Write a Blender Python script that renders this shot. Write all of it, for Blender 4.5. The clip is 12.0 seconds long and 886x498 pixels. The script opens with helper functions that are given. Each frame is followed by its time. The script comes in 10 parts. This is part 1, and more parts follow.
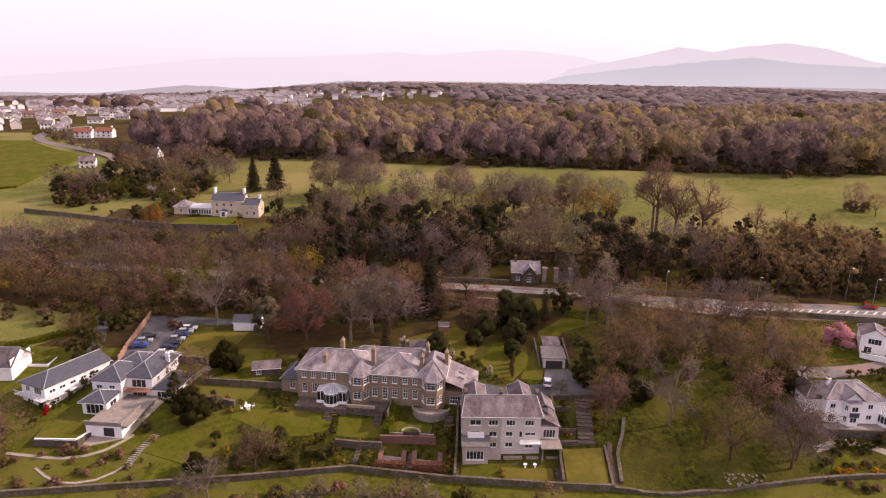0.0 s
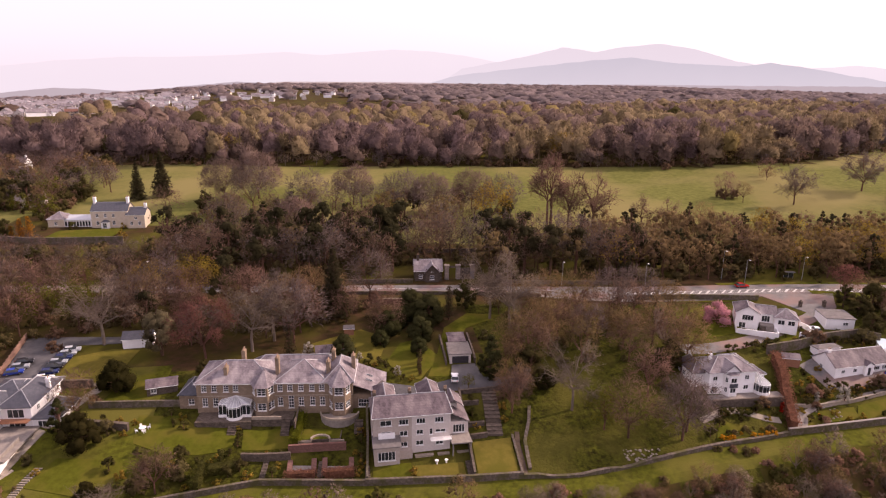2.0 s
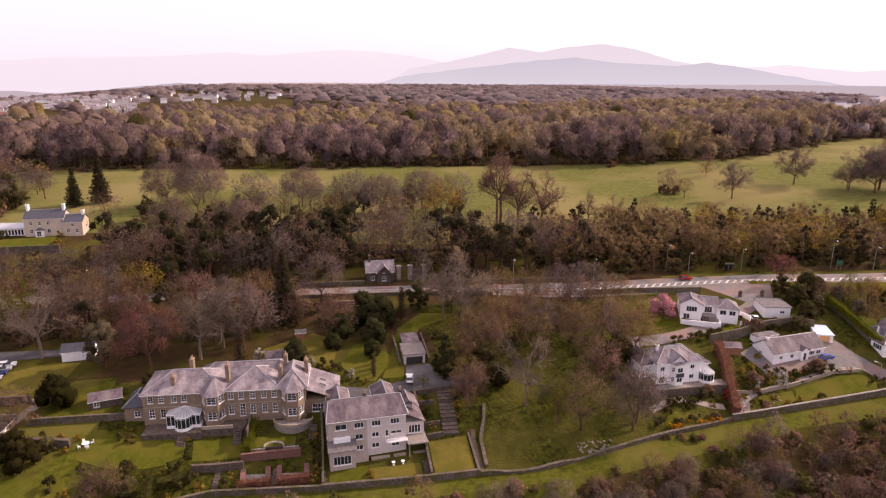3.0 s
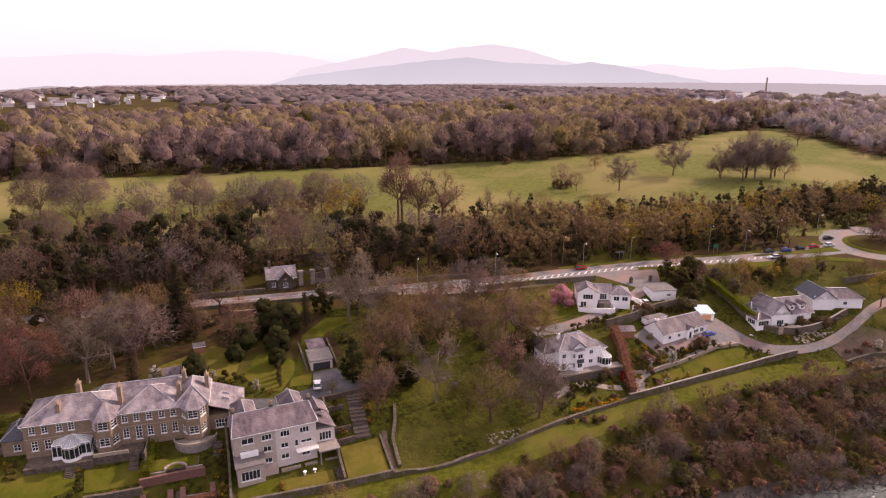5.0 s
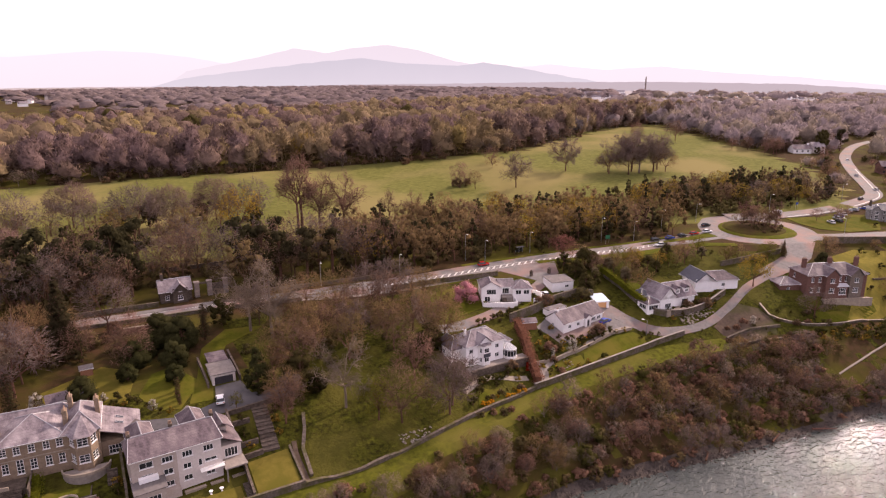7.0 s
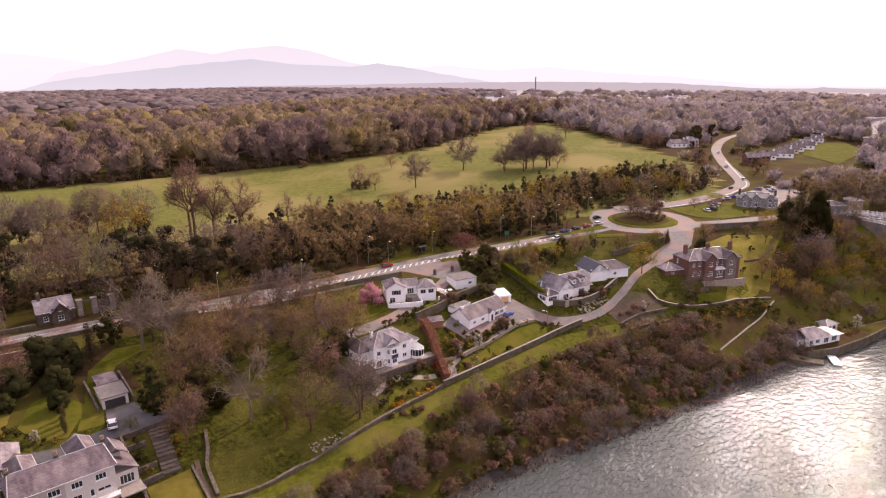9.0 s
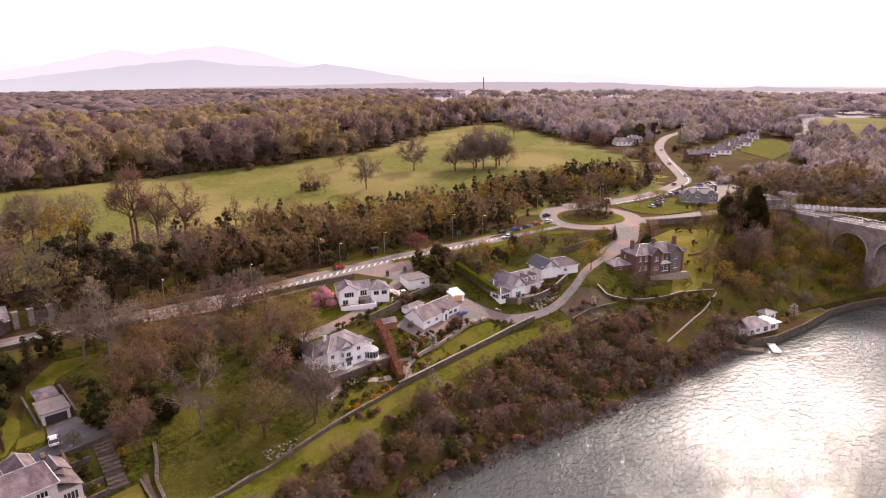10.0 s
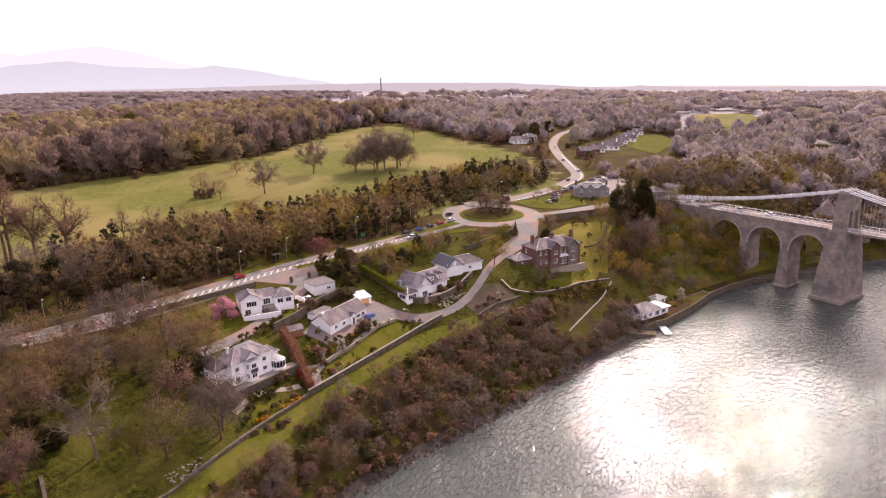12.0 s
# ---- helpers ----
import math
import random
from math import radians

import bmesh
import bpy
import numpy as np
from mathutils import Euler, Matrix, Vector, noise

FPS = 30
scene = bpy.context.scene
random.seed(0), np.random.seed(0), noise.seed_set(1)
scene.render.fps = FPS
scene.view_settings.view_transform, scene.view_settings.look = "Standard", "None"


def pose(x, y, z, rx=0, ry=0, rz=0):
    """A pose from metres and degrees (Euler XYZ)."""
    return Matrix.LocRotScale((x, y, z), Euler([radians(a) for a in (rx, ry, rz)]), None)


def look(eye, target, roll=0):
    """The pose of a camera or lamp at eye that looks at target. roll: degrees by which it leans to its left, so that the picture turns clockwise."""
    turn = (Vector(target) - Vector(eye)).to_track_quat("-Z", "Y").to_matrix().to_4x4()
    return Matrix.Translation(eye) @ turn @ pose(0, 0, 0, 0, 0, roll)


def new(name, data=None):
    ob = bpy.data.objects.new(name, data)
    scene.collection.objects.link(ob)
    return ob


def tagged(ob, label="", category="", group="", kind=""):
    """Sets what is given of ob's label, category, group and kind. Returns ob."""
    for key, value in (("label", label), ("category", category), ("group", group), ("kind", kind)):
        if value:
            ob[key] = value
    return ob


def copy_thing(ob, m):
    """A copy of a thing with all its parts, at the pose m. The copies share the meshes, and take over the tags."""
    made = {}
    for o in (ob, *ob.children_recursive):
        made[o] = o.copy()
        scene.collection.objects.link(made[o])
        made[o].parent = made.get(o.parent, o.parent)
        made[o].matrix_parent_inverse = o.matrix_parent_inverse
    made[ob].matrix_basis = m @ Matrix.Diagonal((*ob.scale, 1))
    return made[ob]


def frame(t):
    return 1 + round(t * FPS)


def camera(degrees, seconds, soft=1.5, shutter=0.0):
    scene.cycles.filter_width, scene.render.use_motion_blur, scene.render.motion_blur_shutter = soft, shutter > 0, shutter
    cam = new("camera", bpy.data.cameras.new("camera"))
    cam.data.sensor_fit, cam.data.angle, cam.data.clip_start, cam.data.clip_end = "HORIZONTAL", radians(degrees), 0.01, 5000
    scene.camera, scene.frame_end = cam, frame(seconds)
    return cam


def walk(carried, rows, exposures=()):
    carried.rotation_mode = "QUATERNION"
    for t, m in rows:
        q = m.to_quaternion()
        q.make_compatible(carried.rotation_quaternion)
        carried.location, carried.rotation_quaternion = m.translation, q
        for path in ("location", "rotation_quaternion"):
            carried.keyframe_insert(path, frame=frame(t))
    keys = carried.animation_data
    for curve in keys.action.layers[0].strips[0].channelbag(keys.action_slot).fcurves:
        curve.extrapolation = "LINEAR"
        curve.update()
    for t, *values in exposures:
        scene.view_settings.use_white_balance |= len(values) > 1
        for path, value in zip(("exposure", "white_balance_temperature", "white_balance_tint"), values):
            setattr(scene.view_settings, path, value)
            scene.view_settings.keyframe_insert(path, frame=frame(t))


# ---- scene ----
# ---- camera: a hovering drone that pans slowly to the right ----
EYE_Z = 91.0
cam = camera(69.79, 12.0, soft=1.2)
# seconds, yaw, pitch, roll in degrees
PAN = [(0.0, 0.0, -14.861, -1.338), (0.5, -2.312, -14.835, -1.264), (1.0, -4.605, -14.771, -1.106),
       (1.5, -6.851, -14.731, -0.996), (2.0, -9.129, -14.683, -0.942), (2.5, -11.426, -14.63, -0.775),
       (3.0, -13.653, -14.604, -0.678), (5.0, -22.676, -14.532, -0.162), (5.5, -24.909, -14.539, -0.073),
       (6.0, -27.162, -14.526, -0.011), (6.5, -29.414, -14.499, 0.133), (7.0, -31.654, -14.478, 0.257),
       (9.0, -40.685, -14.477, 0.674), (9.5, -42.917, -14.488, 0.791), (10.0, -45.122, -14.504, 0.892),
       (10.5, -47.343, -14.516, 1.004), (11.0, -49.555, -14.566, 1.078), (11.5, -51.749, -14.576, 1.2),
       (12.0, -53.963, -14.583, 1.315)]


def pan_pose(yaw, pitch, roll):
    a, p = radians(yaw), radians(pitch)
    way = Vector((-math.sin(a) * math.cos(p), math.cos(a) * math.cos(p), math.sin(p)))
    eye = Vector((0, 0, EYE_Z))
    return look(eye, eye + 100 * way, -roll)


walk(cam, [(t, pan_pose(yaw, pitch, roll)) for t, yaw, pitch, roll in PAN],
     [(0.0, 0.37, 6700, 27), (5.0, 0.44, 6700, 27), (9.0, 0.58, 6650, 25.5), (12.0, 0.69, 6600, 24)])

# ---- light: thin bright cloud with a veiled sun to the right ----
SUN_AZ, SUN_EL = radians(78), radians(34)
world = bpy.data.worlds.new("sky")
scene.world = world
world.use_nodes = True
wn, wl = world.node_tree.nodes, world.node_tree.links
wn.clear()
w_out = wn.new("ShaderNodeOutputWorld")
w_add = wn.new("ShaderNodeAddShader")
w_sky = wn.new("ShaderNodeTexSky")
w_sky.sky_type, w_sky.sun_disc = "NISHITA", False
w_sky.sun_elevation, w_sky.sun_rotation = SUN_EL, SUN_AZ
w_sky.dust_density, w_sky.air_density, w_sky.ozone_density = 4.0, 1.0, 1.0
w_b1, w_b2 = wn.new("ShaderNodeBackground"), wn.new("ShaderNodeBackground")
w_b1.inputs["Strength"].default_value = 0.05
w_b2.inputs["Color"].default_value = (1.0, 0.925, 0.985, 1)
w_b2.inputs["Strength"].default_value = 0.7
wl.new(w_sky.outputs[0], w_b1.inputs["Color"])
wl.new(w_b1.outputs[0], w_add.inputs[0])
wl.new(w_b2.outputs[0], w_add.inputs[1])
wl.new(w_add.outputs[0], w_out.inputs["Surface"])

sun = new("sun", bpy.data.lights.new("sun", "SUN"))
sun.data.energy, sun.data.angle, sun.data.color = 4.2, radians(1.0), (1.0, 0.86, 0.7)
sun_from = Vector((math.sin(SUN_AZ) * math.cos(SUN_EL), math.cos(SUN_AZ) * math.cos(SUN_EL), math.sin(SUN_EL)))
sun.matrix_world = look(sun_from * 400, (0, 0, 0))


# ---- materials ----
def socket(node, name, value):
    node.inputs[name].default_value = value


def warm(c):
    """Pigments of earth, stone and plants lean to yellow and red; neutral paints stay."""
    if not c or max(c) - min(c) < 0.15 * max(c) or c[2] > c[0]:
        return c
    return (c[0] * 1.05, c[1] * 0.735, c[2] * 0.67) if c[0] > c[1] * 1.04 else (c[0] * 1.0, c[1] * 0.77, c[2] * 0.74)


def material(name, color, color2=None, scale=1.0, rough=0.8, metal=0.0, bump=0.0, bump_scale=None, blotch=0.0,
             third=None, coords="position", per_object=0.0, per_island=0.0, spec=None, stretch=(1, 1, 1), depth=0.15):
    """Two mixed tones with noise at two scales, and fine relief."""
    m = bpy.data.materials.new(name)
    m.use_nodes = True
    n, l = m.node_tree.nodes, m.node_tree.links
    bsdf = n["Principled BSDF"]
    spec = (0.02 if rough > 0.88 else 0.2) if spec is None else spec
    socket(bsdf, "Roughness", rough), socket(bsdf, "Metallic", metal), socket(bsdf, "Specular IOR Level", spec)
    color2 = color2 or tuple(c * 0.72 for c in color)
    if not any(k in name for k in ("slate", "render", "pale bark", "grey twigs", "dressed stone", "stone gable", "distant", "hazy", "hillside", "weathered stone", "limestone", "felt", "gravel", "rock", "broken stone", "foreshore", "clay", "blossom", "pasture", "purple-brown twigs", "bare brown", "rubble wall", "stone paving")):
        color, color2, third = warm(color), warm(color2), warm(third)
    if coords == "position":
        where = n.new("ShaderNodeNewGeometry").outputs["Position"]
    else:
        where = n.new("ShaderNodeTexCoord").outputs["Object"]
    if stretch != (1, 1, 1):
        mp = n.new("ShaderNodeMapping")
        socket(mp, "Scale", stretch)
        l.new(where, mp.inputs["Vector"])
        where = mp.outputs[0]
    fine = n.new("ShaderNodeTexNoise")
    socket(fine, "Scale", scale), socket(fine, "Detail", 6.0), socket(fine, "Roughness", 0.65)
    l.new(where, fine.inputs["Vector"])
    ramp = n.new("ShaderNodeMapRange")
    socket(ramp, "From Min", 0.35), socket(ramp, "From Max", 0.65)
    l.new(fine.outputs["Fac"], ramp.inputs["Value"])
    mix = n.new("ShaderNodeMix")
    mix.data_type = "RGBA"
    mix.inputs["A"].default_value, mix.inputs["B"].default_value = (*color, 1), (*color2, 1)
    l.new(ramp.outputs[0], mix.inputs["Factor"])
    # the colour sockets of a Mix node come third
    mix.inputs[6].default_value, mix.inputs[7].default_value = (*color, 1), (*color2, 1)
    out = mix.outputs[2]
    if third:
        big = n.new("ShaderNodeTexNoise")
        socket(big, "Scale", scale * (blotch or 0.12)), socket(big, "Detail", 4.0)
        l.new(where, big.inputs["Vector"])
        r2 = n.new("ShaderNodeMapRange")
        socket(r2, "From Min", 0.45), socket(r2, "From Max", 0.65)
        l.new(big.outputs["Fac"], r2.inputs["Value"])
        mix2 = n.new("ShaderNodeMix")
        mix2.data_type = "RGBA"
        mix2.inputs[7].default_value = (*third, 1)
        l.new(out, mix2.inputs[6]), l.new(r2.outputs[0], mix2.inputs[0])
        out = mix2.outputs[2]
    for amount, source in ((per_object, "o"), (per_island, "i")):
        if not amount:
            continue
        rnd = n.new("ShaderNodeObjectInfo").outputs["Random"] if source == "o" else n.new("ShaderNodeNewGeometry").outputs["Random Per Island"]
        mr = n.new("ShaderNodeMapRange")
        socket(mr, "To Min", 1 - amount), socket(mr, "To Max", 1 + amount)
        l.new(rnd, mr.inputs["Value"])
        hsv = n.new("ShaderNodeHueSaturation")
        l.new(mr.outputs[0], hsv.inputs["Value"]), l.new(out, hsv.inputs["Color"])
        if source == "o":
            hr = n.new("ShaderNodeMapRange")
            socket(hr, "To Min", 0.5 + amount * 0.07), socket(hr, "To Max", 0.5 - amount * 0.07)
            l.new(rnd, hr.inputs["Value"]), l.new(hr.outputs[0], hsv.inputs["Hue"])
        out = hsv.outputs[0]
    l.new(out, bsdf.inputs["Base Color"])
    if bump:
        relief = n.new("ShaderNodeTexNoise")
        socket(relief, "Scale", bump_scale or scale * 3), socket(relief, "Detail", 5.0)
        l.new(where, relief.inputs["Vector"])
        b = n.new("ShaderNodeBump")
        socket(b, "Strength", bump), socket(b, "Distance", depth)
        l.new(relief.outputs["Fac"], b.inputs["Height"]), l.new(b.outputs[0], bsdf.inputs["Normal"])
    return m


def courses(m, width, height, dark, coords="Object", depth=0.5, axis="z"):
    """Adds rows of slates or stones to a material by a brick texture."""
    n, l = m.node_tree.nodes, m.node_tree.links
    bsdf = n["Principled BSDF"]
    tex = n.new("ShaderNodeTexCoord")
    sep, com = n.new("ShaderNodeSeparateXYZ"), n.new("ShaderNodeCombineXYZ")
    l.new(tex.outputs["Object"], sep.inputs[0])
    add = n.new("ShaderNodeMath")
    add.operation = "ADD"
    l.new(sep.outputs["X"], add.inputs[0]), l.new(sep.outputs["Y"], add.inputs[1])
    l.new(add.outputs[0], com.inputs["X"]), l.new(sep.outputs["Z"], com.inputs["Y"])
    brick = n.new("ShaderNodeTexBrick")
    socket(brick, "Scale", 1.0), socket(brick, "Brick Width", width), socket(brick, "Row Height", height)
    socket(brick, "Mortar Size", height * 0.06), socket(brick, "Bias", 0.0)
    brick.inputs["Color1"].default_value, brick.inputs["Color2"].default_value = (1, 1, 1, 1), (1 - dark * 0.6,) * 3 + (1,)
    brick.inputs["Mortar"].default_value = (1 - dark,) * 3 + (1,)
    l.new(com.outputs[0], brick.inputs["Vector"])
    link = bsdf.inputs["Base Color"].links[0]
    source = link.from_socket
    mul = n.new("ShaderNodeMix")
    mul.data_type, mul.blend_type = "RGBA", "MULTIPLY"
    mul.inputs[0].default_value = 1.0
    l.new(source, mul.inputs[6]), l.new(brick.outputs["Color"], mul.inputs[7])
    l.new(mul.outputs[2], bsdf.inputs["Base Color"])
    return m


M = {}
M["grass"] = material("path grass", (0.09, 0.12, 0.015), (0.042, 0.056, 0.009), 0.7, 0.95, bump=0.5, bump_scale=2.5, third=(0.1, 0.115, 0.026), blotch=0.1)
M["lawn"] = material("mown lawn", (0.08, 0.108, 0.013), (0.056, 0.078, 0.009), 0.8, 0.95, bump=0.2, bump_scale=8, third=(0.1, 0.112, 0.02), blotch=0.2)
# lighter copy of the lawn: sunshine is put into its yellow-green
M["lawn_sun_tint"] = material("sunlit yellow-green lawn", (0.19, 0.2, 0.042), (0.14, 0.152, 0.03), 0.8, 0.95, bump=0.2, bump_scale=8, third=(0.13, 0.145, 0.03), blotch=0.25)
M["lawn_dry"] = material("yellowed lawn", (0.135, 0.138, 0.03), (0.105, 0.112, 0.022), 0.8, 0.95, bump=0.2, bump_scale=8, third=(0.095, 0.108, 0.02), blotch=0.25)
M["field"] = material("pasture", (0.138, 0.131, 0.036), (0.086, 0.09, 0.023), 0.35, 0.95, bump=0.4, bump_scale=1.2, third=(0.185, 0.152, 0.058), blotch=0.05)
M["rough_grass"] = material("rough grass", (0.064, 0.086, 0.012), (0.018, 0.02, 0.006), 0.9, 0.95, bump=1.0, bump_scale=1.6, third=(0.072, 0.084, 0.018), blotch=0.12, depth=0.35)
M["earth"] = material("woodland floor", (0.06, 0.045, 0.028), (0.035, 0.036, 0.013), 0.5, 0.95, bump=0.6, bump_scale=2, third=(0.065, 0.075, 0.014), blotch=0.12)
M["mud"] = material("bare brown earth", (0.105, 0.075, 0.055), (0.07, 0.05, 0.038), 0.8, 0.95, bump=0.5, third=(0.062, 0.058, 0.024))
# far ground: a pale haze tone painted into the base colour
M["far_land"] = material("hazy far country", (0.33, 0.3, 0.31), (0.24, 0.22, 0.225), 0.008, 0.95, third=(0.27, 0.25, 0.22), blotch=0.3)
M["asphalt"] = material("worn asphalt", (0.165, 0.15, 0.142), (0.12, 0.108, 0.104), 0.7, 0.85, bump=0.15, bump_scale=12, third=(0.2, 0.178, 0.165), blotch=0.15)
M["tarmac"] = material("dark tarmac", (0.095, 0.088, 0.09), (0.07, 0.066, 0.068), 0.9, 0.85, bump=0.15, bump_scale=12, third=(0.12, 0.11, 0.11), blotch=0.2)
M["paint"] = material("road paint", (0.55, 0.53, 0.5), (0.42, 0.4, 0.38), 3, 0.8)
M["path"] = material("pale gravel path", (0.32, 0.27, 0.22), (0.24, 0.2, 0.16), 1.5, 0.95, bump=0.2)
M["paving"] = material("stone paving", (0.26, 0.222, 0.195), (0.18, 0.153, 0.135), 1.0, 0.85, bump=0.2)
M["stone"] = courses(material("weathered stone", (0.16, 0.125, 0.1), (0.09, 0.07, 0.057), 1.5, 0.9, bump=0.6, bump_scale=4, coords="object"), 0.7, 0.3, 0.45)
M["drystone"] = material("mossy rubble wall", (0.17, 0.136, 0.112), (0.08, 0.064, 0.053), 1.8, 0.95, bump=0.9, bump_scale=4, third=(0.085, 0.076, 0.035), blotch=0.25)
M["hallstone"] = courses(material("brown dressed stone", (0.3, 0.22, 0.155), (0.21, 0.155, 0.112), 1.2, 0.9, bump=0.3, coords="object"), 0.8, 0.32, 0.25)
M["hallside"] = courses(material("brown stone gable", (0.225, 0.182, 0.15), (0.15, 0.12, 0.1), 1.1, 0.9, bump=0.3, coords="object"), 0.8, 0.32, 0.25)
M["sandstone"] = material("pale weathered stone", (0.34, 0.275, 0.215), (0.24, 0.195, 0.155), 1.4, 0.85, bump=0.2, coords="object")
M["redbrick"] = courses(material("weathered red-brown brick", (0.195, 0.148, 0.132), (0.14, 0.106, 0.095), 2, 0.9, bump=0.2, coords="object"), 0.45, 0.15, 0.3)
M["white"] = material("white render", (0.86, 0.83, 0.82), (0.78, 0.75, 0.74), 0.6, 0.85, bump=0.05, coords="object", per_object=0.04)
M["cream"] = material("cream render", (0.6, 0.5, 0.39), (0.52, 0.43, 0.33), 0.6, 0.85, bump=0.05, coords="object")
M["grey_render"] = material("grey pebbledash render", (0.58, 0.51, 0.475), (0.49, 0.43, 0.4), 2, 0.95, bump=0.3, coords="object")
M["beige_render"] = material("beige pebbledash render", (0.43, 0.36, 0.315), (0.35, 0.292, 0.255), 2, 0.95, bump=0.3, coords="object")
M["slate"] = courses(material("purple slate", (0.15, 0.113, 0.123), (0.08, 0.06, 0.067), 0.9, 0.75, bump=0.25, coords="object", third=(0.2, 0.158, 0.16), blotch=0.3, stretch=(1.6, 1, 0.35)), 0.5, 0.3, 0.3)
M["slate_pale"] = courses(material("lichened slate", (0.23, 0.19, 0.2), (0.12, 0.096, 0.106), 0.9, 0.75, bump=0.25, coords="object", third=(0.31, 0.265, 0.268), blotch=0.3, stretch=(1.6, 1, 0.35)), 0.5, 0.3, 0.3)
M["town_slate"] = material("pale weathered town slate", (0.26, 0.225, 0.24), (0.2, 0.172, 0.185), 0.4, 0.8)
M["slate_blue"] = courses(material("new grey slate", (0.085, 0.083, 0.1), (0.06, 0.06, 0.072), 1.2, 0.45, bump=0.15, coords="object"), 0.5, 0.3, 0.2)
M["tile_brown"] = courses(material("brown roof tiles", (0.2, 0.135, 0.11), (0.14, 0.095, 0.08), 1.2, 0.75, bump=0.2, coords="object"), 0.4, 0.35, 0.3)
M["tile_red"] = courses(material("red roof tiles", (0.27, 0.13, 0.1), (0.2, 0.1, 0.08), 1.2, 0.75, bump=0.2, coords="object"), 0.4, 0.35, 0.3)
M["felt"] = material("grey roofing felt", (0.16, 0.14, 0.135), (0.11, 0.095, 0.09), 0.8, 0.85, bump=0.1)
M["lead"] = material("weathered lead", (0.36, 0.35, 0.36), (0.27, 0.26, 0.27), 2, 0.5, metal=0.3)
M["glass"] = material("window glass", (0.018, 0.021, 0.024), (0.03, 0.033, 0.036), 0.3, 0.08, spec=0.6, coords="position")
M["pvc"] = material("white window paint", (0.8, 0.78, 0.77), (0.74, 0.72, 0.71), 3, 0.5)
M["door"] = material("dark painted door", (0.05, 0.045, 0.05), (0.035, 0.03, 0.035), 3, 0.5)
M["garage_door"] = material("cream garage door", (0.62, 0.5, 0.26), (0.55, 0.45, 0.23), 3, 0.6)
M["pot"] = material("clay chimney pot", (0.34, 0.22, 0.15), (0.26, 0.17, 0.12), 4, 0.85)
M["wood"] = material("weathered timber", (0.3, 0.2, 0.13), (0.2, 0.135, 0.09), 3, 0.85, bump=0.2, stretch=(1, 1, 6))
M["panel"] = material("pale timber fence", (0.3, 0.25, 0.2), (0.22, 0.18, 0.145), 2, 0.85, bump=0.2)
M["steel"] = material("galvanised steel", (0.4, 0.4, 0.4), (0.32, 0.32, 0.32), 3, 0.45, metal=0.7)
M["white_metal"] = material("pale painted ironwork", (0.62, 0.61, 0.62), (0.5, 0.49, 0.5), 1, 0.5)
M["bridge_stone"] = courses(material("grey limestone", (0.35, 0.275, 0.235), (0.24, 0.19, 0.165), 0.6, 0.9, bump=0.4, bump_scale=2, coords="object", third=(0.17, 0.148, 0.14), blotch=0.3), 1.6, 0.6, 0.3)
M["arch_stone"] = material("dressed limestone", (0.37, 0.315, 0.295), (0.28, 0.238, 0.224), 0.8, 0.9, bump=0.3, coords="object")
M["foreshore"] = material("wet foreshore mud and shingle", (0.07, 0.056, 0.048), (0.035, 0.029, 0.026), 1.2, 0.95, bump=0.8, bump_scale=2.5, third=(0.09, 0.072, 0.06), blotch=0.2, spec=0.08, depth=0.3)
M["rock"] = material("shore rock", (0.075, 0.06, 0.05), (0.04, 0.033, 0.028), 1.2, 0.95, spec=0.1, bump=0.9, bump_scale=3, coords="object")
M["rubble"] = material("pale broken stone", (0.3, 0.25, 0.21), (0.2, 0.17, 0.14), 2, 0.9, bump=0.5, per_object=0.2)
M["bark"] = material("grey-brown bark", (0.13, 0.098, 0.075), (0.085, 0.065, 0.05), 4, 0.95, bump=0.5, coords="object", per_object=0.2)
M["bark_pale"] = material("pale bark", (0.2, 0.155, 0.125), (0.14, 0.108, 0.088), 4, 0.95, bump=0.4, coords="object", per_object=0.1)
M["tyre"] = material("black rubber", (0.02, 0.02, 0.02), (0.03, 0.03, 0.03), 8, 0.8)
M["rail_ballast"] = material("railway ballast", (0.15, 0.125, 0.105), (0.1, 0.085, 0.07), 2, 0.95, bump=0.4)


def leaf(name, color, vary=0.14, obj=0.14, third=None, grain=1.1, relief=0.6, depth=0.2):
    c2 = tuple(c * 0.5 for c in color)
    m = material(name, color, c2, grain, 0.9, per_object=obj, per_island=vary, spec=0.02, third=third, blotch=0.12, bump=relief, bump_scale=grain * 1.6, depth=depth)
    # thin leaves and sprays of twigs let part of the light through
    n, l = m.node_tree.nodes, m.node_tree.links
    bsdf, out = n["Principled BSDF"], n["Material Output"]
    through_leaf, blend = n.new("ShaderNodeBsdfTranslucent"), n.new("ShaderNodeMixShader")
    l.new(bsdf.inputs["Base Color"].links[0].from_socket, through_leaf.inputs["Color"])
    socket(blend, "Fac", 0.46)
    l.new(bsdf.outputs[0], blend.inputs[1]), l.new(through_leaf.outputs[0], blend.inputs[2]), l.new(blend.outputs[0], out.inputs["Surface"])
    return m


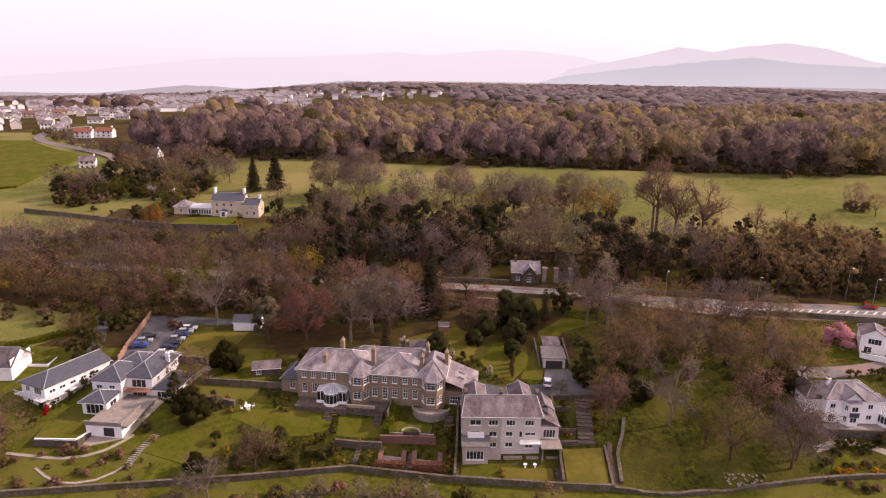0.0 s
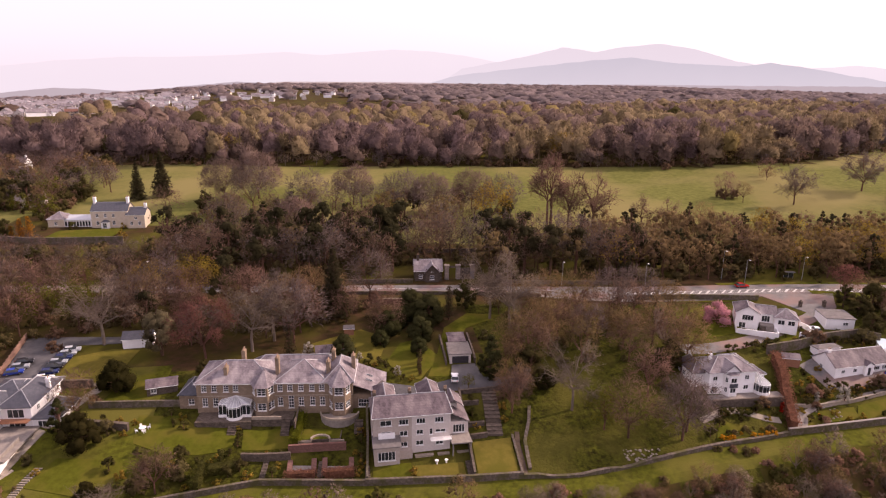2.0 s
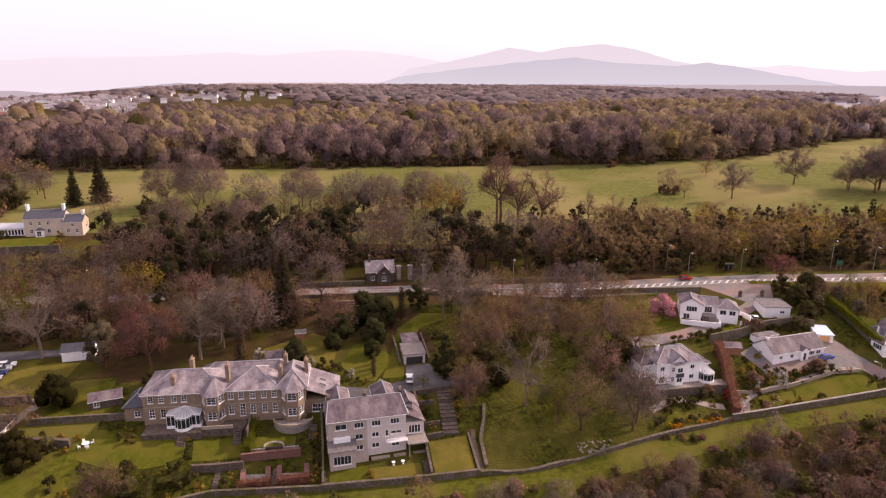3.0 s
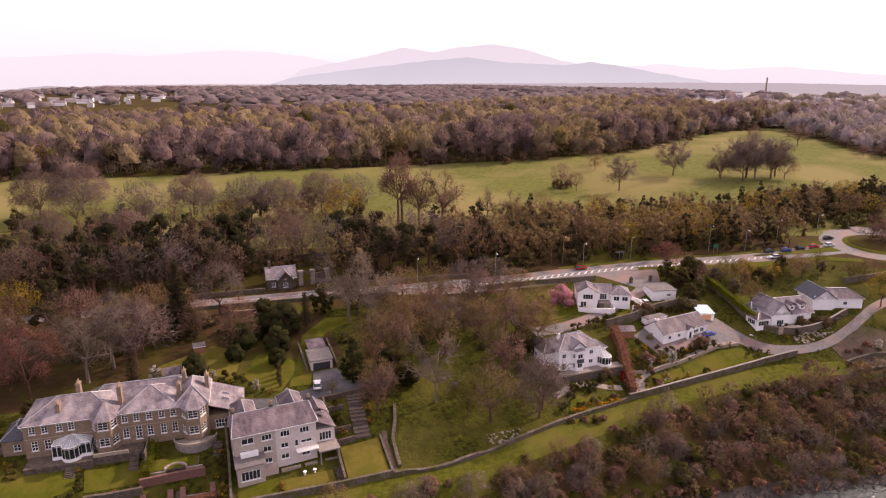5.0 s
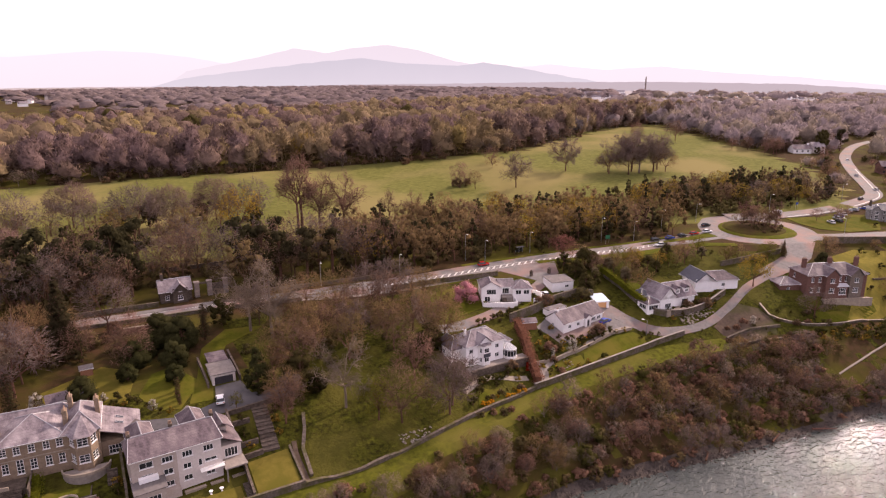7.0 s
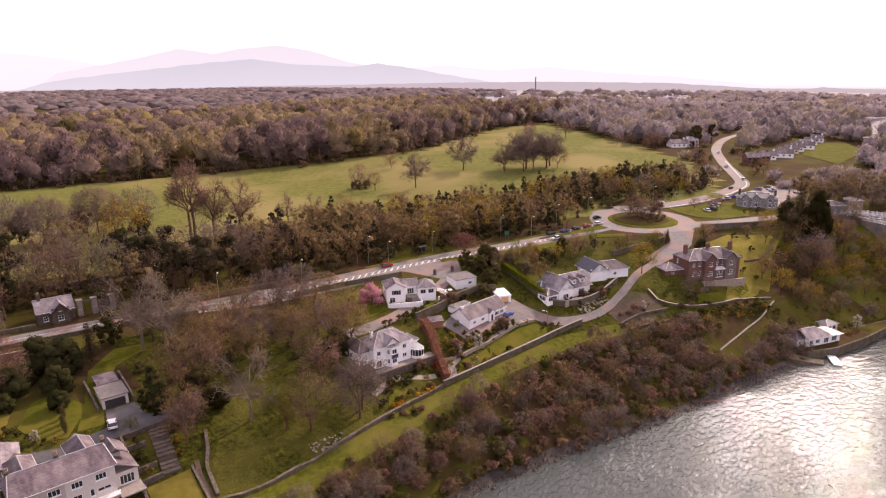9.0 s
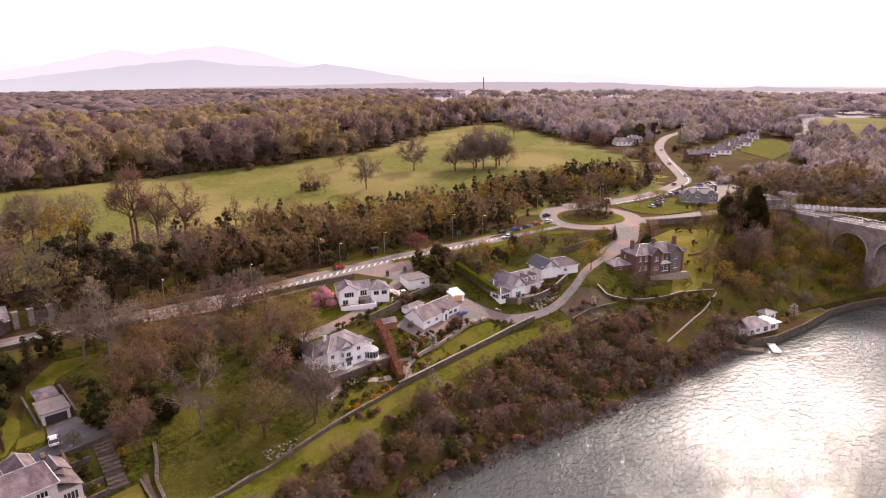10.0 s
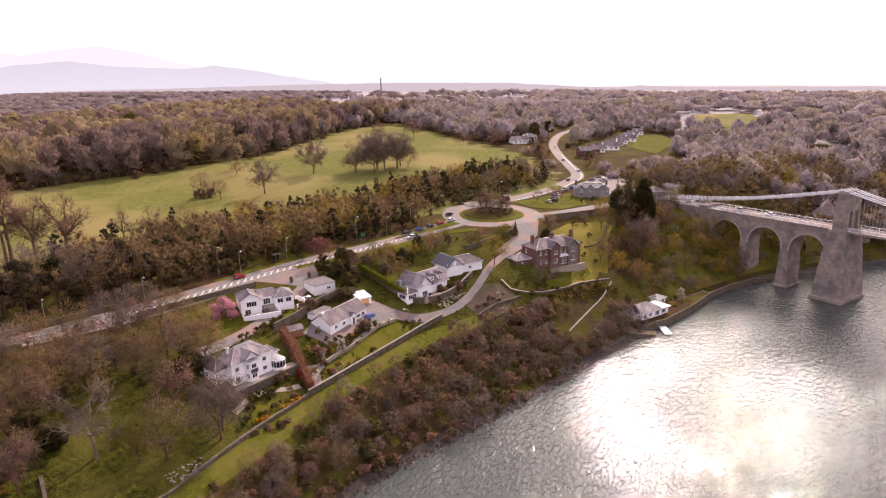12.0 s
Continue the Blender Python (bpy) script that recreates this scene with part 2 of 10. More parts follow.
M["twig_purple"] = leaf("purple-brown twigs", (0.18, 0.131, 0.117))
M["twig_brown"] = leaf("brown twigs", (0.2, 0.17, 0.138))
M["twig_dome"] = leaf("reddish-brown purple-brown twigs", (0.215, 0.14, 0.117))
M["twig_grey"] = leaf("grey twigs", (0.24, 0.178, 0.137))
M["twig_red"] = leaf("russet buds", (0.2, 0.122, 0.108))
M["bud_olive"] = leaf("olive opening buds", (0.225, 0.21, 0.11))
M["bud_lime"] = leaf("yellow-green young leaves", (0.3, 0.285, 0.055))
M["bud_green"] = leaf("young green leaves", (0.13, 0.16, 0.025))
M["leaf_grey"] = leaf("grey-green leaves", (0.2, 0.2, 0.12))
M["leaf_dark"] = leaf("dark evergreen leaves", (0.082, 0.088, 0.032))
M["leaf_fir"] = leaf("dark fir needles", (0.062, 0.068, 0.034))
M["leaf_mid"] = leaf("laurel leaves", (0.1, 0.118, 0.034))
M["leaf_mound"] = leaf("glossy laurel leaves", (0.062, 0.078, 0.03))
M["leaf_yew"] = leaf("yew needles", (0.045, 0.048, 0.016))
M["leaf_gold"] = leaf("golden leaves", (0.42, 0.26, 0.02), 0.2, 0.1)
M["blossom_pink"] = leaf("pink blossom", (0.66, 0.3, 0.34), 0.2, 0.05)
M["blossom_white"] = leaf("white blossom", (0.5, 0.45, 0.38), 0.2, 0.1)
M["bloom_red"] = leaf("red flowers", (0.5, 0.03, 0.025), 0.2, 0.1)
M["bloom_yellow"] = leaf("yellow flowers", (0.6, 0.4, 0.03), 0.2, 0.1)
M["beech"] = leaf("russet beech hedge leaves", (0.28, 0.185, 0.13), 0.25, 0.05)
M["bramble"] = leaf("dead bracken and bramble", (0.235, 0.2, 0.135), 0.2, 0.2)
M["scrub"] = leaf("scrub twigs and leaves", (0.17, 0.168, 0.075), 0.2, 0.2)

# far crowns: tones lightened towards lilac, so haze sits in the base colour
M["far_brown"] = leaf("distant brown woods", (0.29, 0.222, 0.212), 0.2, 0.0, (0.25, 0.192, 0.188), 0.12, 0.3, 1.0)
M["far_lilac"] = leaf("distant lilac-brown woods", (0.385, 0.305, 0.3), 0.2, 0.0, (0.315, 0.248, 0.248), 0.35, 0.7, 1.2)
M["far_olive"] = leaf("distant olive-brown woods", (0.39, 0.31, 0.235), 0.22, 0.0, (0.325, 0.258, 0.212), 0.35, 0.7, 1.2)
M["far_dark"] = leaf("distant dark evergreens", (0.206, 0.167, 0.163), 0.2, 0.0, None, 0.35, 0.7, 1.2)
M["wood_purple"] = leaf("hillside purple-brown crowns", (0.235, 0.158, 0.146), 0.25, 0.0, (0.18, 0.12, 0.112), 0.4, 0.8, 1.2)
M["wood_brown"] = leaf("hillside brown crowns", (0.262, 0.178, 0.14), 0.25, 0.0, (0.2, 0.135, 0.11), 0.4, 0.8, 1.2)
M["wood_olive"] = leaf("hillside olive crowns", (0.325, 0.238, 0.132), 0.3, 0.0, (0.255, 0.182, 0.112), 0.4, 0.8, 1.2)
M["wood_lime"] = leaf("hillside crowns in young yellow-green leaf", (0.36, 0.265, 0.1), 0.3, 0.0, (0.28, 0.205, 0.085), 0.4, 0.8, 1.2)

# ---- helpers for building ----
def bm_new():
    return bmesh.new()


def box(bm, x0, x1, y0, y1, z0, z1, taper=0.0):
    v = [bm.verts.new((x, y, z)) for z, t in ((z0, 0), (z1, taper)) for x, y in ((x0 + t, y0 + t), (x1 - t, y0 + t), (x1 - t, y1 - t), (x0 + t, y1 - t))]
    for q in ((3, 2, 1, 0), (4, 5, 6, 7), (0, 1, 5, 4), (1, 2, 6, 5), (2, 3, 7, 6), (3, 0, 4, 7)):
        bm.faces.new([v[i] for i in q])


def obox(bm, m, sx, sy, sz):
    """A box of the given size, centred in plan, standing on the pose m."""
    v = [bm.verts.new(m @ Vector((x * sx / 2, y * sy / 2, z * sz))) for z in (0, 1) for x, y in ((-1, -1), (1, -1), (1, 1), (-1, 1))]
    for q in ((3, 2, 1, 0), (4, 5, 6, 7), (0, 1, 5, 4), (1, 2, 6, 5), (2, 3, 7, 6), (3, 0, 4, 7)):
        bm.faces.new([v[i] for i in q])


def tube(bm, p0, p1, r0, r1, n=6, caps=True):
    p0, p1 = Vector(p0), Vector(p1)
    q = (p1 - p0).to_track_quat("Z", "Y")
    rings = []
    for p, r in ((p0, r0), (p1, r1)):
        rings.append([bm.verts.new(p + q @ Vector((r * math.cos(2 * math.pi * i / n), r * math.sin(2 * math.pi * i / n), 0))) for i in range(n)])
    for i in range(n):
        bm.faces.new((rings[0][i], rings[0][(i + 1) % n], rings[1][(i + 1) % n], rings[1][i]))
    if caps:
        bm.faces.new(rings[0][::-1]), bm.faces.new(rings[1])


def prism(bm, pts, z0, z1):
    """An upright prism over a plan outline, anticlockwise."""
    a = [bm.verts.new((x, y, z0)) for x, y in pts]
    b = [bm.verts.new((x, y, z1)) for x, y in pts]
    n = len(pts)
    bm.faces.new(a[::-1]), bm.faces.new(b)
    for i in range(n):
        bm.faces.new((a[i], a[(i + 1) % n], b[(i + 1) % n], b[i]))


def mesh_of(bm, mat, name="mesh"):
    me = bpy.data.meshes.new(name)
    bm.to_mesh(me)
    bm.free()
    if mat:
        me.materials.append(mat)
    return me


def part(name, bm, mat, parent=None, label="", at=None):
    ob = new(name, mesh_of(bm, mat, name))
    if parent:
        ob.parent = parent
    if at is not None:
        ob.matrix_basis = at
    return tagged(ob, label)


def thing(name, label, category, m=None, group="", kind=""):
    ob = new(name)
    ob.empty_display_size = 0.5
    if m is not None:
        ob.matrix_basis = m
    return tagged(ob, label, category, group, kind)


def solo(name, bm, mat, label, category, m=None, group="", kind=""):
    ob = new(name, mesh_of(bm, mat, name))
    if m is not None:
        ob.matrix_basis = m
    return tagged(ob, label, category, group, kind)


def raw_mesh(name, verts, faces, mat, normals=None):
    """A mesh from code-made vertices; foliage takes the soft normals of the crown that it belongs to."""
    me = bpy.data.meshes.new(name)
    me.from_pydata(verts, [], faces, shade_flat=normals is None)
    me.materials.append(mat)
    if normals is not None:
        me.normals_split_custom_set_from_vertices([tuple(v) for v in normals])
    return me


# ---- the lie of the land: shore, garden wall foot, main road, then the hill ----
SHORE = [(-400, 60), (-80, 78), (0, 88), (94, 92), (135, 83.5), (200, 72.4), (271, 60), (315, 43), (400, -15), (600, -150), (1200, -560)]
WALL = [(-400, 84), (-83, 103), (-38, 110), (-18, 114), (3, 111), (24, 109.5), (51, 108.7), (78, 114), (106, 117.5), (149, 119.5), (170, 114), (200, 101), (271, 90), (315, 76), (400, 22), (600, -110), (1200, -520)]
ROAD = [(-400, 226), (-60, 200), (3, 190), (55, 182), (100, 175.5), (160, 168), (208, 160), (230, 142), (250, 131), (280, 121), (300, 112), (345, 86), (420, 52), (600, 10), (1200, -300)]
ROADZ = [(-400, 24), (-60, 26), (3, 27), (100, 27.5), (160, 28.5), (250, 30), (345, 30), (1000, 30), (3000, 2)]
HILL_X = [(-1600, 0.0), (-860, 0.28), (-350, 1.0), (4000, 1.0)]
HILL = [(0, 0), (14, 0.1), (45, 1.2), (190, 12), (225, 14.6), (330, 20), (480, 23), (700, 25), (1000, 33), (1500, 42), (2200, 47), (3500, 58), (6000, 60)]
BANK = [(0, 0), (0.12, 0.1), (0.3, 0.32), (0.72, 0.9), (0.8, 0.985), (1, 1)]
SLOPE = [(0, 0.03), (0.25, 0.42), (0.5, 0.7), (1, 1)]
WALL_Z = 12.8


def lerp(v, pts):
    return float(np.interp(v, [p[0] for p in pts], [p[1] for p in pts]))


def ground(x, y):
    ys, yw, yr, zr = lerp(x, SHORE), lerp(x, WALL), lerp(x, ROAD), lerp(x, ROADZ)
    if y < ys:
        return max(-4.0, (y - ys) * 0.35)
    if y < yw:
        return WALL_Z * lerp((y - ys) / (yw - ys), BANK)
    if y < yr:
        return WALL_Z + (zr - WALL_Z) * lerp((y - yw) / (yr - yw), SLOPE)
    fall = max(0.0, math.hypot(x, y) - 1250) * 0.021 * min(1.0, max(0.0, (math.degrees(math.atan2(-x, max(y, 1.0))) - 5) / 14))
    return zr + lerp(y - yr, HILL) * lerp(x, HILL_X) - fall


def spread(a, b, n):
    return [a + (b - a) * i / n for i in range(n)]


def build_ground():
    xs = spread(-4600, -400, 14) + spread(-400, -150, 12) + spread(-150, 350, 200) + spread(350, 700, 40) + spread(700, 4600, 26) + [4600]
    verts, faces, rows = [], [], None
    for x in xs:
        ys, yw, yr = lerp(x, SHORE), lerp(x, WALL), lerp(x, ROAD)
        col = spread(-4600, ys - 12, 3) + spread(ys - 12, ys, 3)
        col += [ys + (yw - ys) * k for k in (0, 0.06, 0.12, 0.2, 0.3, 0.4, 0.5, 0.6, 0.72, 0.76, 0.8, 0.9)]
        col += spread(yw, yr, 32)
        col += [yr + d for d in (0, 4, 8, 12, 18, 25, 32, 40)] + spread(yr + 55, yr + 190, 10) + spread(yr + 190, yr + 330, 8)
        col += spread(yr + 330, yr + 700, 12) + spread(yr + 700, yr + 1000, 6) + [yr + 1000, yr + 1700, yr + 2500, yr + 4600]
        rows = len(col)
        verts += [(x, y, ground(x, y) + (0.0 if y < yr + 45 or x > 330 else 0.5 * math.sin(x * 0.045 + y * 0.03) + 0.4 * math.sin(y * 0.06 - x * 0.021))) for y in col]
    for i in range(len(xs) - 1):
        for j in range(rows - 1):
            a = i * rows + j
            faces.append((a, a + rows, a + rows + 1, a + 1))
    me = raw_mesh("ground", verts, faces, M["earth"])
    ob = new("ground", me)
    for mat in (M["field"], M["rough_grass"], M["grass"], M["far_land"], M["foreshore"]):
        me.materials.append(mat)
    for p in me.polygons:
        x, y, z = p.center
        yw, yr = lerp(x, WALL), lerp(x, ROAD)
        up = y - yr
        # the farthest land takes the colour with painted haze
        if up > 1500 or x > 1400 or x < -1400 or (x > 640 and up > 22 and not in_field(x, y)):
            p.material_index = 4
        elif y < lerp(x, SHORE) + 3.2:
            p.material_index = 5
        elif yw - 6.5 < y < yw + 0.5 and x < 172:
            p.material_index = 3
        elif up > 38 and in_field(x, y):
            p.material_index = 1
        elif yw < y < 152 and x < -42:
            p.material_index = 3
        elif yw < y < yr - 6 and (36 < x < 235 or (x < 36 and y < 150)):
            p.material_index = 2
        elif 276 < x < 380 and lerp(x, SHORE) + 6 < y < yr - 4:
            p.material_index = 3
        elif y < yw - 5 and ((x * 7 + y * 13) % 5) < 1.2:
            p.material_index = 2
    return tagged(ob, "sloping ground of pasture, rough grass and woodland floor", "ground", kind="structure")


WOOD_EDGE = [(-700, 470), (-330, 520), (-240, 430), (-128, 410), (-25, 408), (56, 388), (124, 384), (195, 368), (282, 362), (340, 380), (431, 425), (490, 440), (520, 450), (700, 470)]


def in_field(x, y):
    """The long pasture between the roadside trees and the hanging wood."""
    top = lerp(x, WOOD_EDGE)
    low = lerp(x, ROAD) + lerp(x, [(-400, 60), (-130, 90), (-30, 70), (60, 52), (250, 45), (330, 60), (395, 140), (425, 205), (450, 275), (500, 380), (560, 500)])
    if x < -150:
        low = 205 + 0.1 * (-150 - x)
    return low < y < top and x < 560
# ---- ground, water, distance ----
build_ground()


def build_water():
    m = bpy.data.materials.new("tidal water")
    m.use_nodes = True
    n, l = m.node_tree.nodes, m.node_tree.links
    b = n["Principled BSDF"]
    b.inputs["Base Color"].default_value = (0.045, 0.052, 0.048, 1)
    socket(b, "Roughness", 0.03), socket(b, "IOR", 1.33)
    geo = n.new("ShaderNodeNewGeometry")
    mp = n.new("ShaderNodeMapping")
    socket(mp, "Rotation", (0, 0, 0.35)), socket(mp, "Scale", (0.55, 1.0, 1.0))
    l.new(geo.outputs["Position"], mp.inputs[0])
    last = None
    for scale, strength, dist in ((0.03, 0.25, 1.6), (0.22, 0.3, 0.5), (0.8, 0.85, 0.42), (1.7, 0.6, 0.14)):
        t = n.new("ShaderNodeTexNoise")
        socket(t, "Scale", scale), socket(t, "Detail", 2.0), socket(t, "Distortion", 0.8)
        l.new(mp.outputs[0], t.inputs["Vector"])
        bu = n.new("ShaderNodeBump")
        socket(bu, "Strength", strength), socket(bu, "Distance", dist)
        l.new(t.outputs["Fac"], bu.inputs["Height"])
        if last:
            l.new(last.outputs[0], bu.inputs["Normal"])
        last = bu
    l.new(last.outputs[0], b.inputs["Normal"])
    xs, ys = spread(-4600, 4600, 40) + [4600], [-4600, -1500, -400, 0, 60, 120]
    verts = [(x, y, 0.0) for x in xs for y in ys]
    k = len(ys)
    faces = [(i * k + j, (i + 1) * k + j, (i + 1) * k + j + 1, i * k + j + 1) for i in range(len(xs) - 1) for j in range(k - 1)]
    tagged(new("water", raw_mesh("water", verts, faces, m)), "grey-green rippled tidal water with sun glitter", "water", kind="structure")


build_water()

# mountains beyond: bearing and height in degrees
FAR = [(-60, -0.4), (-34, -0.4), (-29, 0.1), (-21.5, 1.15), (-16.7, 1.57), (-13, 1.68), (-9.3, 1.9), (-4.5, 2.3), (-1.6, 2.1), (4.3, 2.7), (8, 2.6), (11.4, 2.2), (15, 1.5), (30, 0.9), (41, 1.7), (45.4, 1.2), (50, 1.44), (55, 0.86), (60, 0.5), (67, -0.3), (80, -0.6), (110, -0.6)]
MID = [(8, -0.5), (10.5, 1.2), (13.1, 1.72), (16, 2.3), (19.1, 3.1), (21.8, 2.7), (23.7, 3.1), (26.9, 3.4), (29.5, 3.0), (32.5, 2.1), (37, 1.2), (42, 0.2), (46, -0.5)]
NEAR = [(6, -0.5), (10.3, 0.65), (14, 1.13), (20.8, 1.95), (24.7, 2.3), (28.1, 1.87), (33, 1.63), (35.3, 1.9), (38.2, 1.47), (40.5, 1.0), (43.7, 0.45), (49, -0.5)]


# Unlit shells: the haze is painted as emission, two tones blended by height.
def mountains(name, ridge, dist, top, low, label):
    m = bpy.data.materials.new(name)
    m.use_nodes = True
    n, l = m.node_tree.nodes, m.node_tree.links
    n.clear()
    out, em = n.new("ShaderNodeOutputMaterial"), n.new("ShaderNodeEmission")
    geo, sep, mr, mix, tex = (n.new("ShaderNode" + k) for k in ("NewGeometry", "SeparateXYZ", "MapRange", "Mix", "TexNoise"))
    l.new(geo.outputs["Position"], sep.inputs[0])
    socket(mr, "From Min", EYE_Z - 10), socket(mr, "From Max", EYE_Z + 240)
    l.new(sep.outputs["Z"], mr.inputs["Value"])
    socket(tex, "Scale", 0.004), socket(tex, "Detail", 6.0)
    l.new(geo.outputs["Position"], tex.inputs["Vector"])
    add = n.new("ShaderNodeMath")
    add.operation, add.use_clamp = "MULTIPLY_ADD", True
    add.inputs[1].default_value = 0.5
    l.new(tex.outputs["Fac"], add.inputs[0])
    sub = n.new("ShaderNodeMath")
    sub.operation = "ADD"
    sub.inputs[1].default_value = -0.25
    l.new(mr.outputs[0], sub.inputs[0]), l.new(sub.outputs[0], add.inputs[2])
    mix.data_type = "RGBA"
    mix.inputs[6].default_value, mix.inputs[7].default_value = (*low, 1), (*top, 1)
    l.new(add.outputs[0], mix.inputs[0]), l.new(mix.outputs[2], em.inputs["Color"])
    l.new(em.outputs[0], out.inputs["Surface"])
    verts, faces, k = [], [], 0
    a = ridge[0][0]
    while a <= ridge[-1][0]:
        e = lerp(a, ridge) + 0.05 * noise.noise((a * 0.9, dist * 0.01, 3)) + 0.025 * noise.noise((a * 3.1, dist * 0.01, 7))
        c = Vector((math.sin(radians(a)), math.cos(radians(a)), 0))
        crest = EYE_Z + dist * math.tan(radians(e))
        verts += [(*(c * dist)[:2], -90.0), (*(c * dist)[:2], 0.4 * crest - 30), (*(c * (dist + 60))[:2], crest), (*(c * (dist + 160))[:2], 0.6 * crest)]
        if k:
            b = 4 * k
            faces += [(b - 4 + j, b + j, b + 1 + j, b - 3 + j) for j in range(3)]
        k += 1
        a += 0.25
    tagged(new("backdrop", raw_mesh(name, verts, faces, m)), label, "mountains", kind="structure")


# each ridge glows in a haze tone put straight into its colour
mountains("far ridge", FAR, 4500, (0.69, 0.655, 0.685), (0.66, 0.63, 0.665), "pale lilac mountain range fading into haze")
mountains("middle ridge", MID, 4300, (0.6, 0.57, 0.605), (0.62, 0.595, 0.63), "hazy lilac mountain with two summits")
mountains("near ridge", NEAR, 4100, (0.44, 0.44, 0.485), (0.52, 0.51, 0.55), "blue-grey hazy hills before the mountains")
# the last wooded rises before the mountains: bearing and height in degrees
RISE = [(-62, -1.5), (-40, -1.55), (-34.4, -1.6), (-29, -1.7), (-26, -1.35), (-24, -1.1), (-22, -0.88), (-19.5, -0.9), (-17.3, -1.08), (-14, -0.8), (-11, -0.45), (-8.5, -0.2), (-6.6, -0.3), (-2, -0.32), (5, -0.22), (14, -0.15), (24, 0.08), (33, 0.12), (41, 0.2), (50, 0.18), (60, -0.05), (66, -0.5), (69.5, -0.68), (71, -0.5), (72.6, -0.62), (75.8, -0.75), (82, -0.85), (90, -0.95), (110, -1.0)]
# this rise glows too, with haze mixed into its mauve
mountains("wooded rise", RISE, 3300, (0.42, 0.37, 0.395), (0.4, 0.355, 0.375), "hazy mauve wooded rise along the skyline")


# ---- ribbons laid on the ground ----
def along(pts, step=2.5):
    """Points at even steps on a smooth curve through pts."""
    out = []
    p = [Vector((*q[:2], 0)) for q in pts]
    p = [2 * p[0] - p[1]] + p + [2 * p[-1] - p[-2]]
    for i in range(1, len(p) - 2):
        n = max(1, int((p[i + 1] - p[i]).length / step))
        for j in range(n):
            t = j / n
            out.append(0.5 * ((2 * p[i]) + (p[i + 1] - p[i - 1]) * t + (2 * p[i - 1] - 5 * p[i] + 4 * p[i + 1] - p[i + 2]) * t * t + (3 * p[i] - p[i - 1] - 3 * p[i + 1] + p[i + 2]) * t ** 3))
    return out + [p[-2]]


def sides(line):
    out = []
    for i, p in enumerate(line):
        d = line[min(i + 1, len(line) - 1)] - line[max(i - 1, 0)]
        d.normalize()
        out.append(Vector((-d.y, d.x, 0)))
    return out


def ribbon(name, pts, width, mat, label, category, lift=0.07, across=4, smooth=True, kind="structure", step=2.5):
    """A strip of paving on the ground, with a skirt at its edges."""
    line = along(pts, step) if smooth else [Vector((*q[:2], 0)) for q in pts]
    nor = sides(line)
    bm = bm_new()
    rows = []
    for i, p in enumerate(line):
        w = width(i / (len(line) - 1)) if callable(width) else width
        row = [p + nor[i] * w * (0.5 - k / across) for k in range(across + 1)]
        zs = [ground(q.x, q.y) + lift for q in row]
        row = [bm.verts.new((q.x, q.y, z)) for q, z in zip(row, zs)]
        row = [bm.verts.new(row[0].co - Vector((0, 0, 0.5)))] + row + [bm.verts.new(row[-1].co - Vector((0, 0, 0.5)))]
        rows.append(row)
    for a, b in zip(rows, rows[1:]):
        for k in range(len(a) - 1):
            bm.faces.new((a[k], a[k + 1], b[k + 1], b[k]))
    return solo(name, bm, mat, label, category, kind=kind)


def patch(name, outline, mat, label, category, lift=0.1, step=2.0, kind="structure"):
    """A flat-laid area over a plan outline, following the ground."""
    bm = bm_new()
    vs = [bm.verts.new((x, y, 0)) for x, y in outline]
    bm.faces.new(vs)
    xs, ys = [p[0] for p in outline], [p[1] for p in outline]
    for axis, lo, hi in ((0, min(xs), max(xs)), (1, min(ys), max(ys))):
        c = lo + step
        while c < hi:
            co, no = ((c, 0, 0), (1, 0, 0)) if axis == 0 else ((0, c, 0), (0, 1, 0))
            bmesh.ops.bisect_plane(bm, geom=bm.verts[:] + bm.edges[:] + bm.faces[:], plane_co=co, plane_no=no)
            c += step
    for v in bm.verts:
        v.co.z = ground(v.co.x, v.co.y) + lift
    edge = [e for e in bm.edges if e.is_boundary]
    made = bmesh.ops.extrude_edge_only(bm, edges=edge)["geom"]
    for v in made:
        if isinstance(v, bmesh.types.BMVert):
            v.co.z -= lift + 0.3
    bm.normal_update()
    return solo(name, bm, mat, label, category, kind=kind)


def wall_run(name, pts, height, mat, label, thick=0.45, step=3.0, base=None, smooth=False, coping=None, category="wall", top=None):
    """A masonry wall that follows the ground, with a coping."""
    line = along(pts, step) if smooth else []
    if not smooth:
        for a, b in zip(pts, pts[1:]):
            n = max(1, int(math.hypot(b[0] - a[0], b[1] - a[1]) / step))
            line += [Vector((a[0] + (b[0] - a[0]) * i / n, a[1] + (b[1] - a[1]) * i / n, 0)) for i in range(n)]
        line.append(Vector((*pts[-1][:2], 0)))
    nor = sides(line)
    owner = thing(name, label, category, kind="structure")
    for piece, z_off, hgt, w, mm in (("wall_body", 0, height, thick, mat), ("coping", height, 0.12, thick + 0.12, coping or mat)):
        bm = bm_new()
        rows = []
        for i, p in enumerate(line):
            z = ground(p.x, p.y) if top is None else top - height
            z += 0.06 * noise.noise((p.x * 0.4, p.y * 0.4, 0))
            lowz = z - 1.2 if piece == "wall_body" else z + z_off - 0.02
            a, b = p + nor[i] * w / 2, p - nor[i] * w / 2
            rows.append([bm.verts.new(c) for c in ((a.x, a.y, lowz), (a.x, a.y, z + z_off + (hgt if z_off else height)), (b.x, b.y, z + z_off + (hgt if z_off else height)), (b.x, b.y, lowz))])
        for a, b in zip(rows, rows[1:]):
            for k in range(4):
                bm.faces.new((a[k], b[k], b[(k + 1) % 4], a[(k + 1) % 4]))
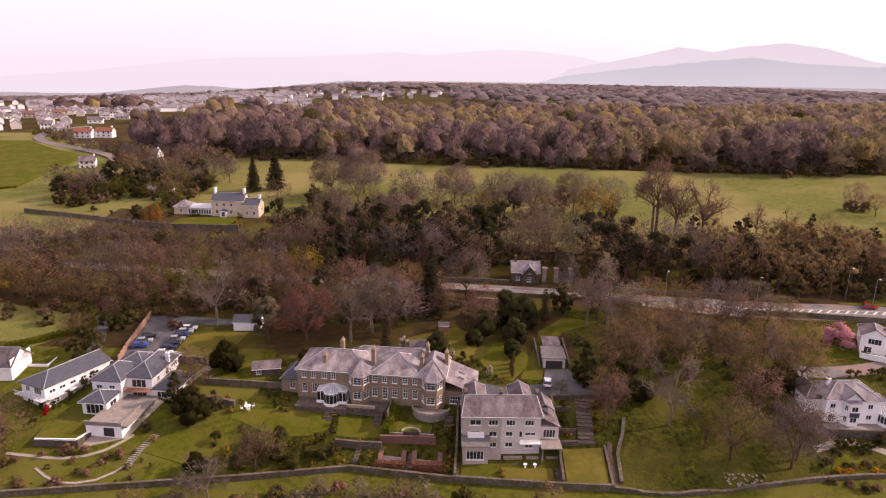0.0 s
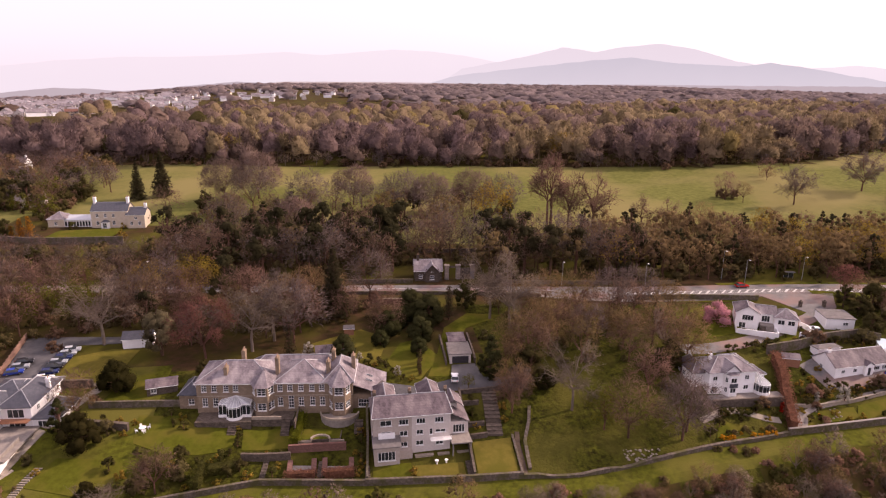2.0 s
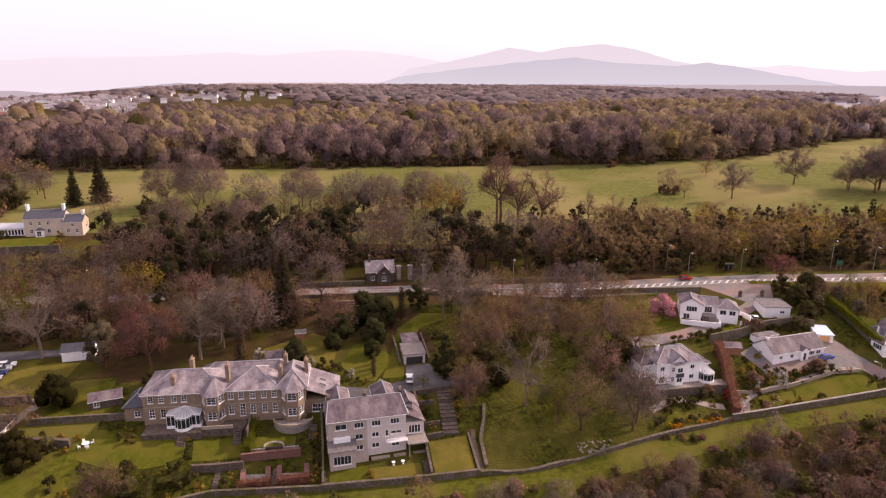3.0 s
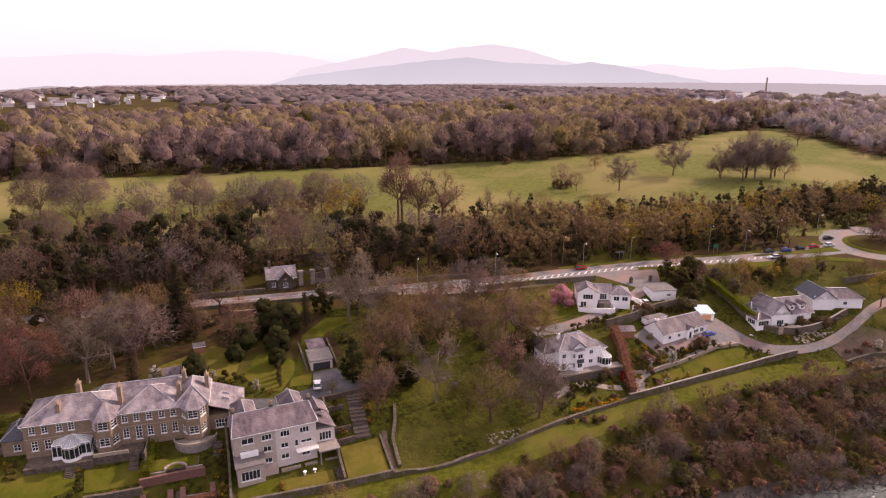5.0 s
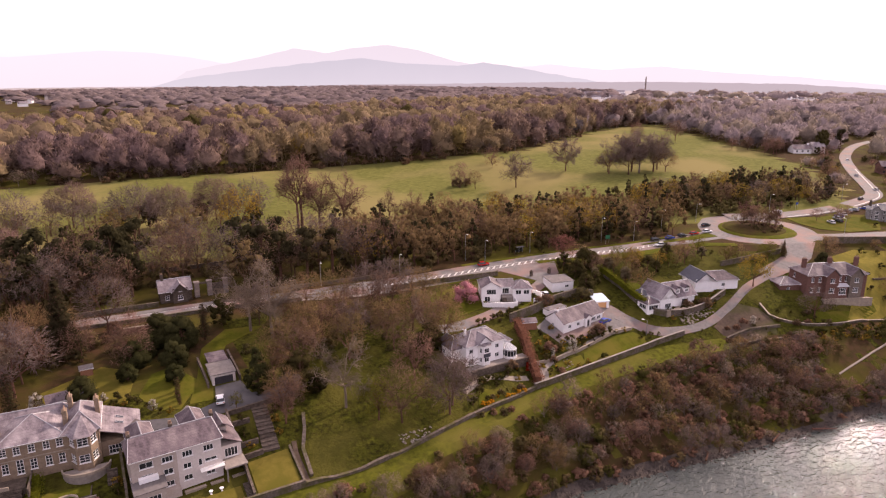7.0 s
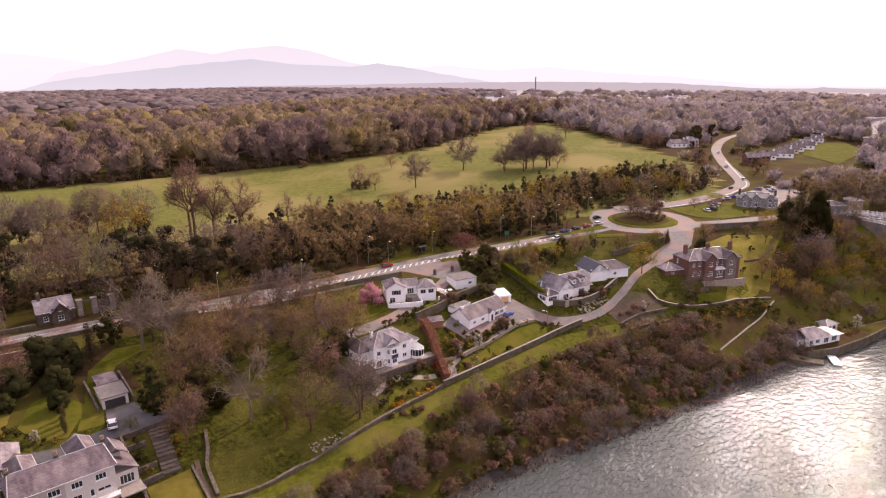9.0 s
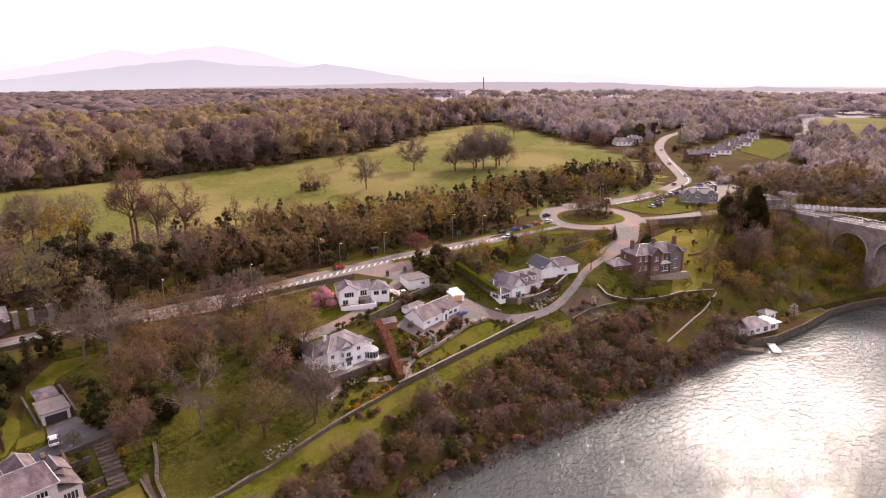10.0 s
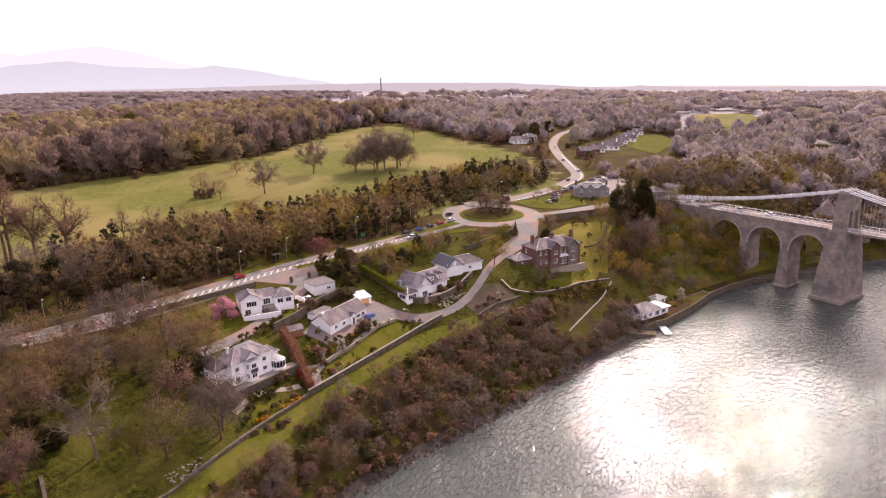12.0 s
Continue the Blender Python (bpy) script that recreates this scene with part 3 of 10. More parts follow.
        bm.faces.new(rows[0]), bm.faces.new(rows[-1][::-1])
        part(piece, bm, mm, owner)
    return owner
# ---- plants ----
def tri_tube(verts, faces, p0, p1, r0, r1, n=4):
    q = (p1 - p0).to_track_quat("Z", "Y")
    b = len(verts)
    for p, r in ((p0, r0), (p1, r1)):
        for i in range(n):
            a = 2 * math.pi * i / n
            verts.append(p + q @ Vector((r * math.cos(a), r * math.sin(a), 0)))
    for i in range(n):
        faces.append((b + i, b + (i + 1) % n, b + n + (i + 1) % n, b + n + i))


def rand_dir(rng, up=0.0):
    while True:
        v = Vector((rng.uniform(-1, 1), rng.uniform(-1, 1), rng.uniform(-1, 1)))
        if 0.1 < v.length < 1:
            v.normalize()
            v.z += up
            return v.normalized()


def leaf_quad(verts, faces, rng, p, size, up=0.3, thin=0.75, out=None, normals=None, face_out=0.65):
    n = rand_dir(rng, up)
    if out is not None:
        n = (n * face_out + out).normalized()
    q = n.to_track_quat("Z", "Y")
    a = rng.uniform(0, 6.28)
    s = size * rng.uniform(0.6, 1.25)
    b = len(verts)
    u, v = Vector((math.cos(a), math.sin(a), 0)) * s / 2, Vector((-math.sin(a), math.cos(a), 0)) * s * thin / 2
    verts.extend(p + q @ c for c in (u * -1, v * -0.8 + u * 0.1, u, v * 0.9 - u * 0.1))
    faces.append((b, b + 1, b + 2, b + 3))
    if normals is not None:
        normals.extend([((out if out is not None else n) * 0.75 + n * 0.25).normalized()] * 4)


def twig(verts, faces, normals, rng, p, d, ln, w, out, loose=0.2):
    """A fine tapering spray of twigs that faces outwards."""
    side = (out + rand_dir(rng) * 0.4).cross(d)
    side = (side if side.length > 0.05 else d.orthogonal()).normalized() * w
    b = len(verts)
    verts.extend((p + side, p - side, p + d * ln))
    faces.append((b, b + 1, b + 2))
    normals.extend([(out + rand_dir(rng) * loose).normalized()] * 3)


def bare_tree(seed, height, spread_w, twigs, leaves=0, leaf_size=0.3, trunk_h=0.3, twig_w=0.055, limbs=9, subs=4):
    """Trunk, limbs and branches within a broad uneven dome, and a crown of fine twigs with or without opening leaves."""
    rng = random.Random(seed)
    tv, tf, cv, cf, cn = [], [], [], [], []
    fork = height * rng.uniform(0.75, 1.1) * trunk_h
    base_r = height * 0.02 + 0.06
    p, n = Vector((0, 0, -0.3)), 3
    for i in range(n):
        q = Vector((rng.uniform(-0.1, 0.1) * i, rng.uniform(-0.1, 0.1) * i, fork * (i + 1) / n))
        tri_tube(tv, tf, p, q, base_r * (1 - 0.12 * i), base_r * (0.88 - 0.12 * i), 6)
        p = q
    fork_p = p
    cz, rx, rz = height * (0.6 if trunk_h < 0.45 else 0.64), height * 0.4 * spread_w, height * 0.4
    shoots = []

    def limb(a, b, r, sag, steps, n):
        prev, pts = a, [a]
        for i in range(1, steps + 1):
            t = i / steps
            c = a.lerp(b, t) + Vector((0, 0, sag * math.sin(math.pi * t))) + rand_dir(rng) * (b - a).length * 0.05
            tri_tube(tv, tf, prev, c, r * (1 - 0.75 * (i - 1) / steps), r * (1 - 0.75 * i / steps), n)
            pts.append(c)
            prev = c
        return pts

    lobes = [(rng.uniform(0, 6.28), rng.uniform(-0.65, 1.0), rng.uniform(0.72, 1.08)) for _ in range(limbs)]
    for i, (az, el, far) in enumerate(lobes):
        az = 2 * math.pi * i / limbs + rng.uniform(-0.4, 0.4)
        ce = math.sqrt(max(0.05, 1 - el * el * 0.9))
        tip = Vector((math.cos(az) * ce * rx * far, math.sin(az) * ce * rx * far, cz + el * rz * far))
        start = fork_p.lerp(Vector((0, 0, cz + rz * 0.3)), max(0.0, el) * rng.uniform(0.2, 0.6))
        pts = limb(start, tip, base_r * 0.4, height * 0.03, 4, 4)
        for k in (2, 3, 4):
            for _ in range(subs):
                off = rand_dir(rng, 0.3)
                end = pts[k] + Vector((off.x * rx, off.y * rx, off.z * rz)) * rng.uniform(0.22, 0.46)
                sub = limb(pts[k], end, base_r * 0.15, 0, 2, 3)
                shoots += [(sub[1], (sub[2] - sub[1]).normalized()), (sub[2], (sub[2] - sub[1]).normalized()), (sub[1].lerp(sub[2], 0.5), (sub[2] - sub[1]).normalized())]
    for _ in range(twigs):
        p, d = shoots[rng.randrange(len(shoots))]
        out = Vector((p.x, p.y, (p.z - cz) * 0.9 + 1.0)).normalized()
        dd = (d * 0.3 + out * 0.35 + rand_dir(rng, 0.25) * 0.9).normalized()
        p = p + rand_dir(rng) * rng.uniform(0, 0.075) * height
        twig(cv, cf, cn, rng, p, dd, height * rng.uniform(0.05, 0.1), twig_w * rng.uniform(0.7, 1.3), out)
    for _ in range(leaves):
        p, d = shoots[rng.randrange(len(shoots))]
        p = p + rand_dir(rng, 0.1) * rng.uniform(0.1, 1.0) * height * 0.1
        leaf_quad(cv, cf, rng, p, leaf_size, out=Vector((p.x, p.y, p.z - cz * 0.85)).normalized(), normals=cn)
    return tv, tf, cv, cf, cn


ICO = []
for i in range(12):
    ICO.append(Vector((math.cos(i * 2.4) * math.sqrt(1 - ((i + 0.5) / 6 - 1) ** 2), math.sin(i * 2.4) * math.sqrt(1 - ((i + 0.5) / 6 - 1) ** 2), 1 - (i + 0.5) / 6)))
hull = bmesh.new()
for v in ICO:
    hull.verts.new(v)
bmesh.ops.convex_hull(hull, input=hull.verts)
hull.verts.index_update()
ICO_FACES = []
for f in hull.faces:
    order = [v.index for v in f.verts]
    ICO_FACES.append(order if f.normal.dot(f.calc_center_median()) > 0 else order[::-1])
hull.free()


def lump(verts, faces, normals, rng, c, r, mid):
    """An uneven clump of packed twigs inside a crown."""
    q = Matrix.Rotation(rng.uniform(0, 6.28), 3, "Z")
    b = len(verts)
    for v in ICO:
        d = q @ v
        p = c + d * r * rng.uniform(0.75, 1.2)
        verts.append(p)
        normals.append((d * 0.7 + (p - mid).normalized()).normalized())
    faces.extend(tuple(b + i for i in f) for f in ICO_FACES)


def dome_tree(seed, height, spread_w, sprays, spray_w, leaves=0, leaf_size=0.3, lumps=15, limbs=10, low=0.3, core=0.0):
    """A full rounded crown of soft twiggy lumps on spreading limbs."""
    rng = random.Random(seed)
    tv, tf, cv, cf, cn = [], [], [], [], []
    base_r = height * 0.017 + 0.05
    fork_p = Vector((rng.uniform(-0.2, 0.2), rng.uniform(-0.2, 0.2), height * low * 0.8))
    tri_tube(tv, tf, Vector((0, 0, -0.3)), fork_p, base_r, base_r * 0.75, 6)
    cz, rx, rz = height * (0.5 + low * 0.22), height * 0.36 * spread_w, height * (0.43 - low * 0.3)
    mid = Vector((0, 0, cz - rz * 0.4))
    balls = []
    for i in range(lumps):
        z = 1 - 1.55 * (i + rng.uniform(0.2, 0.8)) / lumps
        a = i * 2.4 + rng.uniform(-0.5, 0.5)
        k = math.sqrt(max(0.0, 1 - z * z)) * rng.uniform(0.8, 1.08)
        c = Vector((math.cos(a) * k * rx, math.sin(a) * k * rx, cz + z * rz * rng.uniform(0.9, 1.08)))
        balls.append((c, height * rng.uniform(0.13, 0.2) * (0.75 + 0.25 * spread_w)))
    for i in range(limbs):
        c, r = balls[rng.randrange(lumps)]
        knee = fork_p.lerp(c, 0.5) + Vector((0, 0, height * 0.03)) + rand_dir(rng) * height * 0.02
        tri_tube(tv, tf, fork_p, knee, base_r * 0.42, base_r * 0.22, 4)
        tri_tube(tv, tf, knee, c, base_r * 0.22, base_r * 0.08, 3)
        for _ in range(2):
            tri_tube(tv, tf, knee, knee.lerp(c, 0.6) + rand_dir(rng, 0.3) * height * 0.13, base_r * 0.14, 0.02, 3)

    for c, r in balls:
        if core:
            lump(cv, cf, cn, rng, c, r * core, mid)

    def spot():
        for _ in range(5):
            c, r = balls[rng.randrange(lumps)]
            d = rand_dir(rng, 0.2)
            p = c + d * r * rng.uniform(0.1, 1.0) ** 0.5
            if not any((p - e).length < q * 0.72 for e, q in balls if e is not c):
                break
        return p, d, (d * 0.55 + (p - mid).normalized()).normalized()

    for _ in range(sprays):
        p, d, out = spot()
        twig(cv, cf, cn, rng, p - d * height * 0.02, (d * 0.7 + out * 0.3 + rand_dir(rng, 0.1) * 0.9).normalized(), height * rng.uniform(0.06, 0.125), spray_w * rng.uniform(0.6, 1.3), out)
    for _ in range(leaves):
        p, d, out = spot()
        leaf_quad(cv, cf, rng, p, leaf_size, 0.3, 0.7, out, cn)
    return tv, tf, cv, cf, cn


def leafy_tree(seed, height, width, leaves, leaf_size, base=0.12, lumps=16, point=0.0, core=0.5, clump=1.0):
    """An evergreen crown of many leaves in uneven clumps on a short trunk with limbs."""
    rng = random.Random(seed)
    tv, tf, cv, cf, cn = [], [], [], [], []
    top = Vector((0, 0, height * 0.75))
    tri_tube(tv, tf, Vector((0, 0, -0.3)), top, height * 0.03 + 0.05, height * 0.01, 6)
    clumps = []
    for i in range(lumps):
        h = base + (1 - base) * rng.uniform(0.02, 0.98) ** 0.9
        k = math.sin(math.pi * min(1, max(0.05, (h - base) / (1 - base) * (0.78 + point * 0.1) + 0.2 - 0.1 * point))) ** (0.7 + point)
        a = rng.uniform(0, 6.28)
        r = width / 2 * k * rng.uniform(0.4, 0.85)
        c = Vector((r * math.cos(a), r * math.sin(a), height * h * 0.92))
        size = width * rng.uniform(0.16, 0.27) * (0.6 + 0.4 * k) * clump
        clumps.append((c, size))
        tri_tube(tv, tf, Vector((0, 0, c.z * 0.7)), c, height * 0.012, 0.02, 3)
        lump(cv, cf, cn, rng, c, size * core, Vector((0, 0, height * 0.3)))
    for _ in range(leaves):
        c, size = clumps[rng.randrange(len(clumps))]
        d = rand_dir(rng, 0.12)
        p = c + Vector((d.x, d.y, d.z * 0.8)) * size * (rng.uniform(0.25, 1.0) ** 0.45) * rng.uniform(0.85, 1.15)
        p.z = max(p.z, 0.15)
        leaf_quad(cv, cf, rng, p, leaf_size, 0.45, out=(d + Vector((p.x, p.y, p.z - height * 0.4)).normalized() * 0.6).normalized(), normals=cn)
    return tv, tf, cv, cf, cn


def conifer(seed, height, width, tiers, per, leaf_size, column=False):
    """A trunk with whorls of drooping branches, or a narrow column."""
    rng = random.Random(seed)
    tv, tf, cv, cf, cn = [], [], [], [], []
    tri_tube(tv, tf, Vector((0, 0, -0.3)), Vector((0, 0, height * 0.96)), height * 0.018 + 0.05, 0.03, 6)
    for i in range(tiers):
        k = (i + rng.uniform(0, 0.6)) / tiers
        z = height * (0.07 + 0.9 * k)
        r = width / 2 * ((1 - k) ** (0.35 if column else 0.8)) * rng.uniform(0.8, 1.1) + 0.12
        for j in range(per):
            a = 2 * math.pi * (j + rng.uniform(0, 1)) / per
            rr = r * rng.uniform(0.65, 1.12)
            out = Vector((math.cos(a), math.sin(a), 0.5 if column else -0.28))
            tip = Vector((0, 0, z)) + out * rr
            tri_tube(tv, tf, Vector((0, 0, z)), tip, 0.05, 0.012, 3)
            for q in range(max(3, int(rr * 5))):
                f = rng.uniform(0.25, 1.05)
                p = Vector((0, 0, z)).lerp(tip, f) + Vector((rng.uniform(-1, 1), rng.uniform(-1, 1), rng.uniform(-0.6, 0.6))) * 0.22 * (rr * 0.5 + 0.4)
                leaf_quad(cv, cf, rng, p, leaf_size * rng.uniform(0.7, 1.2), 0.5, 0.6, Vector((p.x, p.y, 0.35 * width)).normalized(), cn, 0.9)
    return tv, tf, cv, cf, cn


KINDS, LIGHT, JOINED = {}, {}, {}


def plant_kind(key, name, made, bark, leaves_mat, label, category="tree", light=None):
    tv, tf, cv, cf, cn = made
    KINDS[key] = (name, raw_mesh("trunk", tv, tf, bark), raw_mesh("crown", cv, cf, leaves_mat, cn), label, category)
    LIGHT[key] = (light or made, bark, leaves_mat)


def plant(key, x, y, scale=1.0, turn=None, group="", sink=0.0, tall=1.0, label="", z=None, joined=""):
    """A plant on the ground; joined names the mass of alike plants that it merges into."""
    name, trunk, crown, lab, cat = KINDS[key]
    turn = random.uniform(0, 360) if turn is None else turn
    z0 = ground(x, y) if z is None else z
    m = Matrix.Translation((x, y, z0 - sink)) @ Matrix.Rotation(radians(turn), 4, "Z") @ Matrix.Diagonal((scale, scale, scale * tall, 1))
    if joined:
        JOINED.setdefault(joined, []).append((key, np.array(m)))
        return None
    ob = thing(name, label or lab, cat, m, group)
    for part_name, me in (("trunk", trunk), ("crown", crown)):
        o = new(part_name if part_name == "crown" or cat == "tree" else "stem", me)
        o.parent = ob
        if part_name == "trunk" and cat != "tree":
            tagged(o, kind="stuff")
    return ob


def build_joined():
    """Each mass of plants as one mesh with bark and foliage by kind."""
    for label, rows in JOINED.items():
        verts, faces, mats, slot, normals = [], [], [], [], []
        count = 0
        cache = {}
        for key, m in rows:
            (tv, tf, cv, cf, cn), bark, leaves_mat = LIGHT[key]
            if key not in cache:
                t = np.array([v[:] for v in tv])
                nt = np.zeros_like(t)
                for f in tf:
                    nt[list(f)] += np.cross(t[f[1]] - t[f[0]], t[f[3]] - t[f[0]])
                cache[key] = (np.concatenate([t, np.array([v[:] for v in cv])]), [tuple(f) for f in tf] + [tuple(i + len(tv) for i in f) for f in cf], len(tf), np.concatenate([nt, np.array([v[:] for v in cn])]))
                for mt in (bark, leaves_mat):
                    if mt not in mats:
                        mats.append(mt)
            vs, fs, nt, ns = cache[key]
            verts.append(vs @ m[:3, :3].T + m[:3, 3])
            normals.append(ns @ m[:3, :3].T)
            faces += [tuple(i + count for i in f) for f in fs]
            slot += [mats.index(bark)] * nt + [mats.index(leaves_mat)] * (len(fs) - nt)
            count += len(vs)
        normals = np.concatenate(normals)
        normals /= np.maximum(np.linalg.norm(normals, axis=1, keepdims=True), 1e-6)
        me = raw_mesh("plants", np.concatenate(verts).tolist(), faces, mats[0], normals.tolist())
        for mt in mats[1:]:
            me.materials.append(mt)
        me.polygons.foreach_set("material_index", slot)
        tagged(new("woodland" if "thicket" not in label else "thickets", me), label, "woodland" if "thicket" not in label else "thicket", kind="stuff")


K = plant_kind
BT = bare_tree
DT = dome_tree
for i, (seed, w) in enumerate(((3, 1.05), (5, 1.25), (8, 0.9), (21, 1.15))):
    K("purple%d" % i, "bare_tree", DT(seed, 14, w, 1500, 0.07), M["bark"], M["twig_purple"], "leafless tree with a haze of purple-brown twigs", light=DT(seed, 14, w, 560, 0.1, limbs=6))
    K("brown%d" % i, "budding_tree", DT(seed + 40, 14, w, 1100, 0.07, 260, 0.36), M["bark"], M["twig_brown"], "brown tree with swelling buds and fine twigs", light=DT(seed + 40, 14, w, 380, 0.1, 100, 0.55, limbs=6))
    K("olive%d" % i, "olive_tree_in_bud", DT(seed + 60, 13, w, 900, 0.065, 480, 0.4), M["bark"], M["bud_olive"], "tree with olive opening buds over dark limbs", light=DT(seed + 60, 13, w, 240, 0.095, 180, 0.6, limbs=5, lumps=13, core=0.4))
for i, seed in enumerate((101, 104)):
    K("grey%d" % i, "pale_bare_tree", BT(seed, 15, 1.1, 2000, twig_w=0.045), M["bark_pale"], M["twig_grey"], "pale leafless tree with open grey branches")
    K("ivy%d" % i, "tall_bare_tree", BT(seed + 9, 15, 0.7, 1300, trunk_h=0.45), M["bark"], M["twig_brown"], "tall bare tree with dark upright limbs")
    K("lime%d" % i, "young_leaved_tree", DT(seed + 20, 13, 1.05, 300, 0.07, 1300, 0.46), M["bark"], M["bud_lime"], "tree in fresh yellow-green young leaf", light=DT(seed + 20, 13, 1.05, 60, 0.15, 420, 0.8, limbs=5))
    K("green%d" % i, "young_leaved_tree", DT(seed + 30, 12, 1.05, 200, 0.07, 1300, 0.46), M["bark"], M["bud_green"], "tree in young green leaf", light=DT(seed + 30, 12, 1.05, 60, 0.15, 420, 0.8, limbs=5))
    K("dark%d" % i, "evergreen_tree", leafy_tree(seed, 11, 9, 1300, 0.54, lumps=32, core=0.62, clump=0.84), M["bark"], M["leaf_dark"], "dark evergreen tree with a dense uneven crown", light=leafy_tree(seed, 11, 9, 460, 0.9, lumps=18, core=0.6))
    K("pine%d" % i, "pine_tree", leafy_tree(seed + 4, 15, 9.5, 1300, 0.68, base=0.4, lumps=13), M["bark"], M["leaf_fir"], "dark pine with a high open crown", light=leafy_tree(seed + 4, 15, 9.5, 440, 1.1, base=0.4, lumps=13))
    K("shrub%d" % i, "shrub", leafy_tree(seed + 3, 2.2, 2.8, 260, 0.34, base=0.0, lumps=9), M["bark"], M["leaf_mid"], "rounded green evergreen garden shrub", "shrub")
    K("shrub_dark%d" % i, "dark_shrub", leafy_tree(seed + 6, 2.6, 3.0, 260, 0.36, base=0.0, lumps=9), M["bark"], M["leaf_dark"], "dark evergreen garden shrub", "shrub", light=leafy_tree(seed + 6, 2.6, 3.0, 140, 0.5, base=0.0, lumps=9))
    K("shrub_lime%d" % i, "shrub", leafy_tree(seed + 8, 1.6, 2.2, 190, 0.3, base=0.0, lumps=7), M["bark"], M["bud_lime"], "low yellow-green leafy garden shrub", "shrub")
    K("bramble%d" % i, "bramble_thicket", leafy_tree(seed + 11, 3.6, 5.6, 480, 0.48, base=0.0, lumps=18), M["bark"], M["bramble"], "brown leafless thicket on the river bank", "thicket", light=leafy_tree(seed + 11, 3.6, 5.6, 260, 0.68, base=0.0, lumps=14))
    K("scrub%d" % i, "scrub_thicket", leafy_tree(seed + 13, 4.0, 5.2, 480, 0.48, base=0.0, lumps=18), M["bark"], M["scrub"], "olive-brown scrub bush on the river bank", "thicket", light=leafy_tree(seed + 13, 4.0, 5.2, 260, 0.68, base=0.0, lumps=14))
    K("bankbush%d" % i, "bank_bush", DT(seed + 15, 6, 1.35, 800, 0.035, 240, 0.28, low=0.1), M["bark_pale"], M["bramble"], "twiggy brown bush on the steep bank", "bush", light=DT(seed + 15, 6, 1.35, 340, 0.06, 90, 0.36, low=0.1, limbs=6, core=0.3))
    K("fir%d" % i, "fir_tree", conifer(seed, 18, 7.5, 26, 9, 0.62), M["bark"], M["leaf_fir"], "tall dark fir with drooping branches", light=conifer(seed, 18, 7.5, 16, 6, 1.1))
for i, (seed, w) in enumerate(((401, 1.2), (407, 1.3))):
    K("park%d" % i, "parkland_tree", bare_tree(seed, 20, w, 4200, twig_w=0.06, limbs=12, trunk_h=0.24), M["bark"], M["twig_purple"], "broad leafless parkland tree with a rounded purple-brown crown", light=DT(seed, 20, w, 1300, 0.12, lumps=20, limbs=9))
for i, (seed, w) in enumerate(((401, 1.15), (407, 1.25))):
    K("dome%d" % i, "parkland_tree", DT(seed, 20, w, 4600, 0.08, lumps=28, limbs=14), M["bark"], M["twig_dome"], "broad parkland tree with a dense rounded haze of reddish-brown twigs")
K("big_fir", "fir_tree", conifer(411, 22, 9.5, 34, 13, 0.95), M["bark"], M["leaf_fir"], "tall dense dark fir standing in the parkland")
for i, seed in enumerate((421, 424)):
    K("spire%d" % i, "spruce_tree", leafy_tree(seed, 15, 6.2, 1300, 0.55, base=0.04, lumps=40, point=0.75, core=0.6, clump=0.75), M["bark"], M["leaf_fir"], "dark pointed spruce of the plantation", light=leafy_tree(seed, 15, 6.2, 420, 0.95, base=0.04, lumps=26, point=0.75, core=0.66, clump=0.8))
K("grey_leaf", "silver_leaved_tree", leafy_tree(301, 10, 8, 1800, 0.4, base=0.18, lumps=34, core=0.6, clump=0.8), M["bark"], M["leaf_grey"], "tree with soft grey-green foliage")
for i, seed in enumerate((501, 507, 512)):
    K("thorn%d" % i, "thorn_bush", DT(seed, 7, 1.1, 1500, 0.045, low=0.12, lumps=18), M["bark_pale"], M["twig_purple"] if i == 0 else M["twig_brown"], "rounded leafless brown thorn bush on the bank", "bush", light=DT(seed, 7, 1.1, 520, 0.08, low=0.12, lumps=16, limbs=6, core=0.3))
    K("sallow%d" % i, "sallow_bush", DT(seed + 3, 7, 1.15, 1300, 0.045, 160, 0.22, low=0.1, lumps=18), M["bark_pale"], M["twig_grey"], "tan twiggy sallow bush on the bank", "bush", light=DT(seed + 3, 7, 1.15, 480, 0.08, 70, 0.3, low=0.1, lumps=16, limbs=6, core=0.3))
for i, seed in enumerate((521, 525)):
    K("mound%d" % i, "laurel_mound", leafy_tree(seed, 6.8, 7.2, 2400, 0.4, base=0.0, lumps=52, core=0.66, clump=1.0), M["bark"], M["leaf_mound"], "large rounded evergreen laurel mound in the garden", "shrub")
K("olive_bush", "budding_bush", DT(533, 7, 1.1, 900, 0.05, 520, 0.26, low=0.1, lumps=18), M["bark_pale"], M["bud_olive"], "olive budding bush on the bank", "bush", light=DT(533, 7, 1.1, 380, 0.08, 220, 0.36, low=0.1, lumps=16, limbs=6, core=0.3))
K("ivybush", "ivy_bush", leafy_tree(531, 5, 5.5, 900, 0.36, base=0.0, lumps=26, core=0.6, clump=0.85), M["bark"], M["leaf_mid"], "green ivy-covered bush on the bank", "bush", light=leafy_tree(531, 5, 5.5, 320, 0.6, base=0.0, lumps=18, core=0.62))
K("copper", "copper_tree", DT(303, 12, 1.15, 1700, 0.05, 700, 0.34), M["bark"], M["twig_red"], "copper-red budding tree with a rounded crown")
K("yew", "yew_tree", leafy_tree(305, 8, 8.6, 4600, 0.3, base=0.0, lumps=52, core=0.6, clump=0.8, point=0.25), M["bark"], M["leaf_yew"], "broad dark yew with a mounded crown")
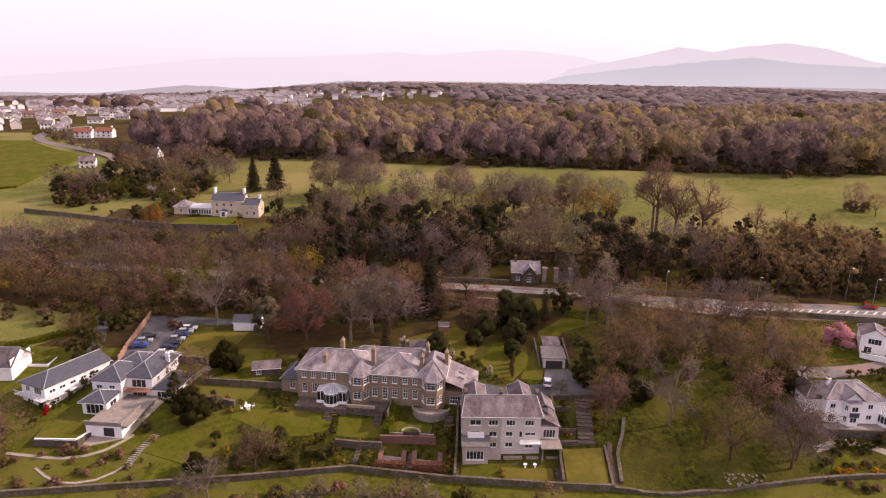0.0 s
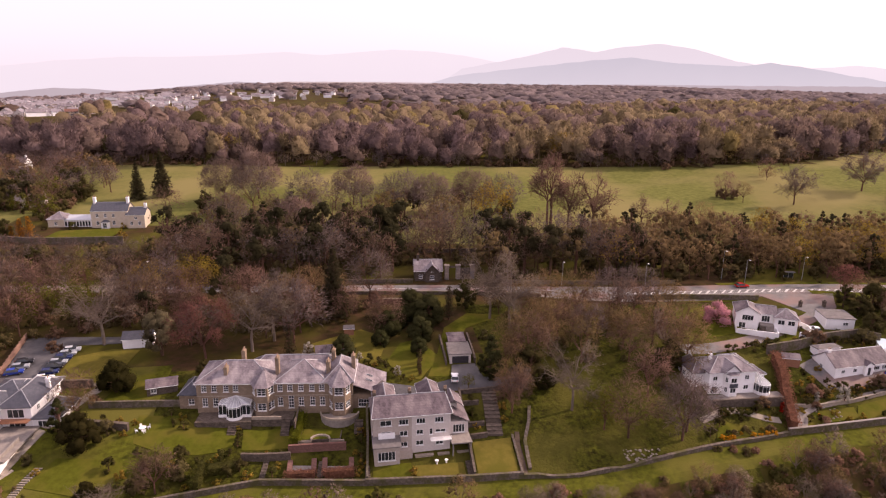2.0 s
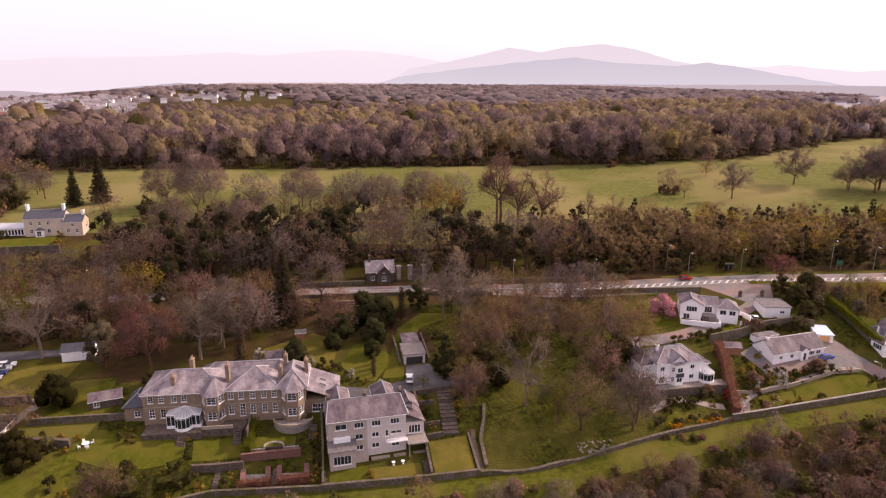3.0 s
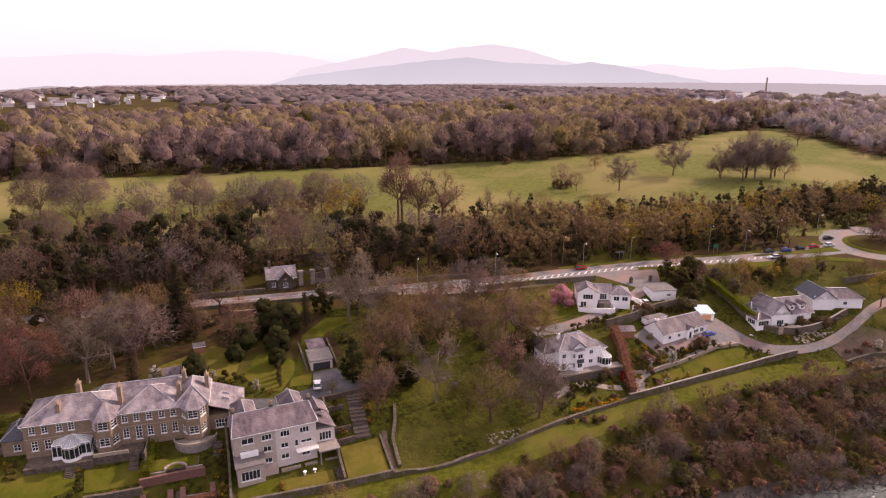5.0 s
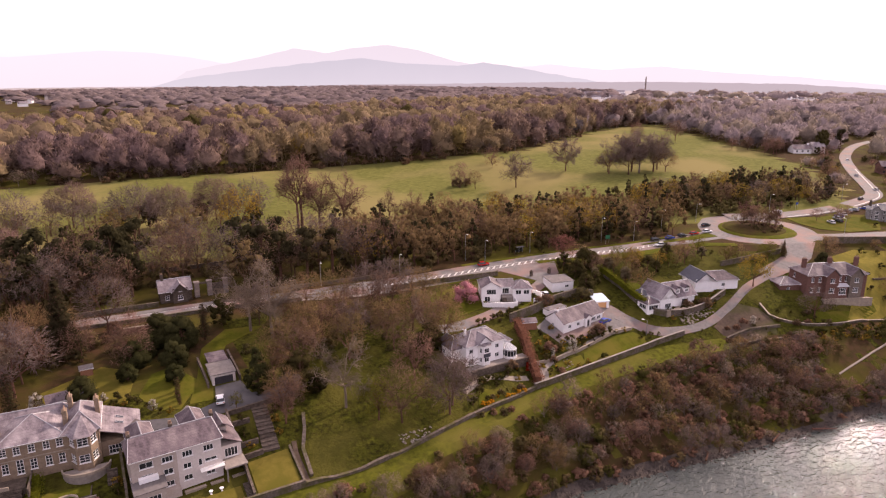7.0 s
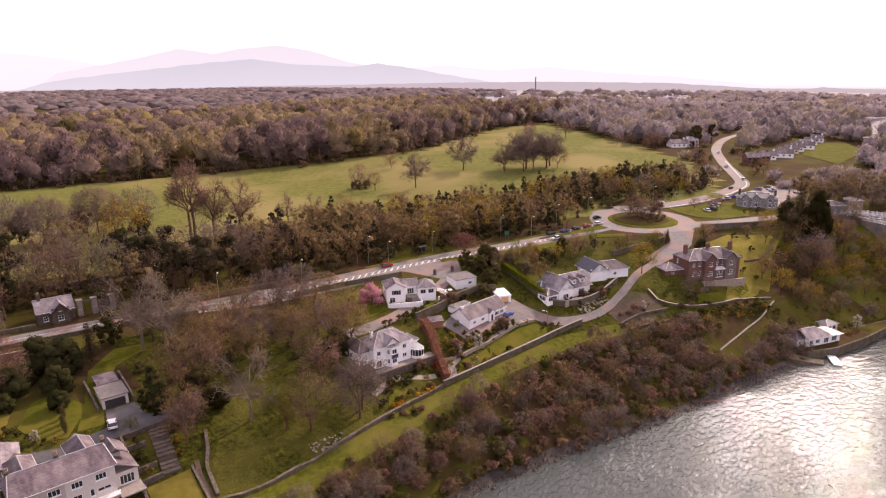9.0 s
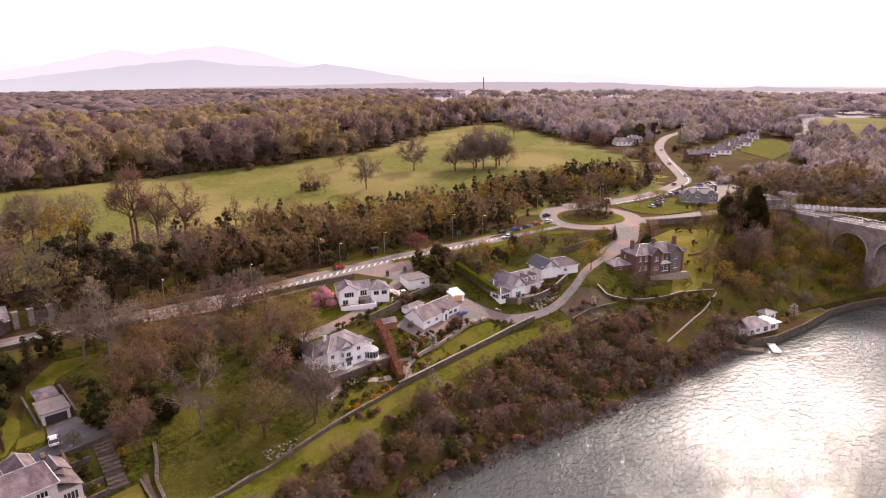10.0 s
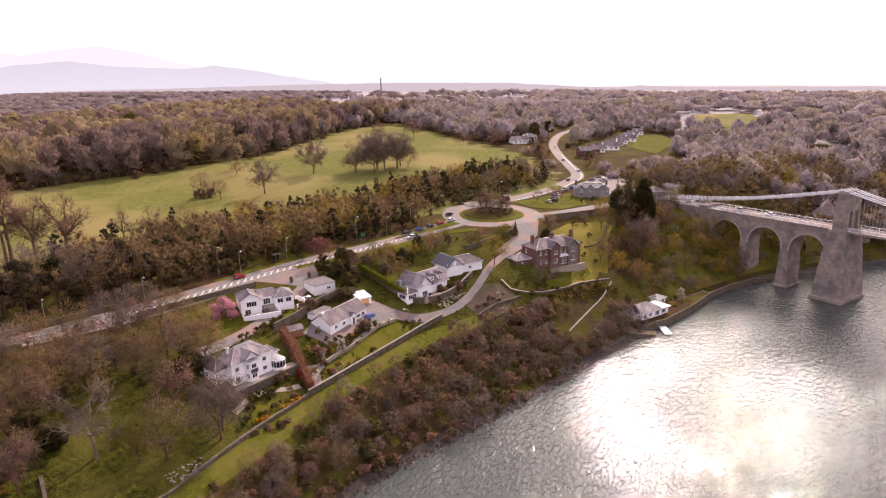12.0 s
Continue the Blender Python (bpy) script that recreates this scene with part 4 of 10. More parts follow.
K("cypress", "cypress_tree", conifer(307, 9, 2.8, 26, 8, 0.42, True), M["bark"], M["leaf_fir"], "narrow dark green columnar cypress tree")
K("spruce", "conifer_tree", conifer(308, 11, 5.2, 30, 11, 0.42), M["bark"], M["leaf_dark"], "dense conical dark green conifer")
K("big_conifer", "conifer_tree", leafy_tree(541, 11.5, 7.0, 2200, 0.42, base=0.0, lumps=46, point=0.6, core=0.62, clump=0.72), M["bark"], M["leaf_mound"], "dense dark green conifer beside the garage")
K("gold", "golden_conifer", conifer(309, 7, 2.8, 24, 8, 0.4, True), M["bark"], M["leaf_gold"], "golden yellow upright conifer")
K("little_cypress", "small_cypress", conifer(310, 3.6, 1.1, 16, 7, 0.26, True), M["bark"], M["leaf_mid"], "small pointed green cypress on the lawn")
K("cherry", "cherry_tree", leafy_tree(311, 6.2, 8.6, 2600, 0.34, base=0.12, lumps=18), M["bark"], M["blossom_pink"], "cherry tree covered in pink blossom")
K("blossom", "blossom_shrub", leafy_tree(312, 4.2, 3.2, 600, 0.3, base=0.05, lumps=10), M["bark"], M["blossom_white"], "shrub with creamy white blossom", "shrub")
K("red_bush", "flowering_shrub", leafy_tree(313, 1.6, 2.2, 360, 0.24, base=0.0, lumps=7), M["bark"], M["bloom_red"], "shrub covered with red flowers", "shrub")
K("yellow_bush", "flowering_shrub", leafy_tree(314, 1.3, 1.8, 300, 0.22, base=0.0, lumps=7), M["bark"], M["bloom_yellow"], "low shrub with yellow flowers", "shrub")
K("purple_small", "red_leaved_tree", DT(315, 9, 1.15, 1500, 0.045, 600, 0.28), M["bark"], M["twig_red"], "dark red-leaved tree with a rounded crown")
K("tuft", "grass_tuft", leafy_tree(316, 0.7, 1.4, 60, 0.3, base=0.0, lumps=5), M["bark"], M["bud_green"], "tuft of rough meadow grass", "grass", light=leafy_tree(316, 0.7, 1.4, 34, 0.4, base=0.0, lumps=5))
K("dry_tuft", "dry_tuft", leafy_tree(317, 0.8, 1.7, 60, 0.32, base=0.0, lumps=5), M["bark"], M["bramble"], "tuft of dry bracken in the meadow", "grass", light=leafy_tree(317, 0.8, 1.7, 34, 0.42, base=0.0, lumps=5))


def stuff_leaves(name, spots, mat, label, rng, category="woodland"):
    """One joined mass of far tree crowns: lumpy domes with a fringe of sprays; spots of x, y, z, radius, height, sprays, size, rings."""
    verts, faces, normals = [], [], []
    for x, y, z, r, h, sprays, size, rings in spots:
        lobes = [(rand_dir(rng, 0.35), rng.uniform(0.2, 0.6)) for _ in range(8)]
        seg, turn, lean = rings * 2 + 1, rng.uniform(0, 6.28), rng.uniform(-0.25, 0.25)
        rz, cz = min(h * 0.55, r * 1.25), z + h - min(h * 0.55, r * 1.25)

        def skin(d):
            k = 0.68 + max(0.0, max(w * (d.dot(e) - 0.62) / 0.38 for e, w in lobes))
            return Vector((x + (d.x + lean * d.z) * r * k, y + d.y * r * k, cz + d.z * rz * (0.55 + 0.45 * k)))

        b = len(verts)
        for i in range(rings):
            el = math.pi / 2 - (i + 0.5) / rings * math.pi * 0.72
            for j in range(seg):
                a = turn + 2 * math.pi * (j + 0.5 * (i % 2)) / seg
                d = Vector((math.cos(a) * math.cos(el), math.sin(a) * math.cos(el), math.sin(el)))
                p = Vector((x, y, cz)).lerp(skin(d), 0.78 if sprays > 80 else 0.88) + rand_dir(rng) * r * 0.14
                verts.append(p)
                e = max(lobes, key=lambda q: d.dot(q[0]))[0]
                normals.append((d * 0.9 + (d - e * 0.5) * 0.8 + Vector((0, -0.15, 0.75))).normalized())
        verts.append(skin(Vector((0, 0, 1))))
        normals.append(Vector((0, 0, 1)))
        for j in range(seg):
            faces.append((b + rings * seg, b + j, b + (j + 1) % seg))
            for i in range(rings - 1):
                faces.append((b + i * seg + j, b + (i + 1) * seg + j, b + (i + 1) * seg + (j + 1) % seg, b + i * seg + (j + 1) % seg))
        for _ in range(sprays):
            d = rand_dir(rng, 0.4)
            e = max(lobes, key=lambda q: d.dot(q[0]))[0]
            out = (d * 0.9 + (d - e * 0.5) * 0.8 + Vector((0, -0.15, 0.75))).normalized()
            twig(verts, faces, normals, rng, Vector((x, y, cz)).lerp(skin(d), rng.uniform(0.66, 1.0)), (d * 0.6 + rand_dir(rng, 0.1) * 0.7 + Vector((0, 0, 0.45))).normalized(), size * rng.uniform(0.8, 1.8), size * rng.uniform(0.12, 0.26), out, 0.6)
        for _ in range(2):
            a = rng.uniform(0, 6.28)
            p = Vector((x + math.cos(a) * r * 0.3, y + math.sin(a) * r * 0.3, z - 0.5))
            b, w = len(verts), Vector((0.2, 0, 0))
            t = Vector((rng.uniform(-1, 1), rng.uniform(-1, 1), h * 0.6))
            verts += [p - w, p + w, p + t + w * 0.3, p + t - w * 0.3]
            normals += [Vector((0, -1, 0.2)).normalized()] * 4
            faces.append((b, b + 1, b + 2, b + 3))
    return tagged(new(name, raw_mesh(name, verts, faces, mat, normals)), label, category, kind="stuff")


def hedge(name, pts, width, height, mat, label, density=22, leaf_size=0.3, lift=0.0, category="hedge"):
    """A clipped hedge: leaves packed on a box-like body along a line."""
    rng = random.Random(len(pts) + int(width * 100))
    line = along(pts, 1.0)
    nor = sides(line)
    verts, faces = [], []
    for i, p in enumerate(line):
        g = ground(p.x, p.y) + lift
        for _ in range(int(density * (2 * height + width))):
            side = rng.choice((-1, 1, 0))
            if side:
                off, zz = side * width / 2, rng.uniform(0.05, 1) * height
            else:
                off, zz = rng.uniform(-0.5, 0.5) * width, height * rng.uniform(0.96, 1.05)
            q = p + nor[i] * (off + rng.uniform(-0.12, 0.12)) + Vector((rng.uniform(-0.6, 0.6), rng.uniform(-0.6, 0.6), 0))
            leaf_quad(verts, faces, rng, Vector((q.x, q.y, g + zz)), leaf_size, 0.4)
    owner = thing(name, label, category)
    o = new("foliage", raw_mesh("foliage", verts, faces, mat))
    o.parent = owner
    bm = bm_new()
    rows = []
    for i, p in enumerate(line):
        g = ground(p.x, p.y) + lift
        a, b = p + nor[i] * width * 0.38, p - nor[i] * width * 0.38
        rows.append([bm.verts.new(c) for c in ((a.x, a.y, g - 0.3), (a.x, a.y, g + height * 0.9), (b.x, b.y, g + height * 0.9), (b.x, b.y, g - 0.3))])
    for a, b in zip(rows, rows[1:]):
        for k in range(4):
            bm.faces.new((a[k], b[k], b[(k + 1) % 4], a[(k + 1) % 4]))
    bm.faces.new(rows[0]), bm.faces.new(rows[-1][::-1])
    part("core", bm, mat, owner, "dense inner foliage")
    return owner


# ---- houses ----
def bent_wall(bm, pts, z0, z1, thick):
    """One joined wall along a bent line."""
    rows = []
    for i, p in enumerate(pts):
        a, b = Vector(pts[max(0, i - 1)]), Vector(pts[min(len(pts) - 1, i + 1)])
        n = Vector((-(b - a).y, (b - a).x)).normalized() * thick / 2
        c = Vector(p)
        rows.append([bm.verts.new((q.x, q.y, z)) for q, z in ((c - n, z0), (c + n, z0), (c + n, z1), (c - n, z1))])
    for a, b in zip(rows, rows[1:]):
        for k in range(4):
            bm.faces.new((a[k], b[k], b[(k + 1) % 4], a[(k + 1) % 4]))
    bm.faces.new(rows[0]), bm.faces.new(rows[-1][::-1])
    bmesh.ops.recalc_face_normals(bm, faces=bm.faces[:])



def side_pose(side, x0, x1, y0, y1):
    """The pose of a wall's outer face: local x along it, local -y outward. Also its length."""
    return {"f": (Matrix.Translation((x0, y0, 0)), x1 - x0),
            "r": (Matrix.Translation((x1, y0, 0)) @ Matrix.Rotation(radians(90), 4, "Z"), y1 - y0),
            "b": (Matrix.Translation((x1, y1, 0)) @ Matrix.Rotation(radians(180), 4, "Z"), x1 - x0),
            "l": (Matrix.Translation((x0, y1, 0)) @ Matrix.Rotation(radians(-90), 4, "Z"), y1 - y0)}[side]


WINDOWS = {}


def lattice(bm, xs, y0, y1, zs):
    """One joined frame: every even strip between the lines is solid, the fields between are open."""
    grid = {(i, j, k): bm.verts.new((x, y, z)) for i, x in enumerate(xs) for k, z in enumerate(zs) for j, y in enumerate((y0, y1))}
    solid = lambda i, k: 0 <= i < len(xs) - 1 and 0 <= k < len(zs) - 1 and (i % 2 == 0 or k % 2 == 0)
    for i in range(len(xs) - 1):
        for k in range(len(zs) - 1):
            if not solid(i, k):
                continue
            bm.faces.new([grid[q] for q in ((i, 0, k), (i + 1, 0, k), (i + 1, 0, k + 1), (i, 0, k + 1))])
            bm.faces.new([grid[q] for q in ((i, 1, k), (i, 1, k + 1), (i + 1, 1, k + 1), (i + 1, 1, k))])
            for di, dk, e in ((-1, 0, ((i, k), (i, k + 1))), (1, 0, ((i + 1, k + 1), (i + 1, k))), (0, -1, ((i + 1, k), (i, k))), (0, 1, ((i, k + 1), (i + 1, k + 1)))):
                if not solid(i + di, k + dk):
                    (a, c), (d, f) = e
                    bm.faces.new([grid[q] for q in ((a, 0, c), (d, 0, f), (d, 1, f), (a, 1, c))])
    bmesh.ops.recalc_face_normals(bm, faces=bm.faces[:])


def window(owner, m, w, h, bars=(1, 1), frame_mat=None, sill=True, glass=None, deep=0.14):
    """A window set in its opening: frame with glazing bars, pane and sill."""
    frame_mat = frame_mat or M["pvc"]
    key = (round(w, 2), round(h, 2), bars, frame_mat.name, sill)
    if key not in WINDOWS:
        bm = bm_new()
        t = 0.09 if w > 0.7 else 0.07
        xs, zs = [-w / 2, -w / 2 + t], [0, t]
        for i in range(1, bars[0] + 1):
            xs += [-w / 2 + w * i / (bars[0] + 1) - 0.035, -w / 2 + w * i / (bars[0] + 1) + 0.035]
        for i in range(1, bars[1] + 1):
            zs += [h * i / (bars[1] + 1) - 0.03, h * i / (bars[1] + 1) + 0.03]
        lattice(bm, xs + [w / 2 - t, w / 2], deep - 0.07, deep + 0.02, zs + [h - t, h])
        pane = bm_new()
        box(pane, -w / 2 + t * 0.5, w / 2 - t * 0.5, deep - 0.01, deep + 0.01, t * 0.5, h - t * 0.5)
        s = bm_new()
        box(s, -w / 2 - 0.1, w / 2 + 0.1, -0.1, deep, -0.12, 0.0)
        WINDOWS[key] = (mesh_of(bm, frame_mat, "window"), mesh_of(pane, glass or M["glass"], "pane"), mesh_of(s, frame_mat, "sill"))
    f, p, s = WINDOWS[key]
    ob = new("window", f)
    ob.parent, ob.matrix_basis = owner, m
    for name, me in (("pane", p),) + ((("sill", s),) if sill else ()):
        o = new(name, me)
        o.parent = ob
    return ob


def wall_face(bm, m, length, z0, z1, holes, thick=0.22, gable=0.0):
    """One wall's outer face, cut by openings (x centre, sill, w, h), with reveals; gable: its peak above z1."""
    cuts_x = sorted({0.0, length} | {c for x, s, w, h in holes for c in (x - w / 2, x + w / 2)})
    cuts_z = sorted({z0, z1} | {c for x, s, w, h in holes for c in (s, s + h)})
    v = lambda x, y, z: bm.verts.new(m @ Vector((x, y, z)))
    for xa, xb in zip(cuts_x, cuts_x[1:]):
        for za, zb in zip(cuts_z, cuts_z[1:]):
            cx, cz = (xa + xb) / 2, (za + zb) / 2
            if any(abs(cx - x) < w / 2 and s < cz < s + h for x, s, w, h in holes):
                continue
            bm.faces.new((v(xa, 0, za), v(xb, 0, za), v(xb, 0, zb), v(xa, 0, zb)))
    for x, s, w, h in holes:
        a, b, t = x - w / 2, x + w / 2, thick
        for q in (((a, 0, s), (b, 0, s), (b, t, s), (a, t, s)), ((a, t, s + h), (b, t, s + h), (b, 0, s + h), (a, 0, s + h)),
                  ((a, 0, s), (a, t, s), (a, t, s + h), (a, 0, s + h)), ((b, t, s), (b, 0, s), (b, 0, s + h), (b, t, s + h))):
            bm.faces.new([v(*c) for c in q])
    if gable:
        bm.faces.new((v(0, 0, z1), v(length, 0, z1), v(length / 2, 0, z1 + gable)))
        bm.faces.new((v(0, thick, z1), v(length / 2, thick, z1 + gable), v(length, thick, z1)))


def block(owner, x0, x1, y0, y1, z1, mat, wins=None, gables=None, z0=-1.6, name="wall", skip="", frame_mat=None, deep=0.14):
    """Four walls with openings. wins: side -> list of (x, sill, w, h, bars or 'door'). gables: side -> rise."""
    wins, gables = wins or {}, gables or {}
    bm = bm_new()
    for side in "frbl":
        if side in skip:
            continue
        m, length = side_pose(side, x0, x1, y0, y1)
        wall_face(bm, m, length, z0, z1, [w[:4] for w in wins.get(side, ())], gable=gables.get(side, 0))
    # the top closes the shell beneath the roof
    q = [bm.verts.new(c) for c in ((x0, y0, z1), (x1, y0, z1), (x1, y1, z1), (x0, y1, z1))]
    bm.faces.new(q)
    part(name, bm, mat, owner)
    for side, rows in wins.items():
        m, _ = side_pose(side, x0, x1, y0, y1)
        for x, s, w, h, *kind in rows:
            k = kind[0] if kind else (1, 1)
            at = m @ Matrix.Translation((x, 0, s))
            if k == "door":
                d = bm_new()
                box(d, -w / 2, w / 2, 0.12, 0.18, 0, h)
                box(d, -w / 2 + 0.12, w / 2 - 0.12, 0.1, 0.12, 0.15, h * 0.45)
                box(d, -w / 2 + 0.12, w / 2 - 0.12, 0.1, 0.12, h * 0.52, h - 0.15)
                part("door", d, M["door"], owner, at=at)
            elif k == "garage":
                d = bm_new()
                box(d, -w / 2, w / 2, 0.14, 0.2, 0, h)
                for i in range(1, 5):
                    box(d, -w / 2, w / 2, 0.125, 0.14, h * i / 5 - 0.03, h * i / 5 + 0.03)
                part("garage_door", d, M["garage_door"] if len(kind) < 2 else kind[1], owner, at=at)
            else:
                window(owner, at, w, h, k, frame_mat, deep=deep)


def roof(owner, x0, x1, y0, y1, z, rise, mat, axis="x", hip=(True, True), over=0.4, thick=0.16, name="roof", ridge=True, inset=None):
    """A hipped or gabled slate roof with thickness, eaves and ridge tiles. inset: how far a hip runs in."""
    x0, x1, y0, y1 = x0 - over, x1 + over, y0 - over, y1 + over
    if axis == "y":
        a0, a1, b0, b1 = y0, y1, x0, x1
    else:
        a0, a1, b0, b1 = x0, x1, y0, y1
    mid, half = (b0 + b1) / 2, (b1 - b0) / 2
    run = inset if inset is not None else min(half, (a1 - a0) / 2 - 0.05)
    r0 = a0 + (run if hip[0] else 0)
    r1 = a1 - (run if hip[1] else 0)
    P = (lambda a, b, zz: (a, b, zz)) if axis == "x" else (lambda a, b, zz: (b, a, zz))
    bm = bm_new()
    up = [P(a0, b0, z), P(a1, b0, z), P(a1, b1, z), P(a0, b1, z), P(r0, mid, z + rise), P(r1, mid, z + rise)]
    top = [bm.verts.new(Vector(c) + Vector((0, 0, thick))) for c in up]
    low = [bm.verts.new(c) for c in up]
    quads = [(0, 1, 5, 4), (2, 3, 4, 5)] + ([(1, 2, 5)] if hip[1] else []) + ([(3, 0, 4)] if hip[0] else [])
    for q in quads:
        bm.faces.new([top[i] for i in q]), bm.faces.new([low[i] for i in q][::-1])
    rims = [(0, 1), (2, 3)] + ([(1, 2)] if hip[1] else [(1, 5), (5, 2)]) + ([(3, 0)] if hip[0] else [(3, 4), (4, 0)])
    for i, j in rims:
        bm.faces.new((low[i], low[j], top[j], top[i]))
    bmesh.ops.recalc_face_normals(bm, faces=bm.faces[:])
    ob = part(name, bm, mat, owner)
    if ridge:
        rb = bm_new()
        tube(rb, Vector(up[4]) + Vector((0, 0, thick)), Vector(up[5]) + Vector((0, 0, thick)), 0.13, 0.13, 5)
        for k, ends in ((0, (0, 3)), (1, (1, 2))):
            if hip[k]:
                for e in ends:
                    tube(rb, Vector(up[e]) + Vector((0, 0, thick)), Vector(up[4 + k]) + Vector((0, 0, thick)), 0.1, 0.1, 5)
        part("ridge_tiles", rb, M["lead"], ob, "pale grey ridge and hip caps")
    for y in (y0, y1) if axis == "x" else (x0, x1):
        gb = bm_new()
        if axis == "x":
            tube(gb, (x0, y, z + 0.04), (x1, y, z + 0.04), 0.07, 0.07, 5)
        else:
            tube(gb, (y, y0, z + 0.04), (y, y1, z + 0.04), 0.07, 0.07, 5)
        part("gutter", gb, M["pvc"], ob)
    return ob


def lean_roof(owner, x0, x1, y0, y1, z_low, z_high, mat, side="b", thick=0.15, over=0.25, name="lean_to_roof"):
    """A single-pitch roof; side names the high edge."""
    x0, x1, y0, y1 = x0 - over, x1 + over, y0 - over, y1 + over
    hi = {"b": (0, 0, 1, 1), "f": (1, 1, 0, 0), "l": (1, 0, 0, 1), "r": (0, 1, 1, 0)}[side]
    bm = bm_new()
    pts = [(x0, y0), (x1, y0), (x1, y1), (x0, y1)]
    low = [bm.verts.new((x, y, z_high if k else z_low)) for (x, y), k in zip(pts, hi)]
    top = [bm.verts.new((x, y, (z_high if k else z_low) + thick)) for (x, y), k in zip(pts, hi)]
    bm.faces.new(top), bm.faces.new(low[::-1])
    for i in range(4):
        j = (i + 1) % 4
        bm.faces.new((low[i], low[j], top[j], top[i]))
    return part(name, bm, mat, owner)


def chimney(owner, x, y, z0, z1, w=0.9, d=0.7, pots=3, mat=None, turn=0):
    bm = bm_new()
    if turn:
        w, d = d, w
    box(bm, x - w / 2, x + w / 2, y - d / 2, y + d / 2, z0, z1)
    box(bm, x - w / 2 - 0.08, x + w / 2 + 0.08, y - d / 2 - 0.08, y + d / 2 + 0.08, z1 - 0.3, z1 - 0.12)
    stack = part("chimney", bm, mat or M["stone"], owner)
    for i in range(pots):
        f = (i + 0.5) / pots - 0.5
        px, py = (x + f * w, y) if not turn else (x, y + f * d)
        pb = bm_new()
        tube(pb, (px, py, z1 - 0.02), (px, py, z1 + 0.55), 0.14, 0.11, 8)
        part("chimney_pot", pb, M["pot"], stack, "clay chimney pot")


def canted_bay(owner, x, y, w, d, z0, z1, mat, sills, win_h, roof_mat=None, roof_rise=1.0, frame_mat=None, ww=0.9, over=0.25, bars=(1, 1)):
    """A three-sided bay that stands out from a front at y, with windows on each storey and a hipped cap."""
    c = w * 0.24
    plan = [(x - w / 2, y), (x - w / 2 + c, y - d), (x + w / 2 - c, y - d), (x + w / 2, y)]
    bm = bm_new()
    poses = []
    for a, b in zip(plan, plan[1:]):
        va, vb = Vector((*a, 0)), Vector((*b, 0))
        ln = (vb - va).length
        m = Matrix.Translation(va) @ Matrix.Rotation(math.atan2(b[1] - a[1], b[0] - a[0]), 4, "Z")
        wide = min(ln * 0.72, ww if ln < w * 0.45 else ln * 0.8)
        holes = [(ln / 2, s, wide, win_h) for s in sills]
        wall_face(bm, m, ln, z0, z1, holes)
        poses += [(m @ Matrix.Translation((ln / 2, 0, s)), wide) for s in sills]
    bm.faces.new([bm.verts.new((px, py, z1)) for px, py in plan])
    bay = part("bay", bm, mat, owner)
    for m, wide in poses:
        window(bay, m, wide, win_h, bars, frame_mat)
    if roof_mat:
        rb = bm_new()
        o = over
        eave = [(x - w / 2 - o, y + 0.05), (x - w / 2 + c - o * 0.6, y - d - o), (x + w / 2 - c + o * 0.6, y - d - o), (x + w / 2 + o, y + 0.05)]
        vs = [rb.verts.new((*p, z1)) for p in eave]
        peak = [rb.verts.new((x, y + w * 0.35, z1 + roof_rise))]
        back = [rb.verts.new((x - w / 2 - o, y + w * 0.35, z1)), rb.verts.new((x + w / 2 + o, y + w * 0.35, z1))]
        ring = [back[0]] + vs + [back[1]]
        for a, b in zip(ring, ring[1:]):
            rb.faces.new((a, b, peak[0]))
        rb.faces.new(ring[::-1])
        bmesh.ops.recalc_face_normals(rb, faces=rb.faces[:])
        part("bay_roof", rb, roof_mat, owner)
    return bay


